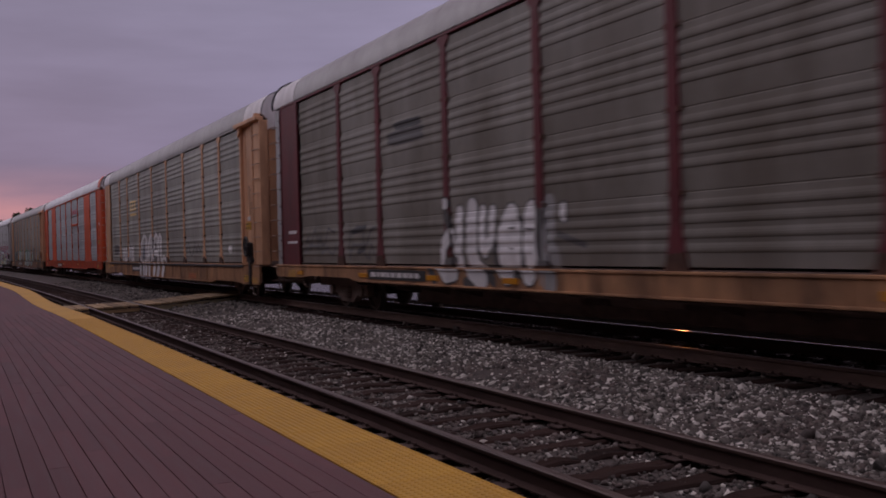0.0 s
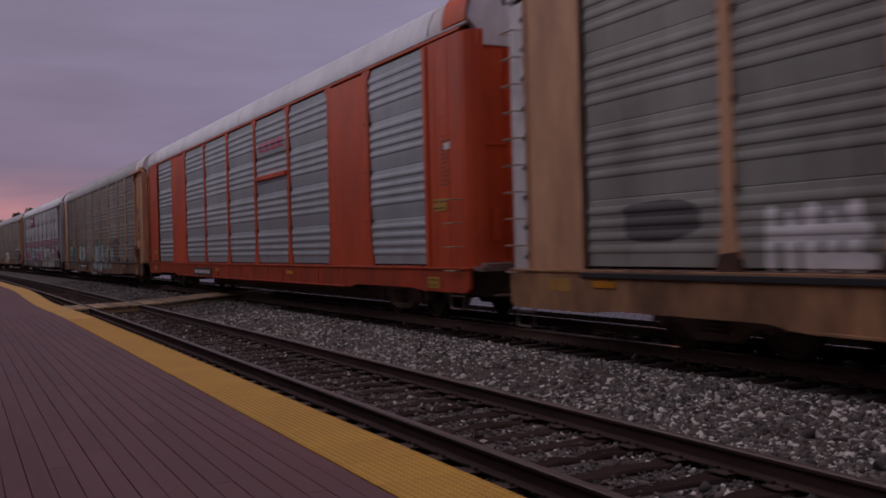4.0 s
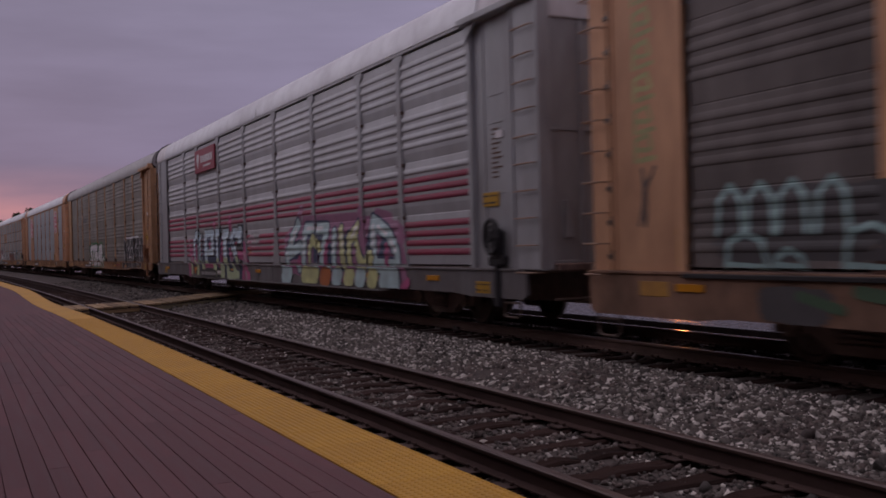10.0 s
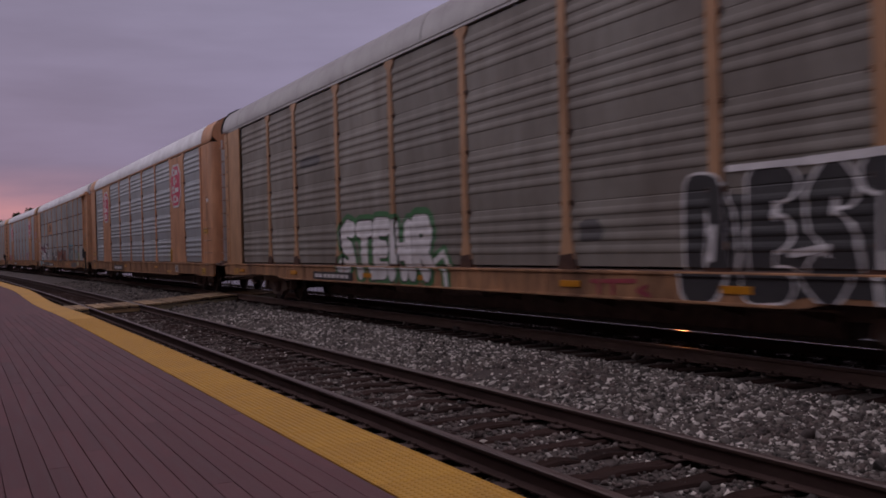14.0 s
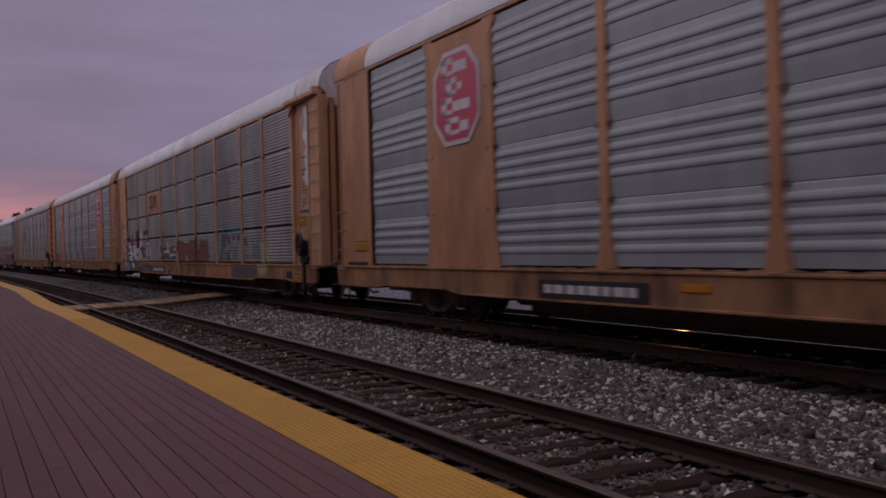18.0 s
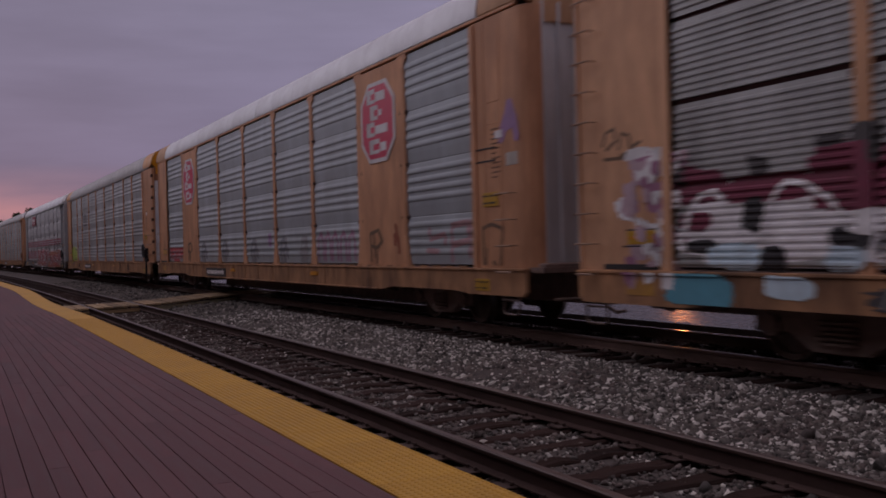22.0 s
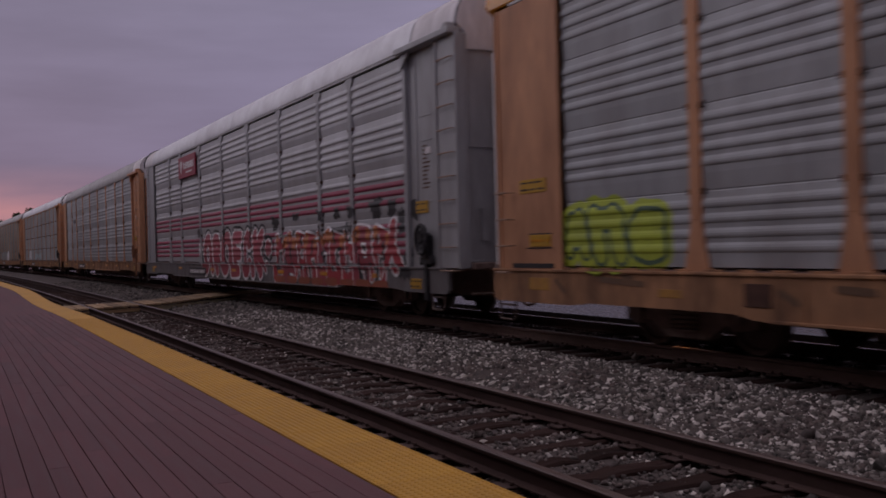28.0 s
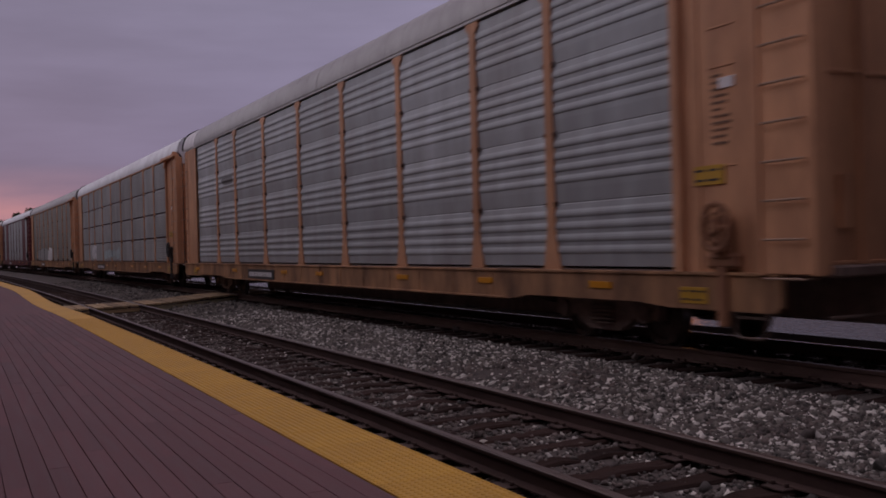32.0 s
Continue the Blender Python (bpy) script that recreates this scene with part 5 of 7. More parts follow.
def ragged(x0, x1, z0, z1, seed, n=54, rough=0.20):
    r = random.Random(seed)
    cx, cz, a, b = (x0 + x1) / 2, (z0 + z1) / 2, (x1 - x0) / 2, (z1 - z0) / 2
    pts, slow = [], [r.uniform(0, rough) for _ in range(9)]
    for i in range(n):
        t = 2 * math.pi * i / n
        u = i / n * 9
        k = 1 - slow[int(u)] * (1 - u % 1) - slow[(int(u) + 1) % 9] * (u % 1) - r.uniform(0, rough * 0.6)
        c, s_ = math.cos(t), math.sin(t)
        pts.append((cx + a * k * math.copysign(abs(c) ** 0.55, c), cz + b * k * math.copysign(abs(s_) ** 0.6, s_)))
    return pts


def blob(car, kind, x0, x1, z0, z1, colour, seed, lift=0.004, label="", rough=0.20):
    pts = ragged(x0, x1, z0, z1, seed, rough=rough)
    cx, cz = (x0 + x1) / 2, (z0 + z1) / 2
    part("graffiti", relief([(cx, cz)] + pts, [(0, i + 1, (i + 1) % len(pts) + 1) for i in range(len(pts))], kind, lift), SPRAY[colour], car, label or "ragged " + colour + " spray-paint cloud", fix=False)


def ring_bars(car, kind, x0, x1, z0, z1, n, edge, fill, seed, cloud=None, fat=0.185):
    """Unreadable bubble writing: n plump signs of plain strokes, each with an outline and a sprayed halo."""
    r = random.Random(seed)
    fills = fill if isinstance(fill, tuple) else (fill,)
    cuts = [0.0]
    for i in range(n):
        cuts.append(cuts[-1] + r.uniform(0.75, 1.3))
    cuts = [x0 + (x1 - x0) * q / cuts[-1] for q in cuts]
    signs = ["arch", "cup", "ring", "bars", "wave", "hook"]
    last = ""
    for i in range(n):
        w = cuts[i + 1] - cuts[i]
        a, b = cuts[i] - w * 0.05, cuts[i + 1] + w * 0.05
        lo, hi = z0 + r.uniform(0, 0.10) * (z1 - z0), z1 - r.uniform(0, 0.18) * (z1 - z0)
        last = r.choice([s_ for s_ in signs if s_ != last])
        radius = min(w, hi - lo) * fat
        f_ = fills[i % len(fills)]
        fat_glyph(car, kind, last, a, b, lo, hi, (f_, edge, cloud), radius, min(0.06, radius * 0.5), 0.10, i % 6, seed * 31 + i, "plump spray-painted stroke, " + f_ + " and " + edge, "graffiti", r.uniform(-0.12, 0.12) * w)


def scribble(car, kind, x0, x1, z0, z1, colour, seed, n=6, width=0.08, lift=0.008):
    """A quick tag: one run of strokes up and down, as a ribbon of paint of uneven width."""
    r = random.Random(seed)
    pts = []
    for i in range(n + 1):
        x = x0 + (x1 - x0) * (i + r.uniform(-0.35, 0.35)) / n
        z = (z1 - r.uniform(0, 0.3) * (z1 - z0)) if (i + r.randrange(2) * (i > 1)) % 2 else (z0 + r.uniform(0, 0.35) * (z1 - z0))
        pts.append(Vector((x, z)))
    polys = []
    for a, b in zip(pts, pts[1:]):
        steps = 5
        bend = Vector((r.uniform(-0.5, 0.5), r.uniform(-0.2, 0.2))) * (b - a).length * 0.35
        last = a
        for j in range(1, steps + 1):
            t = j / steps
            q = a.lerp(b, t) + bend * (4 * t * (1 - t))
            polys.append(capsule(last, q, width * r.uniform(0.4, 0.62), 3))
            last = q
    v, f = united(polys)
    sh = relief(v, f, kind, lift)
    part("graffiti", sh, SPRAY[colour], car, colour + " spray-painted tag", fix=False)


def strokes(car, kind, colour, segs, radius, lift=0.010, edge=None, edge_w=0.05, label="", rough=0.12, seed=1):
    """Painted strokes between pairs of (x, z) points as one sheet of paint, with an outline round it."""
    r = random.Random(seed)
    polys, wide = [], []
    for x0, z0, x1, z1 in segs:
        k = radius * r.uniform(1 - rough, 1 + rough)
        polys.append(capsule((x0, z0), (x1, z1), k, 5))
        wide.append(capsule((x0, z0), (x1, z1), k + edge_w, 5))
    top = None
    for v, f in patches(*united(polys)):
        ob = part("graffiti", relief(v, f, kind, lift), SPRAY[colour], car, label or colour + " spray-painted strokes", fix=False)
        top = top or ob
    if edge:
        for v, f in patches(*united(wide)):
            part("outline", relief(v, f, kind, lift - 0.0025), SPRAY[edge], top, edge + " painted outline", fix=False)
    return top


def slab(car, kind, colour, boxes, lift, label, seed=1):
    """A letter's flat blocks of paint, each (x0, x1, z0, z1) with slightly crooked corners, as one sheet."""
    r = random.Random(seed)
    v, f = [], []
    for x0, x1, z0, z1 in boxes:
        f.append(tuple(range(len(v), len(v) + 4)))
        v += [(x + r.uniform(-0.025, 0.025), z + r.uniform(-0.02, 0.02)) for x, z in ((x0, z0), (x1, z0), (x1, z1), (x0, z1))]
    return part("graffiti", relief(v, f, kind, lift), SPRAY[colour], car, label, fix=False)


def patches(v, f):
    """Splits points and faces into patches that do not touch."""
    root = list(range(len(v)))

    def find(i):
        while root[i] != i:
            root[i] = root[root[i]]
            i = root[i]
        return i
    for q in f:
        for i in q[1:]:
            root[find(i)] = find(q[0])
    groups = {}
    for q in f:
        groups.setdefault(find(q[0]), []).append(q)
    for faces in groups.values():
        used = sorted({i for q in faces for i in q})
        at_ = {i: k for k, i in enumerate(used)}
        yield [v[i] for i in used], [tuple(at_[i] for i in q) for q in faces]


def chain(*pts):
    """Joins (x, z) points to a run of strokes."""
    return [(*a, *b) for a, b in zip(pts, pts[1:])]


def piece(car, kind, x0, x1, z0, z1, n, fills, dark, seed, edge=None, cloud=None, shine=None, fat=0.13, top=None):
    """A dense mural of n upright unreadable signs: fat columns with rounded uneven tops, joined by bars, with dark counters and thin highlights."""
    r = random.Random(seed)
    if cloud:
        blob(car, kind, x0 - 0.22, x1 + 0.22, z0, z1 + 0.14, cloud, seed * 7 + 1, 0.002, rough=0.16)
    fills = fills if isinstance(fills, tuple) else (fills,)
    w = (x1 - x0) / n
    shade = []
    for i in range(n):
        a, b = x0 + w * i + fat * 0.7, x0 + w * (i + 1) - fat * 0.7
        lean = r.uniform(-0.12, 0.12)
        his = [z1 - fat - r.uniform(0, 0.2) for _ in range(3)]
        los = [z0 + fat + r.uniform(0, 0.12) for _ in range(3)]
        xs_ = [a, (a + b) / 2, b] if r.random() < 0.55 else [a, b]
        segs = [(x, los[j], x + lean, his[j]) for j, x in enumerate(xs_)]
        zc = r.uniform(0.35, 0.75)
        segs.append((a, z0 + (z1 - z0) * zc, b, z0 + (z1 - z0) * (zc + r.uniform(-0.1, 0.1))))
        if r.random() < 0.6:
            segs.append((a + lean, his[0], b + lean, his[len(xs_) - 1]))
        if r.random() < 0.6:
            segs.append((a, los[0], b, los[0]))
        ob = strokes(car, kind, fills[i % len(fills)], segs, fat, 0.0075 + 0.003 * (i % 2), edge, min(0.055, fat * 0.5), "fat " + fills[i % len(fills)] + " sign of plain strokes", 0.25, seed * 31 + i)
        if top:
            strokes(car, kind, top, [(x + lean, his[j], x + lean, his[j] + 0.02) for j, x in enumerate(xs_)], fat * 0.92, 0.0135, seed=seed + i)
        for _ in range(3):
            x, z = r.uniform(a, b), r.uniform(z0 + 0.2, z1 - 0.2)
            if r.random() < 0.5:
                shade.append((x, z, x + r.uniform(-0.05, 0.05), z + r.uniform(0.15, 0.4)))
            else:
                shade.append((x, z, x + r.uniform(0.12, 0.35), z + r.uniform(-0.06, 0.06)))
    strokes(car, kind, dark, shade, 0.042, 0.0155, rough=0.5, seed=seed + 3, label=dark + " painted counters between the signs")
    if shine:
        strokes(car, kind, shine, [(p + 0.09, q, u + 0.10, v) for p, q, u, v in shade[::2]], 0.026, 0.017, rough=0.4, seed=seed + 4, label="thin " + shine + " highlights on the signs")


def plate(car, name, x0, x1, z0, z1, y, m, label, depth=0.012, bars=None, bar_mat=None, rows=1, thin=0.27):
    """A flat placard on the side at distance y from the middle, with bars for its small writing."""
    ob = part(name, Shape().box(x0, x1, -y - depth, -y + 0.01, z0, z1, 0.004), m, car, label)
    if bars:
        sh = Shape()
        r = random.Random(int(x0 * 100) + int(z0 * 10))
        hh = (z1 - z0) / rows
        for k in range(rows):
            x = x0 + (x1 - x0) * 0.06
            while x < x1 - (x1 - x0) * 0.1:
                w = r.uniform(*bars)
                w = min(w, x1 - (x1 - x0) * 0.05 - x)
                sh.box(x, x + w, -y - depth - 0.003, -y - depth + 0.001, z0 + hh * k + hh * thin, z0 + hh * k + hh * (1 - thin))
                x += w + r.uniform(0.04, 0.08)
        tagged(part("lettering", sh, bar_mat, ob), kind="stuff")
    return ob


def octagon_logo(car, x, z, w, h):
    """A crimson eight-sided badge with a white rim and plain white bars."""
    def octo(k):
        a, b, c = w / 2 * k, h / 2 * k, w * 0.24 * k
        return [(x - a, z - b + c), (x - a + c, z - b), (x + a - c, z - b), (x + a, z - b + c), (x + a, z + b - c), (x + a - c, z + b), (x - a + c, z + b), (x - a, z + b - c)]
    badge = part("logo", Shape().prism(octo(1.0), "y", -1.512, -1.49), white_paint, car, "white-rimmed crimson eight-sided badge")
    part("field", Shape().prism(octo(0.90), "y", -1.516, -1.50), logo_red, badge)
    # stacked white blocks: a large one and a smaller bar to its side on each of four lines
    for zz, a, b, c, bar in ((0.33, -0.30, -0.06, 0.24, 0.075), (0.12, -0.20, 0.02, 0.14, 0.05), (-0.08, -0.32, -0.08, 0.30, 0.07), (-0.30, -0.24, 0.06, 0.26, 0.07)):
        zc = z + h * zz
        sh = Shape()
        for p, q, lo, hi in ((a, a + 0.12, -0.09, 0.09), (a, b, 0.03, 0.09), (a, b, -0.09, -0.045), (b + 0.015, c, -bar, bar * 0.5)):
            sh.box(x + w * p, x + w * q, -1.520, -1.510, zc + h * lo, zc + h * hi)
        part("emblem_bar", sh, white_paint, badge)


TAPES = {0: (-12.0, -8.0, -4.83, -2.2, 4.5, 10.6), 1: (-11.6,), 3: (-12.0, -0.5, 9.0)}    # reflective strips left on the oldest sills


def autorack(number, label, side, post, roof, kind="std", front="ladder", trim=None, solid=(), stripes=(), flare=True, drop=0.55, brake=None, rib=None, full_ladder=False, chord=None, rear_x=13.75, cap=None, door=None, style="", corner=None, tail=(13.44, 13.53, 14.10), posts=POSTS, bays={}, sten=(-5.86, -3.42, 0.60, 0.86), tag=(12.78, 3.03)):
    """One enclosed car carrier. side: panels; post: posts, sills and ends; solid: bays closed by plain painted plates."""
    trim = trim or {tan_paint: sill_tan, tan_light: sill_tan, ochre_paint: sill_tan, orange_paint: sill_orange, silver_trim: sill_silver}.get(post, post)
    car = tagged(new("autorack_car"), label, "freight car", "cars of the train")
    POSTS_NOW[:] = posts
    broad = posts is SILVER_POSTS
    FEET_NOW[:] = FEET[broad] if flare else []
    edge = posts[-1] + 0.08
    DROP_NOW[:] = [drop]
    SOLID_BAYS[:] = [(posts[i] - 0.04, posts[i + 1] + 0.04) for i in solid]
    mats = [side, magenta] if stripes else ([side, joint] if kind == "fine" else [side])
    for sgn in (0, 1):
        turn = MIRROR if sgn else Matrix.Identity(4)
        for i, (a, b) in enumerate(zip(posts, posts[1:])):
            c, half = (a + b) / 2, (b - a) / 2 - 0.02
            j = 8 - i if sgn else i
            if j in solid:
                me = cached(("solid", half, post.name), lambda: mesh_of("plate", Shape().box(-half - 0.06, half + 0.06, -1.49, -1.42, 1.0, 4.94, 0.006), post))
                part("plate", me, None, car, m=turn @ Matrix.Translation((c, 0, 0)))
            else:
                part("panel", panel_mesh(kind, half, [bays.get(j, side)] + mats[1:], stripes), None, car, m=turn @ Matrix.Translation((c, 0, 0)))
        for x in posts[1:-1]:
            part("post", post_mesh(post, flare, 0.20 if broad else 0.185, broad), None, car, m=turn @ Matrix.Translation((x, 0, 0)))
        part("side_sill", sill_mesh(trim, drop, front != "ladder"), None, car, m=turn)
        part("top_chord", chord_mesh(chord or post), None, car, m=turn)
        # the far side shows the other end's fittings, so the car is the same seen from both sides
        fitted = LADDER_STRIPS if front == "ladder" else FRONT_STRIPS
        strips(part("end_panel", end_mesh(post, edge, front), None, car, m=turn), [(edge - 0.08, edge + 0.06) + fitted[0][2:]] + fitted[1:], post)
        if front == "ladder":
            column = part("ladder_column", column_mesh(post), None, car, m=turn)
            for p, q in ((13.37, 13.43), (14.08, 14.14)):
                part("stile", stile_mesh(post, p, q), None, column)
            part("end_bracket", hood_mesh(post), None, car, m=turn)
        if front == "flush":
            part("hinge_line", clip_mesh(DOOR_X[front]), None, car, m=turn)
        far_x = tail[0] if tail else rear_x
        strips(part("end_panel", rear_mesh(post, far_x, edge), None, car, m=turn), rear_strips(far_x, edge), post)
        if tail:
            part("hinge_line", hinge_mesh(tail[0], tail[1]), None, car, m=turn)
            part("corner_piece", corner_mesh(corner or post, tail[1], tail[2]), None, car, m=turn)
        x0 = 13.50 if front == "ladder" else (13.42 if front == "flush" else 12.94)
        for k in range(10 if front == "ladder" else 4):
            part("rung", rung_mesh(x0, x0 + (0.50 if front == "ladder" else 0.42)), None, car, m=turn @ Matrix.Translation((0, 0, 0.95 + 0.40 * k)))
        x0 = -tail[1] - 0.38 if tail else 0.06 - rear_x
        for k in range(10 if tail or full_ladder else 4):
            part("rung", rung_mesh(x0, x0 + 0.34), None, car, m=turn @ Matrix.Translation((0, 0, 0.95 + 0.40 * k)))
        part("end_hood", cap_mesh(cap or roof, DOOR_X[front]), None, car, m=turn)
        leaf_strips = door_strips(DOOR_X[front], style)
        leaf_y = 1.38 if front == "flush" else 1.30
        strips(part("end_door", door_mesh(door or post, DOOR_X[front], leaf_y), None, car, m=turn), leaf_strips, rib or door or post)
        other = cached(("door_other", (door or post).name, front), lambda: flip_y(door_mesh(door or post, DOOR_X[front], leaf_y)))
        strips(part("end_door", other, None, car, m=turn), [(p, q, -v, -u, lo, hi) for p, q, u, v, lo, hi in leaf_strips], rib or door or post)
        part("coupler", coupler_mesh(), None, car, m=turn)
        part("door_sill", doorsill_mesh(DOOR_X[front]), None, car, "black step across the foot of the end doors", m=turn)
        for x in (-13.55, 13.20):
            part("stirrup", stirrup_mesh(), None, car, "thin steel step hanging under the sill", m=turn @ Matrix.Translation((x, 0, drop)))
    if brake or front == "ladder":
        part("hand_brake", brake_mesh(brake or black_paint), None, car, "rust-brown hand brake wheel and housing" if brake is brown_door else "black hand brake wheel and housing")
    for x, ln, mm in ((-13.15, 1.7, cap or roof), (-6.14, 12.26, roof), (6.14, 12.26, roof), (12.98 if front == "round" else 13.14, 1.36 if front == "round" else 1.68, cap or roof)):
        part("roof", roof_mesh(mm, ln), None, car, m=Matrix.Translation((x, 0, 0)))
    if tail:
        part("roof_rim", rim_mesh(), None, car, "dark bent edging at the end of the roof", m=Matrix.Translation((-tail[2] + 0.12, 0, 0)))
    if kind == "low":
        for x in posts[1:-1]:
            part("foot_plate", foot_mesh(), None, car, "rust-stained foot of a post", m=Matrix.Translation((x, 0, 0)))
    part("underframe", frame_mesh(), None, car)
    for x in (-10.06, 10.06):
        truck(car, number, x)
    # small placards along the sill and on the end
    for x in TAPES.get(number, (-12.0, -7.3, -2.6, 0.0, 4.5, 7.6, 10.6) if tail else (-2.6, 4.5)):
        plate(car, "reflective_tape", x - 0.23, x + 0.23, 0.77, 0.86, 1.54, amber_tape, "amber reflective strip", 0.020)
    low = drop + 0.04
    plate(car, "stencil_panel", sten[0], sten[1], max(low, sten[2]), sten[3], 1.54, black_paint, "black stencil panel with white bars", 0.016, (0.14, 0.24), white_paint, 1)
    plate(car, "placard", 12.12, 12.56, drop + 0.09, drop + 0.28, 1.54, yellow_paint, "yellow placard with dark bars", 0.008, (0.06, 0.12), black_paint, 2, 0.38)
    plate(car, "placard", tag[0], tag[0] + 0.22, tag[1], tag[1] + 0.12, 1.50, white_paint, "small white label", 0.012)
    if kind == "low":
        plate(car, "placard", -12.90, -12.38, 0.70, 0.88, 1.54, worn_yellow, "worn yellow patch on the sill", 0.006)
    elif tail:
        plate(car, "placard", -12.6, -12.15, max(low, 0.62), 0.84, 1.54, yellow_paint, "yellow placard with dark bars", 0.008, (0.06, 0.12), black_paint, 2, 0.38)
    else:
        plate(car, "placard", -12.90, -12.36, 1.33, 1.50, 1.505, yellow_paint, "yellow warning label between dark lines", 0.012, (0.3, 0.4), amber_tape, 1, 0.40)
        part("label_line", Shape().box(-12.93, -12.33, -1.512, -1.50, 1.505, 1.522), black_paint, car)
        part("label_line", Shape().box(-13.0, -12.33, -1.512, -1.50, 1.300, 1.316), black_paint, car)
        plate(car, "placard", -12.90, -12.38, 0.70, 0.88, 1.54, worn_yellow, "worn yellow patch on the sill", 0.006)
        part("slot", Shape().box(-13.40, -12.30, -1.512, -1.50, 1.015, 1.085), black_paint, car, "dark slot over the sill")
    plate(car, "placard", 12.36, 12.84, 1.98, 2.20, 1.505, yellow_paint, "yellow warning label with dark bars", 0.012, (0.10, 0.2), black_paint, 2, 0.38)
    sh = Shape()
    rr = random.Random(number)
    for k in range(11):
        w, x = rr.uniform(0.14, 0.32), 12.66
        while w > 0.02:
            b = min(w, rr.uniform(0.03, 0.09))
            sh.box(x, x + b, -1.504, -1.498, 2.42 + 0.075 * k, 2.448 + 0.075 * k)
            x, w = x + b + 0.02, w - b - 0.02
    tagged(part("stencil_lettering", sh, stencil_paint, car, "faded dark stencil lines"), "faded dark stencil lines", kind="stuff")
    return car


def flip_y(me):
    out = me.copy()
    out.transform(Matrix.Diagonal((1, -1, 1, 1)))
    out.flip_normals()
    return out


CARS = {}


def emblem_bars(car, x0, x1, z0, z1, m, label, slots, under=None, kind="std"):
    """A plain emblem: upright blocks in place of lettering, lying on the panel's ridges."""
    w = (x1 - x0) / slots
    sh = Shape()
    for i in range(slots):
        a, b = x0 + w * i + w * 0.08, x0 + w * (i + 1) - w * 0.08
        t = (z1 - z0) * 0.24
        for lo, hi, p, q in ((z0, z0 + t, a, b), (z1 - t, z1, a, b), (z0, z1, a, a + w * 0.26), ((z0 + z1) / 2 - t / 2, (z0 + z1) / 2 + t / 2, a, b - w * 0.2)):
            k = relief([(p, lo), (q, lo), (q, hi), (p, hi)], [(0, 1, 2, 3)], kind, 0.006 + 0.001 * i)
            sh.add(k.v, k.f)
    ob = part("logo", sh, m, car, label, fix=False)
    if under:
        k = relief([(x0, z0 - 0.22), (x1, z0 - 0.22), (x1, z0 - 0.10), (x0, z0 - 0.10)], [(0, 1, 2, 3)], kind, 0.006)
        part("underline", k, under, ob, fix=False)
    return ob


def railway_sign(car, x0, x1, z0, z1):
    """A crimson sign board with a round white emblem and white bars."""
    ob = part("logo", Shape().box(x0, x1, -1.545, -1.50, z0, z1, 0.01), sign_red, car, "crimson sign board with a white emblem")
    w, h = x1 - x0, z1 - z0
    cx, cz = x0 + w * 0.17, (z0 + z1) / 2
    part("emblem", Shape().prism([(cx + 0.24 * h * math.cos(a), cz + h * 0.12 + 0.22 * h * math.sin(a)) for a in [2 * math.pi * i / 14 for i in range(14)]], "y", -1.550, -1.54), white_paint, ob)
    part("emblem", Shape().prism([(cx - 0.2 * h, cz - 0.10 * h), (cx + 0.05 * h, cz - 0.32 * h), (cx + 0.12 * h, cz - 0.06 * h)], "y", -1.550, -1.54), white_paint, ob)
    r = random.Random(3)
    x = x0 + w * 0.31
    while x < x1 - w * 0.1:
        b = r.uniform(0.10, 0.17)
        part("emblem_bar", Shape().box(x, x + b, -1.550, -1.54, cz - 0.10 * h, cz + 0.20 * h), white_paint, ob)
        x += b + 0.05
    part("emblem_bar", Shape().box(x0 + w * 0.45, x1 - w * 0.2, -1.550, -1.54, cz - 0.30 * h, cz - 0.22 * h), white_paint, ob)


def yellow_feet(car, xs_):
    for x in xs_:
        part("post_mark", Shape().box(x - 0.075, x + 0.075, -1.525, -1.49, 1.055, 1.52, 0.003), yellow_paint, car, "yellow painted foot of a post")


# grey with dull red posts
c = CARS[0] = autorack(0, "weathered grey car carrier with dull red posts and white graffiti", galv_stained, red_post, roof_mid, trim=sill_tan, cap=white_paint, corner=silver_trim, kind="low", drop=0.67, sten=(-7.74, -5.07, 0.74, 0.94))
strokes(c, "low", "dim", [(-4.35, 1.9, -4.25, 1.7), (-3.4, 1.3, -3.3, 1.0), (-2.75, 1.4, -2.72, 1.0), (-1.95, 1.7, -1.95, 0.95), (-1.42, 1.8, -1.42, 1.1), (-4.9, 0.95, -4.75, 0.8), (-3.6, 0.76, -3.3, 0.74), (-2.9, 0.95, -2.7, 0.8)], 0.10, 0.003, label="dark shade between the white signs", seed=58)
strokes(c, "low", "grey", [(-1.22, 1.95, -1.25, 0.85), (-1.15, 1.2, -1.12, 0.8)], 0.15, 0.006, label="thin grey spray-painted sign", seed=59)
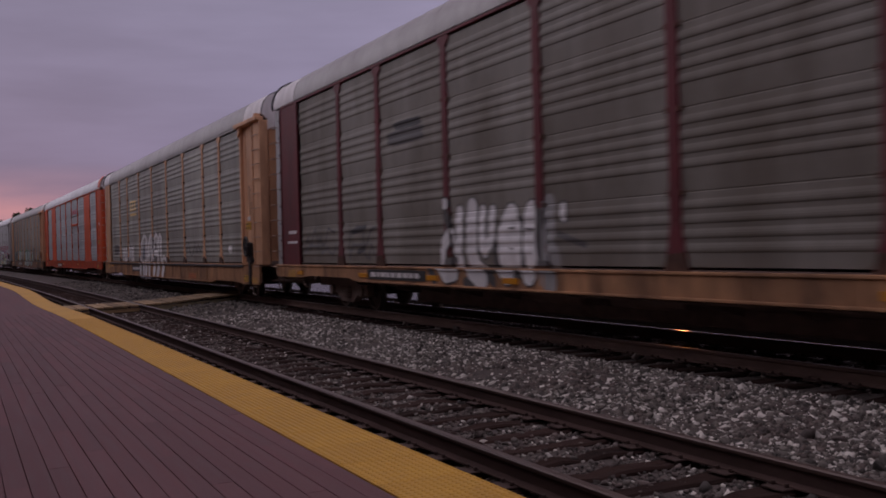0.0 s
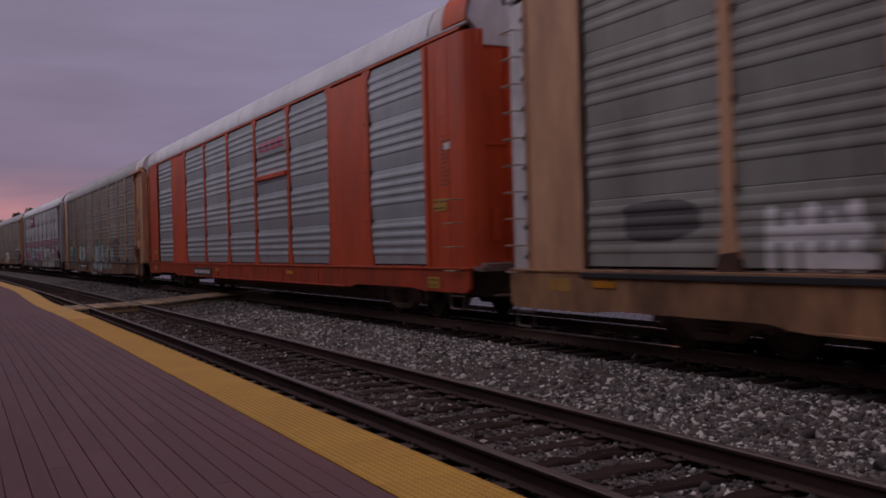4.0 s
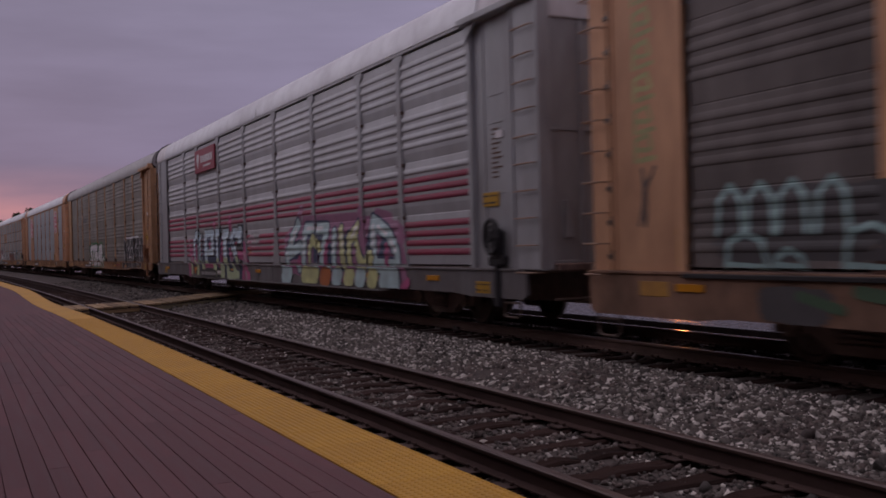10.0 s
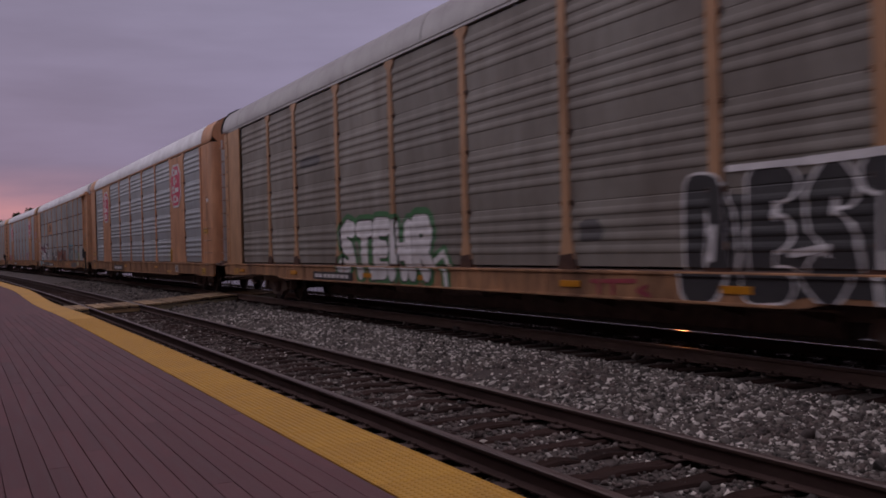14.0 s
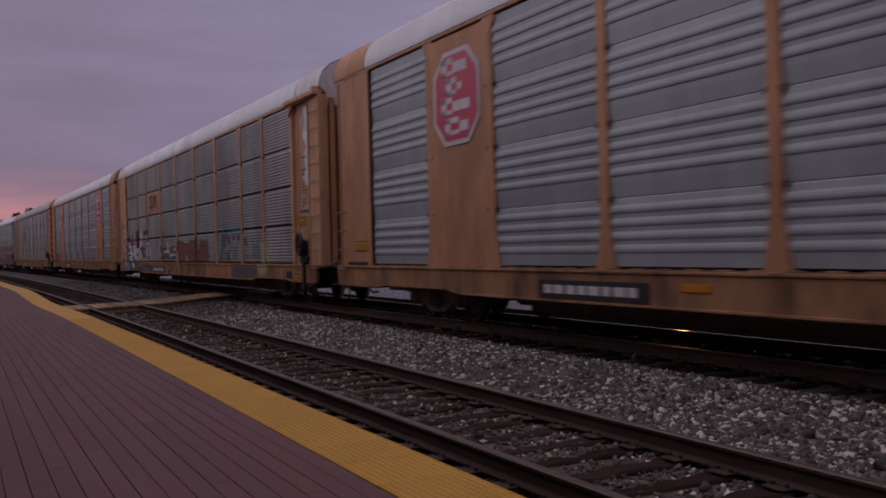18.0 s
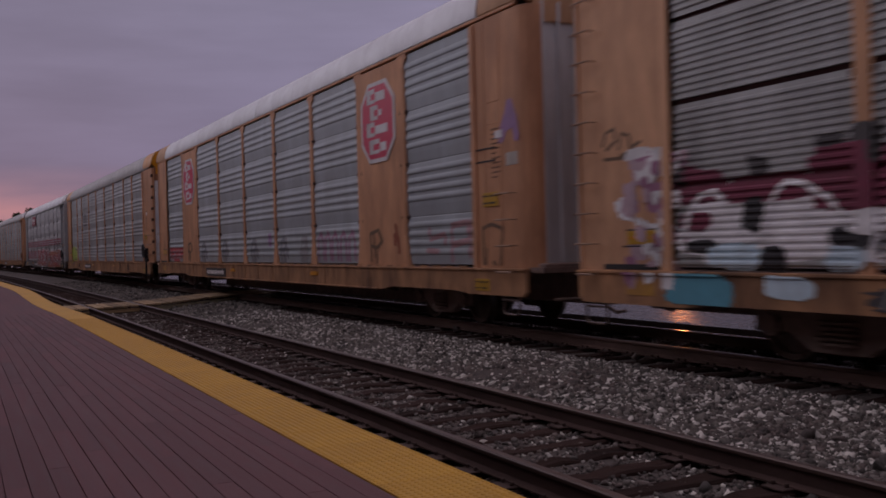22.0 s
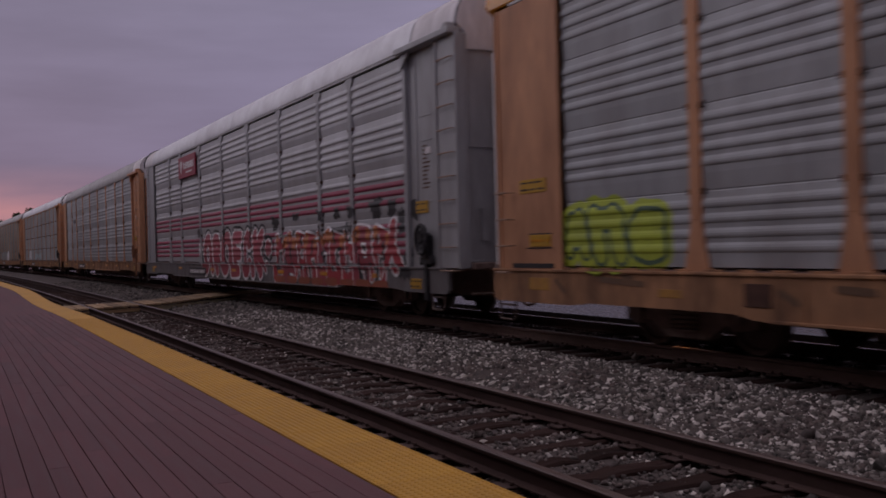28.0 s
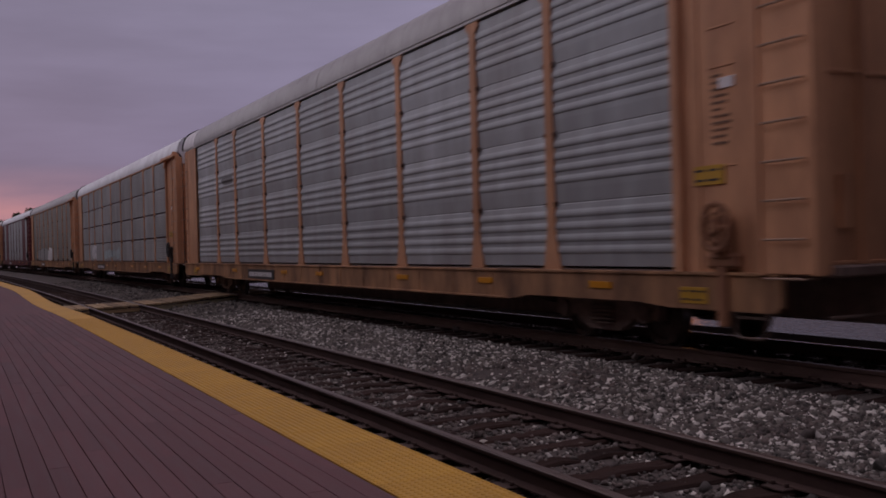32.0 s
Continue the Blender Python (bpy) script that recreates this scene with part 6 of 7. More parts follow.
for n_, (seg_, rad_) in enumerate((([(-4.40, 2.10, -4.36, 2.10)], 0.10), (chain((-4.22, 1.56), (-4.48, 1.36), (-4.52, 1.05), (-4.30, 0.86), (-3.98, 0.90), (-3.92, 1.12), (-4.02, 1.36)), 0.125), ([(-3.91, 1.93, -3.92, 1.45)], 0.115),
                                 (chain((-3.48, 1.98), (-3.52, 1.28), (-3.38, 0.98), (-3.05, 0.82)), 0.175), ([(-3.13, 1.92, -3.16, 1.36)], 0.105), (chain((-2.82, 1.90), (-2.86, 1.48), (-3.08, 1.26)), 0.105),
                                 (chain((-2.26, 1.80), (-2.46, 1.50), (-2.44, 1.16), (-2.28, 0.96), (-2.20, 1.2), (-2.18, 1.6)), 0.215), (chain((-1.68, 1.84), (-1.74, 1.4), (-1.66, 0.95)), 0.19), ([(-0.88, 1.88, -0.86, 1.74)], 0.07))):
    strokes(c, "low", "white", seg_, rad_, 0.010 + 0.001 * (n_ % 3), "dim", 0.03, "fat white sprayed sign with a dark outline", seed=60 + n_, rough=0.05)
strokes(c, "low", "smoke", [(-4.36, 1.08, -4.06, 1.12), (-1.46, 1.08, -1.24, 1.06)], 0.065, 0.016, label="dark openings of the white signs", seed=70)
strokes(c, "low", "dim", [(-2.3, 1.62, -2.15, 1.62), (-1.82, 1.6, -1.6, 1.58), (-2.3, 1.32, -2.22, 1.3)], 0.016, 0.016, label="thin dark lines on the white signs", seed=71)
strokes(c, "low", "dim", [(-1.0, 1.5, -0.38, 1.34)], 0.05, 0.006)
blob(c, "low", -7.0, -5.0, 3.30, 3.62, "dim", 62)
blob(c, "low", -6.6, -5.2, 3.58, 3.78, "black", 63)
for n_, (p_, q_) in enumerate(((-11.85, -9.7), (-8.95, -7.5))):
    scribble(c, "low", p_, q_, 1.22, 1.86, "dim", 64 + n_, 9, 0.05)
    scribble(c, "low", p_ + 0.1, q_, 1.15, 1.5, "smoke", 164 + n_, 7, 0.07)
strokes(c, "low", "black", [(-8.7, 1.72, -8.0, 1.80), (-8.4, 1.3, -8.1, 1.36)], 0.06, 0.009)
plate(c, "stencil", -13.03, -12.21, 1.53, 1.59, 1.505, white_paint, "white stencil bar", 0.004)
plate(c, "stencil", -12.92, -12.32, 1.77, 1.85, 1.505, white_paint, "white stencil bar", 0.004)

# grey with tan posts and a gold emblem
c = CARS[1] = autorack(1, "weathered grey car carrier with tan posts, gold emblem and white graffiti", galv_old, tan_light, roof_mid, trim=sill_tan, cap=white_paint, corner=white_paint, chord=roof_mid, drop=0.40, kind="low", tag=(12.55, 2.24))
plate(c, "placard", 5.15, 6.25, 0.47, 0.66, 1.54, SPRAY["orange"], "orange painted plate on the sill", 0.010, (0.14, 0.3), SPRAY["rust"], 2, 0.3)
plate(c, "placard", 12.94, 13.44, 0.46, 0.62, 1.54, worn_yellow, "worn orange patch on the sill", 0.006)
emblem_bars(c, -6.66, -5.03, 3.34, 3.82, logo_gold, "gold emblem of plain blocks", 3, logo_gold, kind="low")
blob(c, "low", -4.15, 0.2, 0.95, 2.1, "ghost", 64, 0.002, "thin grey sprayed ground of the signs", 0.12)
strokes(c, "low", "chalk", [(-3.8, 1.0, -3.7, 1.95), (-2.95, 1.0, -2.95, 1.9), (-2.3, 1.3, -2.0, 1.9), (-1.75, 1.0, -1.75, 1.9), (-1.1, 1.5, -1.0, 1.95), (-0.6, 1.1, -0.6, 1.9), (-0.05, 1.0, -0.05, 1.95)], 0.21, 0.004, label="chalky pale filling of the signs")
strokes(c, "low", "white", chain((-4.12, 1.0), (-4.05, 1.85), (-3.62, 2.08), (-3.2, 2.16), (-2.82, 1.95), (-2.72, 1.35), (-2.95, 1.08), (-3.4, 1.02)) + chain((-2.6, 1.1), (-2.35, 1.9), (-1.88, 2.18), (-1.58, 2.0), (-1.52, 1.0)) + chain((-1.32, 1.0), (-1.28, 1.98), (-0.74, 2.16), (-0.38, 1.98), (-0.36, 1.0))
        + chain((-0.30, 1.95), (-0.06, 2.15), (0.22, 1.98), (0.18, 1.0)) + [(-1.2, 1.42, -0.45, 1.40), (-2.4, 1.35, -2.1, 1.2)] + chain((0.35, 1.08), (0.68, 1.24), (1.10, 1.08)), 0.085, 0.008, label="white outlines of fat signs", seed=63)
strokes(c, "low", "navy", [(-3.48, 1.25, -3.42, 1.62)], 0.15, 0.010)
strokes(c, "low", "dim", [(-0.95, 1.02, -0.78, 1.18), (-0.86, 1.62, -0.84, 1.74), (-2.12, 1.05, -2.05, 1.2), (-0.15, 1.1, -0.15, 1.4)], 0.10, 0.010)
strokes(c, "low", "white", [(-3.85, 0.52, -3.8, 0.9), (-3.1, 0.54, -3.1, 0.9), (-2.6, 0.58, -2.5, 0.9), (-1.9, 0.5, -1.9, 0.9), (-0.95, 0.5, -0.7, 0.88), (-0.2, 0.52, 0.15, 0.88), (0.75, 0.52, 1.0, 0.85)], 0.21, 0.012, label="white paint run down over the sill", seed=65)
# black band near the sill's upper edge
part("rub_rail", Shape().box(-12.1, 12.1, -1.582, -1.56, 0.90, 0.975, 0.008), black_paint, c, "black band along the top of the sill")
for n_, (p_, q_, h_) in enumerate(((-8.9, -7.5, 1.72), (-7.05, -5.9, 1.80))):
    blob(c, "low", p_, q_, 1.05, h_, "grey", 66 + n_, 0.003)
    strokes(c, "low", "white", [(p_ + 0.08 + 0.26 * i, 1.08, p_ + 0.1 + 0.26 * i, h_ - 0.08 - 0.09 * (i % 2)) for i in range(5)] + [(p_ + 0.1, 1.40, q_ - 0.15, 1.42), (p_ + 0.6, 1.12, q_ - 0.1, 1.12)], 0.082, 0.007, label="thin white sprayed signs", seed=67 + n_)
blob(c, "low", -11.4, -9.8, 1.3, 1.9, "dim", 66)
scribble(c, "low", 4.7, 6.9, 1.25, 1.85, "smoke", 67, 9, 0.06)
blob(c, "low", 10.2, 10.7, 1.3, 1.6, "white", 68)

# orange with bright panels
c = CARS[2] = autorack(2, "bright orange car carrier with clean silver corrugated panels", galv_new, orange_paint, roof_new, solid=(1, 7), cap=white_paint, front="round", tail=None)
part("roof", roof_mesh(orange_paint, 0.84), None, c, "orange-red hood at the front end of the roof", m=Matrix.Translation((13.26, 0, 0.03)) @ Matrix.Diagonal((1, 1.012, 1.003, 1)))
emblem_bars(c, 1.8, 4.0, 4.05, 4.30, logo_red, "red emblem of plain blocks", 4)
part("slot", relief([(1.58, 3.84), (4.2, 3.84), (4.2, 3.93), (1.58, 3.93)], [(0, 1, 2, 3)], "std", 0.006, False), black_paint, c, "dark slot between two panels", fix=False)
part("crossbar", Shape().box(1.55, 4.25, -1.55, -1.45, 3.28, 3.40, 0.01), orange_paint, c)

# tan with teal and green graffiti
c = CARS[3] = autorack(3, "grimy tan car carrier covered in teal and green graffiti", galv_dark, tan_light, roof_mid, brake=brown_door, trim=sill_soot, cap=white_paint, chord=roof_mid, drop=0.41, kind="low", bays={0: galv_soot, 1: galv_soot, 2: galv_stained})
blob(c, "low", -11.9, -8.6, 1.0, 2.0, "dim", 29, 0.002)
segs_ = []
for x_ in (-11.42, -10.98, -10.55, -10.05):
    segs_ += chain((x_ - 0.19, 1.42), (x_ - 0.16, 1.8), (x_, 1.96), (x_ + 0.16, 1.8), (x_ + 0.19, 1.42))
for x_, lo_, hi_, w_ in ((-11.2, 1.06, 1.42, 0.3), (-10.6, 1.06, 1.25, 0.2), (-9.6, 1.06, 1.48, 0.32), (-8.82, 1.06, 1.36, 0.24), (-8.84, 1.42, 1.78, 0.13)):
    segs_ += chain((x_ - w_, lo_), (x_ - w_ * 0.8, hi_ - 0.08), (x_, hi_), (x_ + w_ * 0.8, hi_ - 0.08), (x_ + w_, lo_), (x_ - w_, lo_ + 0.03))
strokes(c, "low", "mint", segs_, 0.036, 0.007, label="thin pale teal loops sprayed like fingers")
GREEN_ = []
for z_ in (4.45, 4.05, 3.65, 3.25, 2.85, 2.5):
    GREEN_ += chain((-12.98, z_ - 0.14), (-12.96, z_ + 0.12), (-12.72, z_ + 0.16), (-12.66, z_)) + [(-12.95, z_, -12.7, z_ - 0.02), (-12.9, z_ - 0.14, -12.62, z_ - 0.12)]
strokes(c, "low", "sage", GREEN_, 0.030, 0.003, label="faded green letters down the end panel", seed=30)
scribble(c, "low", -12.9, -12.6, 1.3, 2.3, "dim", 31, 5, 0.04)
scribble(c, "low", 12.55, 12.95, 2.2, 2.9, "dim", 32, 5, 0.06)
scribble(c, "low", 12.5, 12.9, 3.0, 3.6, "dim", 33, 5, 0.06)
blob(c, "low", -5.2, -4.3, 1.06, 1.7, "green", 34, 0.002)
piece(c, "low", -6.95, -4.75, 1.06, 2.0, 3, ("mist", "grey"), "black", 22, cloud="green", shine="pale", fat=0.17)
scribble(c, "low", -3.9, -1.8, 1.2, 2.05, "dust", 23, 9, 0.07)
scribble(c, "low", -3.7, -1.9, 1.1, 1.8, "ghost", 123, 9, 0.12, 0.006)
piece(c, "low", -1.0, 2.4, 0.48, 2.0, 5, ("mint", "mist", "grey"), "black", 24, cloud="green", shine="pale", fat=0.17)
piece(c, "low", 2.5, 4.15, 0.58, 1.86, 2, ("ghost", "grey"), "dim", 25, cloud="smoke", shine="pale", fat=0.17)
piece(c, "low", 4.6, 5.5, 0.52, 1.86, 1, ("mint",), "black", 26, cloud="dim", shine="pale", fat=0.16)
piece(c, "low", 5.5, 7.2, 0.98, 2.1, 2, ("umber", "smoke"), "dim", 126, cloud="dim", fat=0.17)
strokes(c, "low", "ghost", [(7.6, 1.5, 8.3, 1.55), (7.55, 1.2, 8.9, 1.22), (8.4, 1.6, 9.1, 1.5), (7.7, 1.62, 7.75, 1.1), (8.6, 1.65, 8.65, 1.1), (8.1, 1.4, 8.15, 1.1)], 0.075, 0.004, label="pale smeared tag", seed=127)
blob(c, "low", -11.0, -9.9, 0.45, 0.90, "dim", 128, 0.003)
blob(c, "low", -7.3, -4.4, 0.50, 0.88, "smoke", 129, 0.003)
strokes(c, "low", "grey", [(-7.0, 0.68, -6.6, 0.66), (-5.7, 0.62, -4.8, 0.6), (-6.0, 0.74, -5.6, 0.72)], 0.07, 0.006)
strokes(c, "low", "moss", [(-10.4, 0.78, -9.9, 0.66), (-9.7, 0.84, -9.4, 0.8)], 0.06, 0.006)
strokes(c, "low", "grey", [(8.0, 1.2, 8.1, 1.45), (8.7, 1.1, 9.0, 1.3)], 0.12, 0.006)
# narrow black band just under the panels
part("rub_rail", Shape().box(-12.1, 12.1, -1.582, -1.56, 0.93, 0.985, 0.008), black_paint, c, "black band along the top of the sill")
yellow_feet(c, (-12.15, -7.25, -1.45, 4.35, 9.4))

# silver with magenta stripes
MAG = (0, 1, 2, 3, 4, 5, 6)
c = CARS[4] = autorack(4, "silver car carrier with magenta stripes and pale blue graffiti", silver_paint, silver_trim, roof_new, kind="deep", stripes=MAG, drop=0.51, cap=white_paint, posts=SILVER_POSTS, tail=(13.19, 13.32, 14.02))
railway_sign(c, -7.15, -4.5, 4.05, 4.82)
strokes(c, "deep", "pink", chain((-8.40, 1.55), (-8.28, 1.1), (-8.2, 0.68)) + chain((-1.55, 1.55), (-1.38, 1.1), (-1.12, 0.70)) + [(-1.45, 0.66, -0.95, 0.64), (-3.14, 2.16, -3.08, 2.30), (-5.04, 2.2, -5.02, 2.26), (-5.8, 0.92, -5.0, 0.93), (-2.2, 1.28, -1.75, 1.22), (-8.0, 1.4, -7.95, 0.8)], 0.16, 0.003, label="pink sprayed ground of the letters", seed=71)
strokes(c, "deep", "blush", [(-1.5, 1.3, -1.3, 1.0), (-1.2, 0.75, -1.1, 0.62), (-8.3, 1.2, -8.22, 1.0)], 0.075, 0.005, label="pale pink highlights", seed=72)
strokes(c, "deep", "navy", [(-6.62, 1.85, -6.52, 0.72), (-4.98, 1.95, -4.98, 1.1), (-4.28, 1.8, -4.30, 0.7), (-3.36, 1.9, -3.36, 0.72), (-1.74, 2.05, -1.70, 1.5), (-1.66, 0.95, -1.70, 0.66), (-7.5, 1.9, -7.3, 1.75), (-2.72, 1.05, -2.74, 0.85), (-5.9, 1.10, -5.1, 1.12), (-3.15, 1.75, -3.15, 1.6)], 0.135, 0.008, label="dark blue sides of the letters", seed=73)
strokes(c, "deep", "black", [(-2.35, 1.50, -1.82, 1.44), (-6.7, 2.0, -6.62, 1.5), (-4.2, 1.1, -4.18, 0.8), (-2.0, 1.1, -1.72, 0.9), (-7.4, 1.86, -7.3, 1.8)], 0.07, 0.011, label="black shade between the letters", seed=74)
strokes(c, "deep", "sky", chain((-7.78, 1.0), (-7.80, 1.72), (-7.62, 1.98), (-7.22, 2.0), (-7.0, 1.82), (-6.95, 1.0)), 0.125, 0.014, "black", 0.04, "pale blue painted letter with a dark outline", seed=400, rough=0.05)
slab(c, "deep", "black", [(-6.40, -5.06, 1.22, 2.15), (-6.40, -5.95, 0.80, 1.24), (-4.99, -4.18, 1.80, 2.14), (-4.85, -4.40, 1.0, 1.82), (-4.05, -3.25, 1.74, 2.14), (-3.97, -3.45, 1.0, 1.76), (-2.28, -1.80, 1.54, 2.17)], 0.012, "black painted outline of the blocky letters", 401)
slab(c, "deep", "sky", [(-6.35, -5.98, 1.0, 2.10), (-5.98, -5.12, 1.88, 2.10), (-5.44, -5.10, 1.46, 1.88), (-5.98, -5.12, 1.27, 1.46)], 0.016, "pale blue blocky painted letter", 402)
slab(c, "deep", "sky", [(-4.95, -4.22, 1.86, 2.09), (-4.80, -4.45, 1.0, 1.86)], 0.016, "pale blue blocky painted letter", 403)
slab(c, "deep", "sky", [(-4.01, -3.30, 1.80, 2.09), (-3.92, -3.50, 1.0, 1.80)], 0.016, "pale blue blocky painted letter", 404)
slab(c, "deep", "sky", [(-2.23, -1.86, 1.60, 2.12)], 0.016, "pale blue end of a painted letter", 405)
strokes(c, "deep", "sky", chain((-2.38, 1.92), (-2.70, 1.93), (-2.90, 1.76), (-2.84, 1.55), (-2.52, 1.32), (-2.42, 1.12)), 0.16, 0.015, "black", 0.04, "pale blue painted letter with a dark outline", seed=406, rough=0.06)
slab(c, "deep", "navy", [(-5.96, -5.48, 1.50, 1.86)], 0.017, "dark blue opening of a letter", 407)
strokes(c, "deep", "pink", [(-7.38, 1.05, -7.37, 1.55), (-5.62, 1.55, -5.60, 1.66), (-4.10, 0.95, -4.06, 1.65), (-3.12, 1.4, -2.95, 1.15)], 0.085, 0.018, label="pink openings of the letters", seed=408)
strokes(c, "deep", "navy", [(-2.60, 1.78, -2.58, 1.70), (-2.85, 1.62, -2.8, 1.58)], 0.10, 0.019, label="dark blue openings of the letters", seed=409)
# the letters' feet fade to a pale green on the sill
slab(c, "deep", "lichen", [(-7.92, -7.66, 0.60, 1.12), (-7.10, -6.82, 0.60, 1.10), (-6.36, -5.98, 0.80, 1.12), (-4.82, -4.42, 0.58, 1.16), (-3.95, -3.46, 0.58, 1.18)], 0.020, "pale green feet of the letters", 410)
strokes(c, "deep", "lichen", chain((-2.42, 1.14), (-2.40, 0.86), (-2.2, 0.70), (-1.95, 0.68)) + [(-3.1, 0.66, -2.3, 0.64), (-3.1, 0.9, -3.05, 0.7)], 0.125, 0.018, "navy", 0.035, "pale green foot of a letter", seed=411)
strokes(c, "deep", "orange", [(-7.42, 0.80, -7.36, 0.72)], 0.10, 0.021)
strokes(c, "deep", "blush", chain((-1.18, 1.62), (-0.95, 1.76), (-0.8, 1.62), (-0.62, 1.74), (-0.42, 1.60)) + [(-1.15, 1.55, -0.5, 1.52), (-1.1, 1.72, -0.7, 1.78), (-8.75, 1.9, -8.55, 1.7), (-8.6, 1.82, -8.45, 1.6)], 0.052, 0.006, label="thin whitish tag beside the letters", seed=412)
strokes(c, "deep", "orange", [(-1.08, 1.42, -1.0, 1.34)], 0.06, 0.005)
plate(c, "stencil_panel", -6.6, -4.45, 0.56, 0.80, 1.54, black_paint, "black stencil panel with pale bars", 0.026, (0.12, 0.2), SPRAY["grey"], 1)
blob(c, "deep", 1.95, 9.5, 0.62, 2.12, "rose", 28, 0.002, "rose sprayed ground of the signs", 0.10)
strokes(c, "deep", "rose", [(3.2, 2.1, 3.5, 2.35), (3.6, 2.05, 6.9, 2.0), (7.1, 2.1, 7.2, 2.15), (8.0, 2.05, 8.6, 1.95), (9.2, 1.3, 9.45, 0.7)], 0.13, 0.004)
strokes(c, "deep", "navy", [(2.9, 1.25, 3.3, 1.3), (4.0, 1.72, 5.0, 1.70), (4.45, 1.0, 4.5, 1.4), (5.3, 1.0, 5.35, 1.4), (6.35, 1.0, 6.4, 1.6), (7.55, 1.0, 7.65, 1.6), (8.15, 1.1, 8.35, 1.5)], 0.13, 0.006, label="dark blue shade between the signs")
MINT_ = chain((2.25, 0.62), (2.35, 1.25), (2.75, 1.65), (3.2, 2.0)) + [(2.4, 1.25, 3.35, 1.45), (3.5, 0.95, 3.75, 1.85)] + chain((3.75, 1.88), (5.2, 1.84), (4.9, 1.3), (4.68, 0.88)) + [(5.55, 1.0, 5.68, 1.72), (7.85, 1.0, 7.82, 1.92)] + chain((7.86, 1.9), (8.55, 1.66), (8.98, 1.28), (9.05, 0.66)) + [(7.9, 1.02, 8.8, 1.0)]
strokes(c, "deep", "mist", MINT_, 0.145, 0.012, "navy", 0.05, "fat pale mint signs with dark outlines", seed=29)
strokes(c, "deep", "straw", chain((4.02, 0.92), (4.08, 1.42), (4.38, 1.62), (4.68, 1.40)) + [(6.08, 1.78, 6.14, 1.0), (6.5, 1.0, 6.56, 1.62), (6.6, 1.55, 7.08, 1.88)] + chain((6.96, 1.52), (7.14, 1.2), (7.42, 0.92), (7.66, 1.2)), 0.13, 0.015, "navy", 0.045, "fat pale yellow signs with dark outlines", seed=30)
strokes(c, "deep", "white", [(2.38, 1.15, 2.42, 1.3), (2.7, 1.55, 3.1, 1.88), (3.6, 1.2, 3.68, 1.7), (3.85, 1.88, 4.9, 1.86), (5.58, 1.3, 5.62, 1.6), (6.12, 1.7, 6.14, 1.4), (6.7, 1.62, 7.0, 1.82), (7.84, 1.4, 7.84, 1.84), (8.1, 1.80, 8.5, 1.64), (8.7, 1.5, 8.92, 1.3)], 0.045, 0.019, label="white highlights on the pale signs", seed=31)
for n_, (p_, q_, k_) in enumerate(((2.1, 2.95, "mist"), (3.6, 4.85, "straw"), (4.9, 5.6, "orange"), (5.65, 6.3, "mist"), (6.35, 7.0, "straw"), (7.0, 7.6, "mist"), (7.65, 8.2, "straw"), (8.25, 9.2, "mist"))):
    strokes(c, "deep", k_, [(p_ + 0.14, 0.70, q_ - 0.2, 0.70), (p_ + 0.2, 0.82, q_ - 0.12, 0.82)], 0.135, 0.018 + 0.001 * (n_ % 2), label=k_ + " sprayed foot of the mural on the sill", seed=n_)
strokes(c, "deep", "pink", [(8.45, 1.05, 8.5, 1.4), (5.0, 1.0, 5.2, 1.5), (3.2, 1.0, 3.3, 1.15), (9.35, 0.6, 9.6, 0.72)], 0.09, 0.020)
blob(c, "deep", -1.0, 0.0, 1.55, 1.95, "grey", 73)

# ochre with black and white graffiti
c = CARS[5] = autorack(5, "grimy ochre car carrier with black and white graffiti", galv_dark, ochre_paint, roof_mid, cap=roof_mid, kind="low", chord=roof_mid, drop=0.64, brake=brown_door)
blob(c, "low", 6.85, 11.66, 0.60, 2.10, "black", 77, 0.002)
for n_, (ch_, p_, q_) in enumerate((("D", 6.7, 7.62), ("E", 7.66, 8.46), ("S", 8.42, 9.18), ("T", 9.1, 10.02), ("R", 9.98, 10.86), ("O", 10.74, 11.66))):
    fat_glyph(c, "low", ch_, p_, q_, 0.62 + 0.02 * n_, 2.16, ("black", "white", None), 0.175, 0.036, 0.0, n_, 420 + n_, "black painted letter with a thin white outline")
strokes(c, "low", "red", [(5.0, 0.86, 5.9, 0.88), (5.15, 0.86, 5.15, 0.72), (5.45, 0.86, 5.45, 0.72), (6.1, 0.82, 5.95, 0.76), (5.95, 0.76, 6.15, 0.71)], 0.03, 0.006)
strokes(c, "low", "white", chain((7.45, 2.14), (8.5, 2.13), (10.5, 2.15)) + [(8.1, 1.58, 8.12, 1.7), (8.85, 1.6, 8.86, 1.72), (10.45, 1.55, 10.5, 1.68), (7.2, 1.15, 7.25, 1.5), (8.3, 1.2, 8.75, 1.26), (10.55, 0.95, 10.62, 1.15), (11.2, 1.15, 11.25, 1.45), (9.4, 0.62, 9.38, 1.2)], 0.04, 0.024, label="thin white highlights on the black letters")
spray_word(c, "low", "STEHR", -4.3, 0.3, 0.64, 2.04, "white", "black", "green", radius=0.175, edge_w=0.022, halo_w=0.10)
strokes(c, "low", "white", chain((0.25, 1.1), (0.62, 1.25), (0.82, 0.95), (0.86, 0.68)), 0.06, 0.008, "green", 0.09)
blob(c, "low", -7.0, -5.3, 3.3, 3.6, "dim", 75)
blob(c, "low", 4.6, 5.2, 1.35, 1.7, "dim", 76)

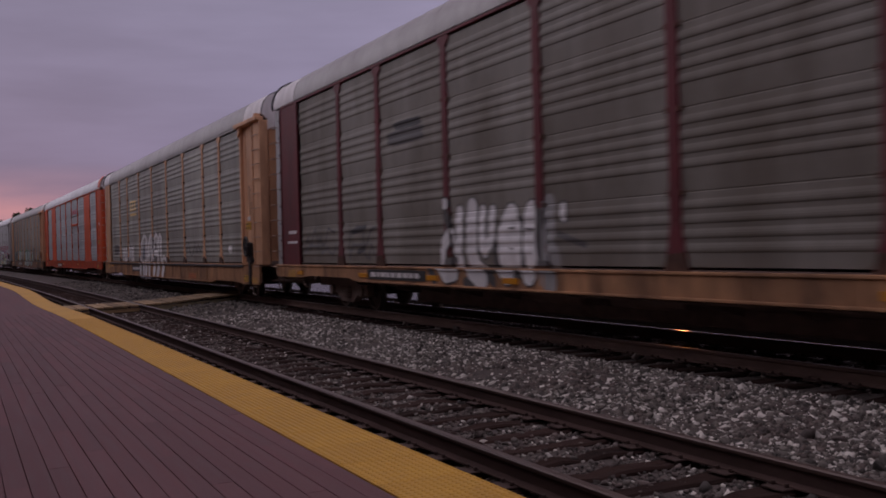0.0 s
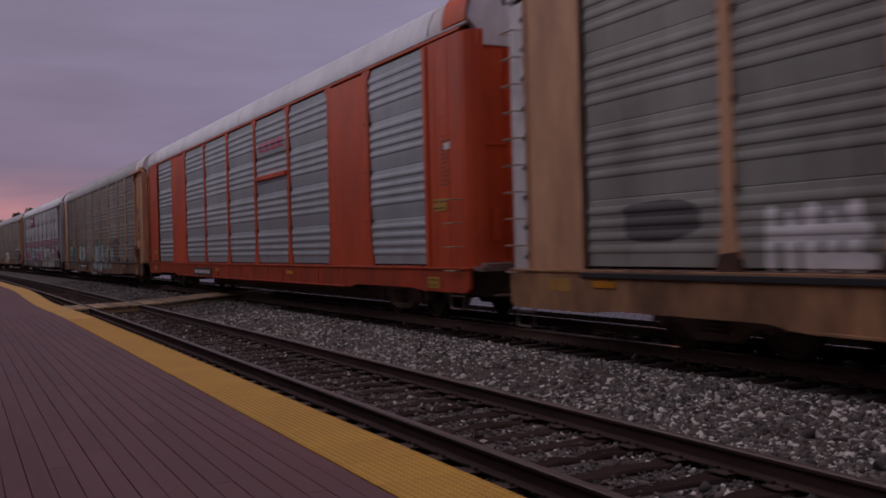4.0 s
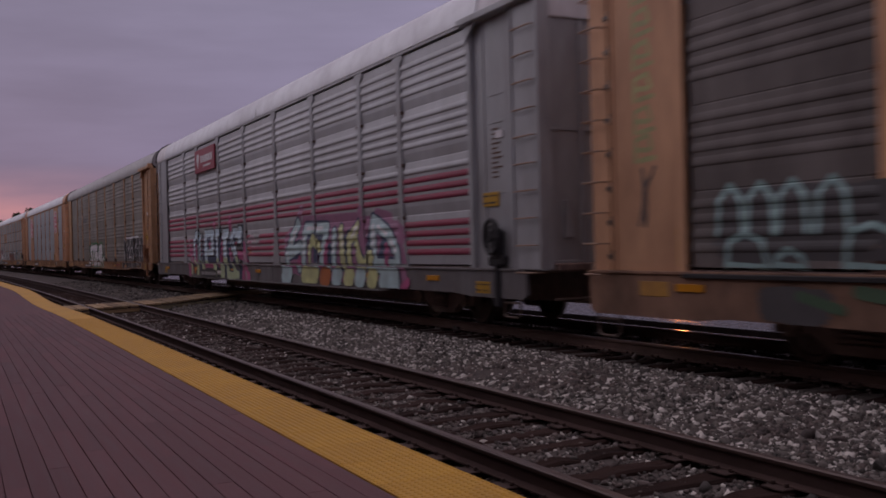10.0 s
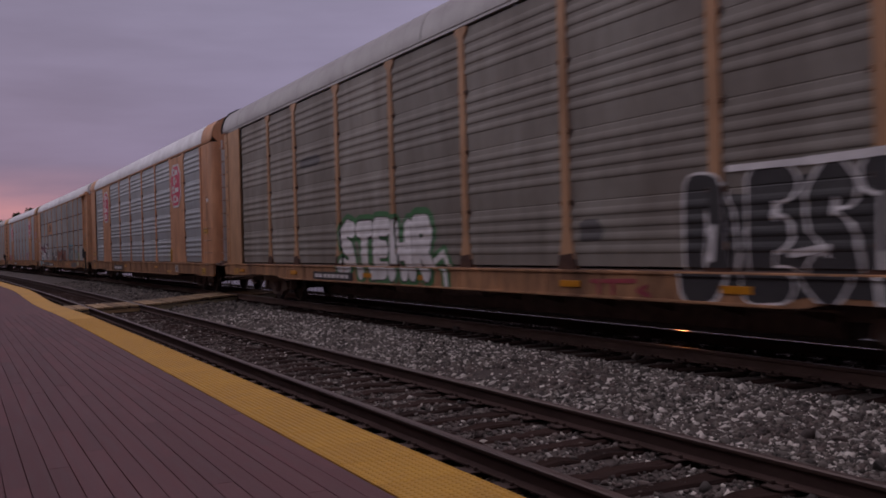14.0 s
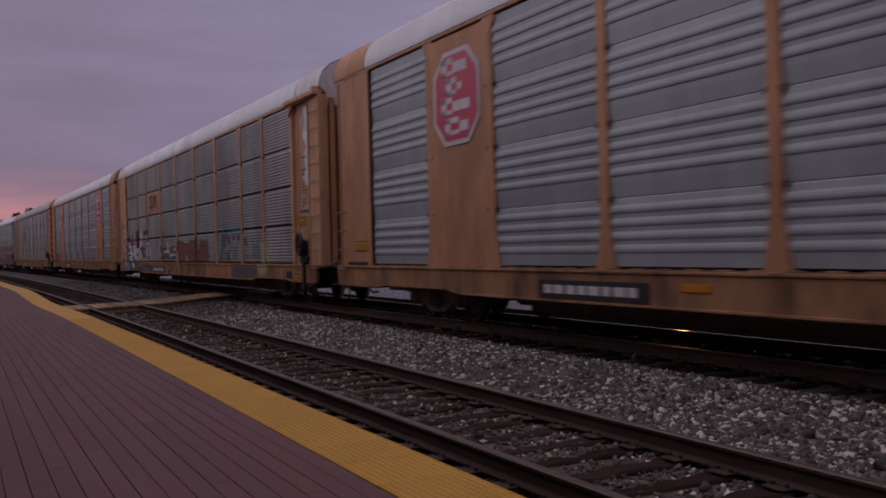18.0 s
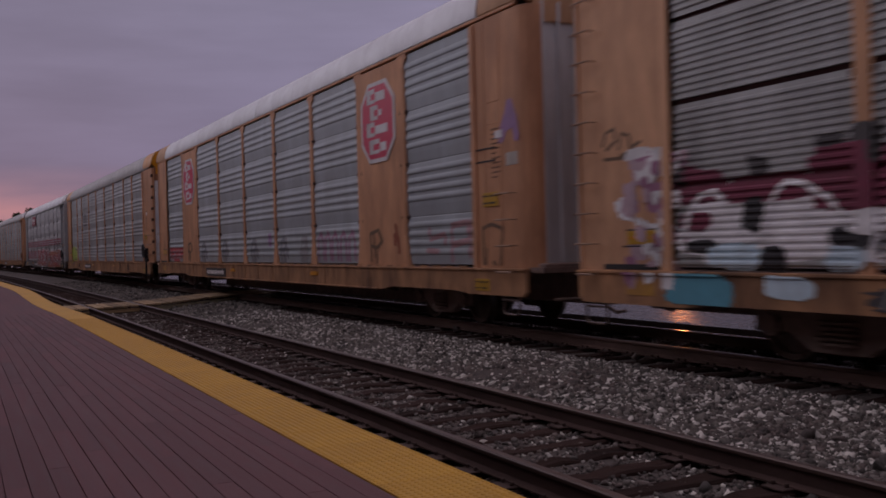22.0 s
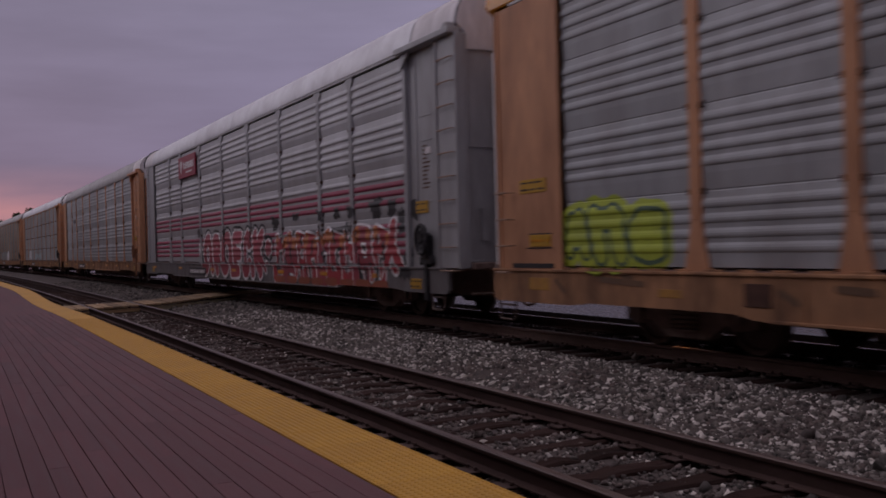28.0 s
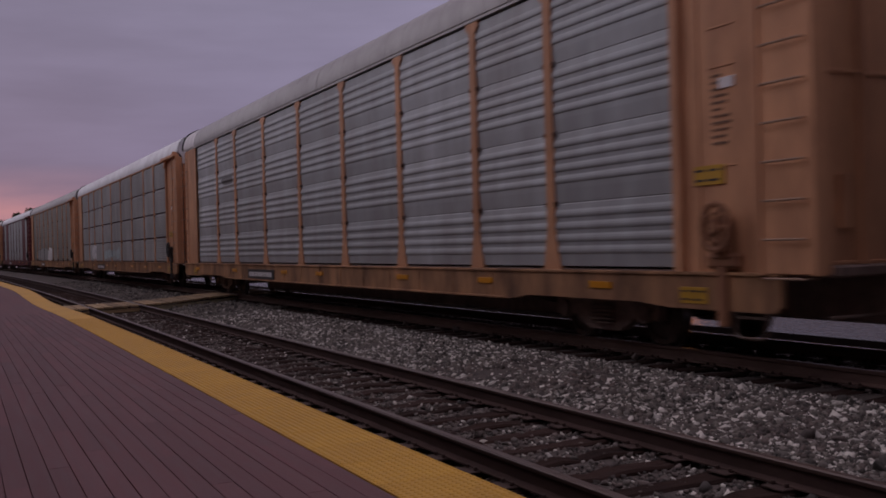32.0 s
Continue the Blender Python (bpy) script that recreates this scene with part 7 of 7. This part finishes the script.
# tan with badges
c = CARS[6] = autorack(6, "tan car carrier with clean silver panels and crimson badges", galv_new, tan_paint, roof_new, solid=(1, 7), cap=tan_paint, front="round", tail=None, door=door_silver, style="seamed")
octagon_logo(c, -8.32, 3.87, 1.62, 1.60)
octagon_logo(c, 8.28, 3.87, 1.62, 1.60)
plate(c, "stencil_panel", 8.09, 8.53, 0.66, 0.92, 1.54, SPRAY["dust"], "pale square plate with a dark middle", 0.010)
plate(c, "stencil_panel", 8.16, 8.46, 0.71, 0.87, 1.55, black_paint, "dark middle of the plate with white bars", 0.006, (0.08, 0.16), white_paint, 2)
plate(c, "placard", 6.60, 7.25, 0.62, 0.71, 1.54, worn_yellow, "worn yellow strip on the sill", 0.006)
yellow_feet(c, (7.25,))

# finely ribbed, many graffiti
# brown door darker than its ribs: the shadows between them are in its colour
c = CARS[7] = autorack(7, "pale tan car carrier with finely ribbed grey panels and graffiti", galv_ribbed, tan_light, roof_new, kind="fine", trim=sill_tan, flare=False, cap=white_paint, style="ribbed", door=brown_door, rib=tan_paint, tail=None, rear_x=13.92, full_ladder=True)
em = part("logo", relief([(-7.12, 3.03), (-4.48, 3.03), (-4.48, 3.92), (-7.12, 3.92)], [(0, 1, 2, 3)], "fine", 0.004, False), tan_light, c, "tan painted panel with a dark emblem", fix=False)
for p_, q_, lo_, hi_ in ((-6.52, -6.40, 3.26, 3.76), (-6.40, -6.06, 3.66, 3.76), (-6.40, -6.06, 3.26, 3.36), (-6.06, -5.94, 3.26, 3.76), (-5.74, -5.62, 3.26, 3.76), (-5.50, -5.20, 3.26, 3.76)):
    r_ = relief([(p_, lo_), (q_, lo_), (q_, hi_), (p_, hi_)], [(0, 1, 2, 3)], "fine", 0.008, False)
    part("emblem_bar", r_, black_paint, em, fix=False)
blob(c, "fine", -12.25, -8.2, 1.0, 2.12, "white", 81, 0.004)
cluster(c, "fine", -12.95, -12.05, 0.75, 2.55, ("white", "blush", "white", "rose"), 93, 18, 0.42)
cluster(c, "fine", -12.2, -7.0, 1.9, 2.45, ("dim", "white", "maroon", "dim"), 94, 12, 0.38)
cluster(c, "fine", -7.6, -6.6, 0.95, 1.9, ("white", "blush", "sky"), 95, 8, 0.36)
for n_, (p_, q_, lo_, hi_, k_) in enumerate(((-12.1, -11.2, 1.75, 2.2, "maroon"), (-11.4, -9.9, 1.72, 2.05, "maroon"), (-10.2, -8.9, 1.55, 2.3, "maroon"), (-9.0, -8.2, 2.0, 2.4, "white"), (-12.0, -11.4, 1.45, 1.7, "maroon"),
                                             (-11.0, -10.6, 1.4, 1.85, "black"), (-9.9, -9.3, 1.2, 1.5, "black"), (-8.7, -8.1, 1.3, 1.75, "black"), (-11.9, -11.3, 1.2, 1.38, "black"), (-8.4, -7.5, 1.18, 1.4, "black"),
                                             (-8.2, -7.4, 2.15, 2.4, "dim"), (-11.6, -10.6, 1.0, 1.35, "sky"), (-9.9, -9.35, 1.0, 1.3, "sky"), (-10.75, -10.35, 0.98, 1.3, "black"), (-7.8, -7.0, 1.05, 1.45, "blush"), (-7.3, -6.7, 1.2, 1.9, "white"))):
    blob(c, "fine", p_, q_, lo_, hi_, k_, 200 + n_, 0.008 + 0.0005 * n_)
scribble(c, "fine", -11.9, -8.6, 1.25, 1.95, "white", 220, 11, 0.07, 0.018)
scribble(c, "fine", -9.2, -6.8, 1.1, 1.75, "black", 221, 9, 0.06, 0.020)
blob(c, "fine", -12.3, -10.9, 0.60, 1.0, "cyan", 84)
blob(c, "fine", -10.7, -9.9, 0.72, 1.0, "sky", 96)
blob(c, "fine", -9.6, -5.6, 0.58, 0.95, "dim", 85)
scribble(c, "fine", -9.2, -6.4, 0.68, 0.88, "grey", 222, 17, 0.035, 0.010)
piece(c, "fine", -4.7, -1.65, 1.06, 1.72, 5, ("smoke", "dim"), "white", 86, shine="white", fat=0.10)
piece(c, "fine", -1.2, 3.2, 1.04, 1.84, 5, ("rust", "rust"), "dim", 87, edge="dim", fat=0.13)
cluster(c, "fine", 4.7, 7.0, 1.06, 1.95, ("ghost", "smoke", "grey", "smoke"), 188, 14, 0.5)
cluster(c, "fine", 4.7, 6.9, 1.1, 2.0, ("cyan", "navy", "teal", "navy", "cyan", "mist"), 189, 18, 0.24)
strokes(c, "fine", "cyan", chain((4.65, 1.95), (5.3, 2.1), (6.2, 2.02), (7.15, 2.06)) + [(4.75, 1.1, 4.85, 1.6)], 0.045, 0.016)
cluster(c, "fine", 7.5, 9.2, 1.1, 1.8, ("ghost", "cyan", "smoke", "teal"), 190, 12, 0.3)
blob(c, "fine", 8.9, 9.9, 0.60, 1.7, "cream", 89)
blob(c, "fine", 6.0, 9.0, 0.56, 0.96, "smoke", 90)
strokes(c, "fine", "dust", [(12.78, 4.45, 13.0, 4.62), (12.98, 4.3, 13.32, 4.1), (12.95, 3.3, 13.25, 3.0)], 0.15, 0.003, label="thin pale sprayed shade", seed=90)
strokes(c, "fine", "white", chain((12.98, 4.74), (13.10, 4.40), (12.95, 4.15), (13.22, 3.88), (13.02, 3.62), (13.18, 3.35), (13.05, 3.06)) + [(13.12, 4.6, 13.28, 4.66), (13.2, 4.2, 13.30, 4.08), (13.1, 3.2, 13.24, 3.4)], 0.125, 0.006, label="fat white sign sprayed down the end panel", seed=91, rough=0.35)
strokes(c, "fine", "dust", [(12.60, 2.40, 12.66, 2.66), (12.74, 2.36, 13.22, 2.40), (13.22, 2.42, 13.26, 2.68), (12.70, 2.6, 12.78, 2.72)], 0.055, 0.004, label="pale washed-out spray paint", seed=92)
for z_ in (2.31, 3.30, 3.60):
    part("slot", Shape().box(12.54 if z_ < 3 else 12.66, 13.34 if z_ < 3 else 13.02, -1.512, -1.494, z_ - 0.014, z_ + 0.014), black_paint, c, "dark slot in the end panel")
plate(c, "placard", 13.80, 13.95, 1.54, 1.68, 1.575, SPRAY["blush"], "small pink and white sticker", 0.006)
plate(c, "placard", 11.45, 11.85, 0.66, 0.84, 1.54, black_paint, "small dark plate with a pale rim", 0.010)
cluster(c, "fine", -12.72, -11.85, 0.95, 2.45, ("blush", "white", "blush", "rose", "white"), 96, 46, 0.17)
strokes(c, "fine", "umber", chain((-13.38, 2.62), (-13.3, 2.78), (-13.14, 2.82), (-13.1, 2.66), (-13.3, 2.56)) + chain((-13.05, 2.55), (-12.98, 2.74), (-12.84, 2.7), (-12.80, 2.54), (-12.62, 2.6)) + [(-13.34, 2.44, -12.66, 2.42), (-13.0, 2.46, -12.7, 2.5)], 0.022, 0.004, label="thin brown tag on the end panel", seed=94)
strokes(c, "fine", "cyan", chain((-11.8, 0.72), (-11.52, 0.60), (-11.2, 0.66)), 0.11, 0.012, label="blue foot of the mural on the sill", seed=97)

# tan with badges, tagged
c = CARS[8] = autorack(8, "tan car carrier with silver panels, crimson badges and small tags", galv_new, tan_paint, roof_new, solid=(1, 7), cap=ochre_paint, front="round", tail=None, rear_x=13.62, door=door_silver, style="seamed")
octagon_logo(c, -8.32, 3.87, 1.62, 1.60)
octagon_logo(c, 8.28, 3.87, 1.62, 1.60)
for x_, w_, k_ in ((-6.42, 0.36, "slate"), (-3.68, 0.34, "slate"), (-0.55, 0.34, "slate"), (2.1, 0.30, "slate"), (3.65, 0.24, "ghost")):
    strokes(c, "std", "ghost", [(x_ - w_, 1.32, x_ + w_, 1.36), (x_ - 0.1, 1.62, x_ + 0.16, 1.60), (x_ - 0.2, 1.12, x_ + 0.1, 1.14)], 0.11, 0.003, label="faint grey shade of a tag", seed=99)
    strokes(c, "std", k_, chain((x_ - w_ * 0.8, 1.14), (x_ - w_ * 0.7, 1.58), (x_ - 0.05, 1.68), (x_ + w_ * 0.6, 1.5), (x_ - 0.02, 1.36), (x_ + 0.06, 1.12)) + [(x_ + w_ * 0.5, 1.48, x_ + w_, 1.18), (x_ - w_, 1.38, x_ - 0.1, 1.38)], 0.048, 0.006, label="faded dark tag", seed=100)
for x_ in (-8.35, 8.06):
    strokes(c, "std", "umber", chain((x_ - 0.26, 1.12), (x_ - 0.30, 1.66), (x_ + 0.10, 1.72), (x_ + 0.28, 1.5), (x_ + 0.02, 1.36), (x_ + 0.02, 1.02)) + [(x_ - 0.2, 1.4, x_ - 0.02, 1.38), (x_ - 0.12, 1.66, x_ - 0.1, 1.2)], 0.040, 0.003, label="faint brown tag on the plate", seed=101)
strokes(c, "std", "umber", chain((12.36, 1.0), (12.34, 1.64), (12.62, 1.70), (12.94, 1.62), (12.9, 1.24), (12.82, 0.96), (12.66, 1.1)) + [(12.45, 1.3, 12.4, 1.02)], 0.032, 0.003, label="faint brown tag on the end panel", seed=102)
blob(c, "std", 0.75, 1.1, 1.45, 1.88, "violet", 110)
strokes(c, "std", "rust", [(9.0, 1.78, 9.06, 1.5), (9.1, 1.55, 9.14, 1.28), (8.92, 1.6, 8.95, 1.45)], 0.05, 0.003, label="orange smear on the plate", seed=103)
# two short words in thin red letters
RED_ = []
for i_, x_ in enumerate((-11.75, -11.38, -11.0, -10.62, -10.2, -9.82)):
    RED_ += chain((x_ - 0.13, 1.18), (x_ - 0.13, 1.50), (x_ + 0.12, 1.54), (x_ + 0.10, 1.36 - 0.05 * (i_ % 2)), (x_ + 0.14, 1.16))
    if i_ % 2:
        RED_ += [(x_ - 0.12, 1.34, x_ + 0.1, 1.34)]
strokes(c, "std", "crimson", RED_ + [(-11.2, 1.12, -10.3, 1.08)], 0.050, 0.006, label="red spray-painted tag in thin strokes", seed=112)
ARCH_ = []
for x_ in (4.8, 5.25, 5.7, 6.2, 6.7):
    ARCH_ += chain((x_ - 0.16, 1.12), (x_ - 0.14, 1.62), (x_ + 0.05, 1.74), (x_ + 0.16, 1.5), (x_ + 0.18, 1.14))
strokes(c, "std", "rose", ARCH_, 0.045, 0.004, label="faded rose tag of thin arches", seed=113)
strokes(c, "std", "faded", chain((10.35, 1.68), (10.4, 1.50), (10.95, 1.58), (10.98, 1.42)) + chain((11.2, 1.12), (11.22, 1.72), (11.75, 1.76), (11.84, 1.46), (11.3, 1.40)) + [(11.86, 1.76, 11.84, 1.2), (10.28, 1.3, 10.7, 1.28)], 0.050, 0.004, label="faded red tag", seed=114)
strokes(c, "std", "violet", chain((12.96, 3.02), (13.12, 3.30), (13.22, 3.52), (13.34, 3.30), (13.40, 3.0)) + [(13.05, 3.18, 13.3, 3.24)], 0.085, 0.004, label="pale violet tag on the end panel", seed=115)
plate(c, "placard", 13.08, 13.42, 2.58, 2.78, 1.50, SPRAY["dust"], "small pale label", 0.004)
for z_ in (2.70, 2.90):
    part("slot", Shape().box(12.16, 12.78, -1.512, -1.494, z_ - 0.012, z_ + 0.012), black_paint, c, "dark slot in the end panel")
# dull silver with lime graffiti
c = CARS[9] = autorack(9, "tan car carrier with dull silver panels and lime graffiti", galv_mid, tan_paint, roof_mid, cap=amber_tape, chord=roof_mid, drop=0.48, front="flush", tail=None, brake=black_paint, door=brown_door, rib=white_paint, style="boards")
plate(c, "jacking_pad", -8.62, -8.24, 0.64, 0.89, 1.54, foot_rust, "black greasy jacking pad on the sill", 0.012)
plate(c, "jacking_pad", 8.24, 8.62, 0.64, 0.89, 1.54, foot_rust, "black greasy jacking pad on the sill", 0.012)
plate(c, "placard", -10.01, -9.62, 0.69, 0.79, 1.54, worn_yellow, "worn yellow patch on the sill", 0.006)
strokes(c, "std", "umber", [(-11.14, 0.88, -10.3, 0.84), (-10.7, 0.93, -10.5, 0.92), (-8.1, 0.8, -7.9, 0.7), (-12.2, 0.85, -12.0, 0.7), (-7.4, 0.86, -7.0, 0.84)], 0.035, 0.003, label="dark grease smears on the sill", seed=119)
blob(c, "std", -12.05, -9.95, 1.0, 1.93, "lime", 120)
ring_bars(c, "std", -12.1, -9.9, 0.98, 1.95, 3, "moss", "lime", 121, cloud="lime", fat=0.15)
emblem_bars(c, -6.5, -5.3, 3.35, 3.85, logo_dark, "faded dark emblem between brackets", 3, logo_dark)
for x_ in (-6.78, -5.05):
    part("emblem_bracket", relief([(x_ - 0.05, 3.15), (x_ + 0.05, 3.15), (x_ + 0.05, 4.02), (x_ - 0.05, 4.02)], [(0, 1, 2, 3)], "std", 0.006, False), logo_dark, c, fix=False)
blob(c, "std", -5.6, -4.9, 1.2, 1.8, "grey", 122)
plate(c, "placard", -13.15, -12.45, 2.12, 2.32, 1.505, yellow_paint, "yellow warning label with dark bars", 0.012, (0.10, 0.2), black_paint, 2, 0.38)

# silver with magenta stripes and red graffiti
c = CARS[10] = autorack(10, "silver car carrier with magenta stripes and red graffiti", silver_paint, silver_trim, roof_new, kind="deep", stripes=MAG, drop=0.51, cap=white_paint, posts=SILVER_POSTS, tail=(13.19, 13.32, 14.02))
railway_sign(c, -7.22, -4.62, 4.05, 4.82)
for n_, (ch_, p_, q_, lo_, hi_) in enumerate((("O", -4.08, -2.78, 0.56, 2.06), ("R", -2.82, -1.62, 0.55, 2.02), ("O", -1.66, -0.36, 0.54, 2.08), ("E", -0.42, 0.86, 0.52, 2.06), ("C", 0.76, 1.80, 0.53, 2.06), ("K", 1.72, 3.0, 0.52, 2.08))):
    fat_glyph(c, "deep", ch_, p_, q_, lo_, hi_, ("red", "white", "black"), 0.195, 0.078, 0.07, n_, 130 + n_, "red painted letter with a white outline")
fat_glyph(c, "deep", "O", 2.86, 3.52, 1.18, 1.70, ("red", "white", "black"), 0.10, 0.05, 0.10, 0, 231, "red painted ring with a white outline")
strokes(c, "deep", "red", [(2.98, 1.0, 3.2, 0.85)], 0.09, 0.012, "white", 0.05)
blob(c, "deep", -4.68, -4.28, 1.3, 1.75, "white", 134)
blob(c, "deep", -5.0, -4.2, 1.85, 2.2, "dim", 135, 0.002)
piece(c, "deep", 3.95, 11.0, 0.54, 1.86, 9, ("crimson", "red", "crimson"), "black", 133, edge="white", cloud="dim", shine="white", fat=0.15, top="orange")
strokes(c, "deep", "crimson", chain((10.75, 0.9), (11.15, 1.45), (11.5, 1.0)) + [(11.2, 1.5, 11.25, 1.8)], 0.13, 0.015, "white", 0.06, "red sign with a white outline")
for n_ in range(8):
    blob(c, "deep", 4.0 + 0.9 * n_, 4.95 + 0.9 * n_, 0.53, 0.74, "rust", 170 + n_, 0.017)
for n_, (p_, q_, lo_, hi_) in enumerate(((10.1, 10.8, 1.95, 2.4), (11.0, 11.4, 1.95, 2.35), (11.4, 12.1, 1.6, 2.2), (11.5, 12.4, 0.7, 1.3), (12.4, 12.8, 1.35, 1.75), (8.9, 9.5, 1.95, 2.3), (3.4, 4.2, 1.9, 2.3), (5.2, 5.8, 2.05, 2.3), (6.9, 7.5, 2.05, 2.3), (12.1, 12.5, 1.9, 2.2), (8.1, 8.5, 2.05, 2.25))):
    blob(c, "deep", p_ - 0.12, q_ + 0.12, lo_ - 0.08, hi_ + 0.08, "black", 140 + n_, 0.005, rough=0.55)

# plain tan cars behind
c = CARS[11] = autorack(11, "tan car carrier with plain silver corrugated panels", galv_mid, tan_paint, roof_mid, cap=white_paint, chord=roof_mid, brake=brown_door)
blob(c, "std", -9.0, -7.4, 3.4, 3.7, "dim", 151)
c = CARS[12] = autorack(12, "tan car carrier with finely ribbed dark panels and a pale roof", galv_ribbed, tan_paint, roof_new, kind="fine", flare=False)
blob(c, "fine", -8.6, -6.4, 1.05, 2.0, "white", 152)
ring_bars(c, "fine", -4.0, 1.0, 1.05, 1.8, 5, "grey", "pale", 153)
c = CARS[13] = autorack(13, "grimy tan car carrier with a pale graffiti patch", galv_dark, tan_paint, roof_mid, kind="low")
blob(c, "low", -9.0, -1.0, 0.9, 2.1, "grey", 154)
blob(c, "low", -2.0, 1.0, 0.9, 2.2, "white", 155)
c = CARS[14] = autorack(14, "dark red car carrier with grey panels and a pale roof", galv_mid, red_post, roof_new, solid=(1, 7))
c = CARS[15] = autorack(15, "weathered grey car carrier with tan posts", galv_old, tan_paint, roof_mid)


# ---- what moves ----
def motions():
    times = [i * 2.0 for i in range(17)]
    for k, car in CARS.items():
        s0 = S0 - (k - 0.5) * PITCH_CAR + SLACK.get(k, 0.0)
        walk(car, [(t, on_track(s0 + travel(t), YC, ZB + 0.004)) for t in times])
    # wheels roll while their car is near
    for w, k, local in WHEELS:
        s0 = S0 - (k - 0.5) * PITCH_CAR
        rows, last = [], None
        for i in range(0, 961):
            t = i / 30.0
            s = s0 + travel(t)
            ends = i in (0, 960)
            if ends or -48.0 < s < 12.0:
                turn = travel(t) / 0.42 if -48.0 < s < 12.0 else 0.0
                rows.append((t, local @ Matrix.Rotation(turn, 4, "Y")))
        walk(w, rows)


motions()
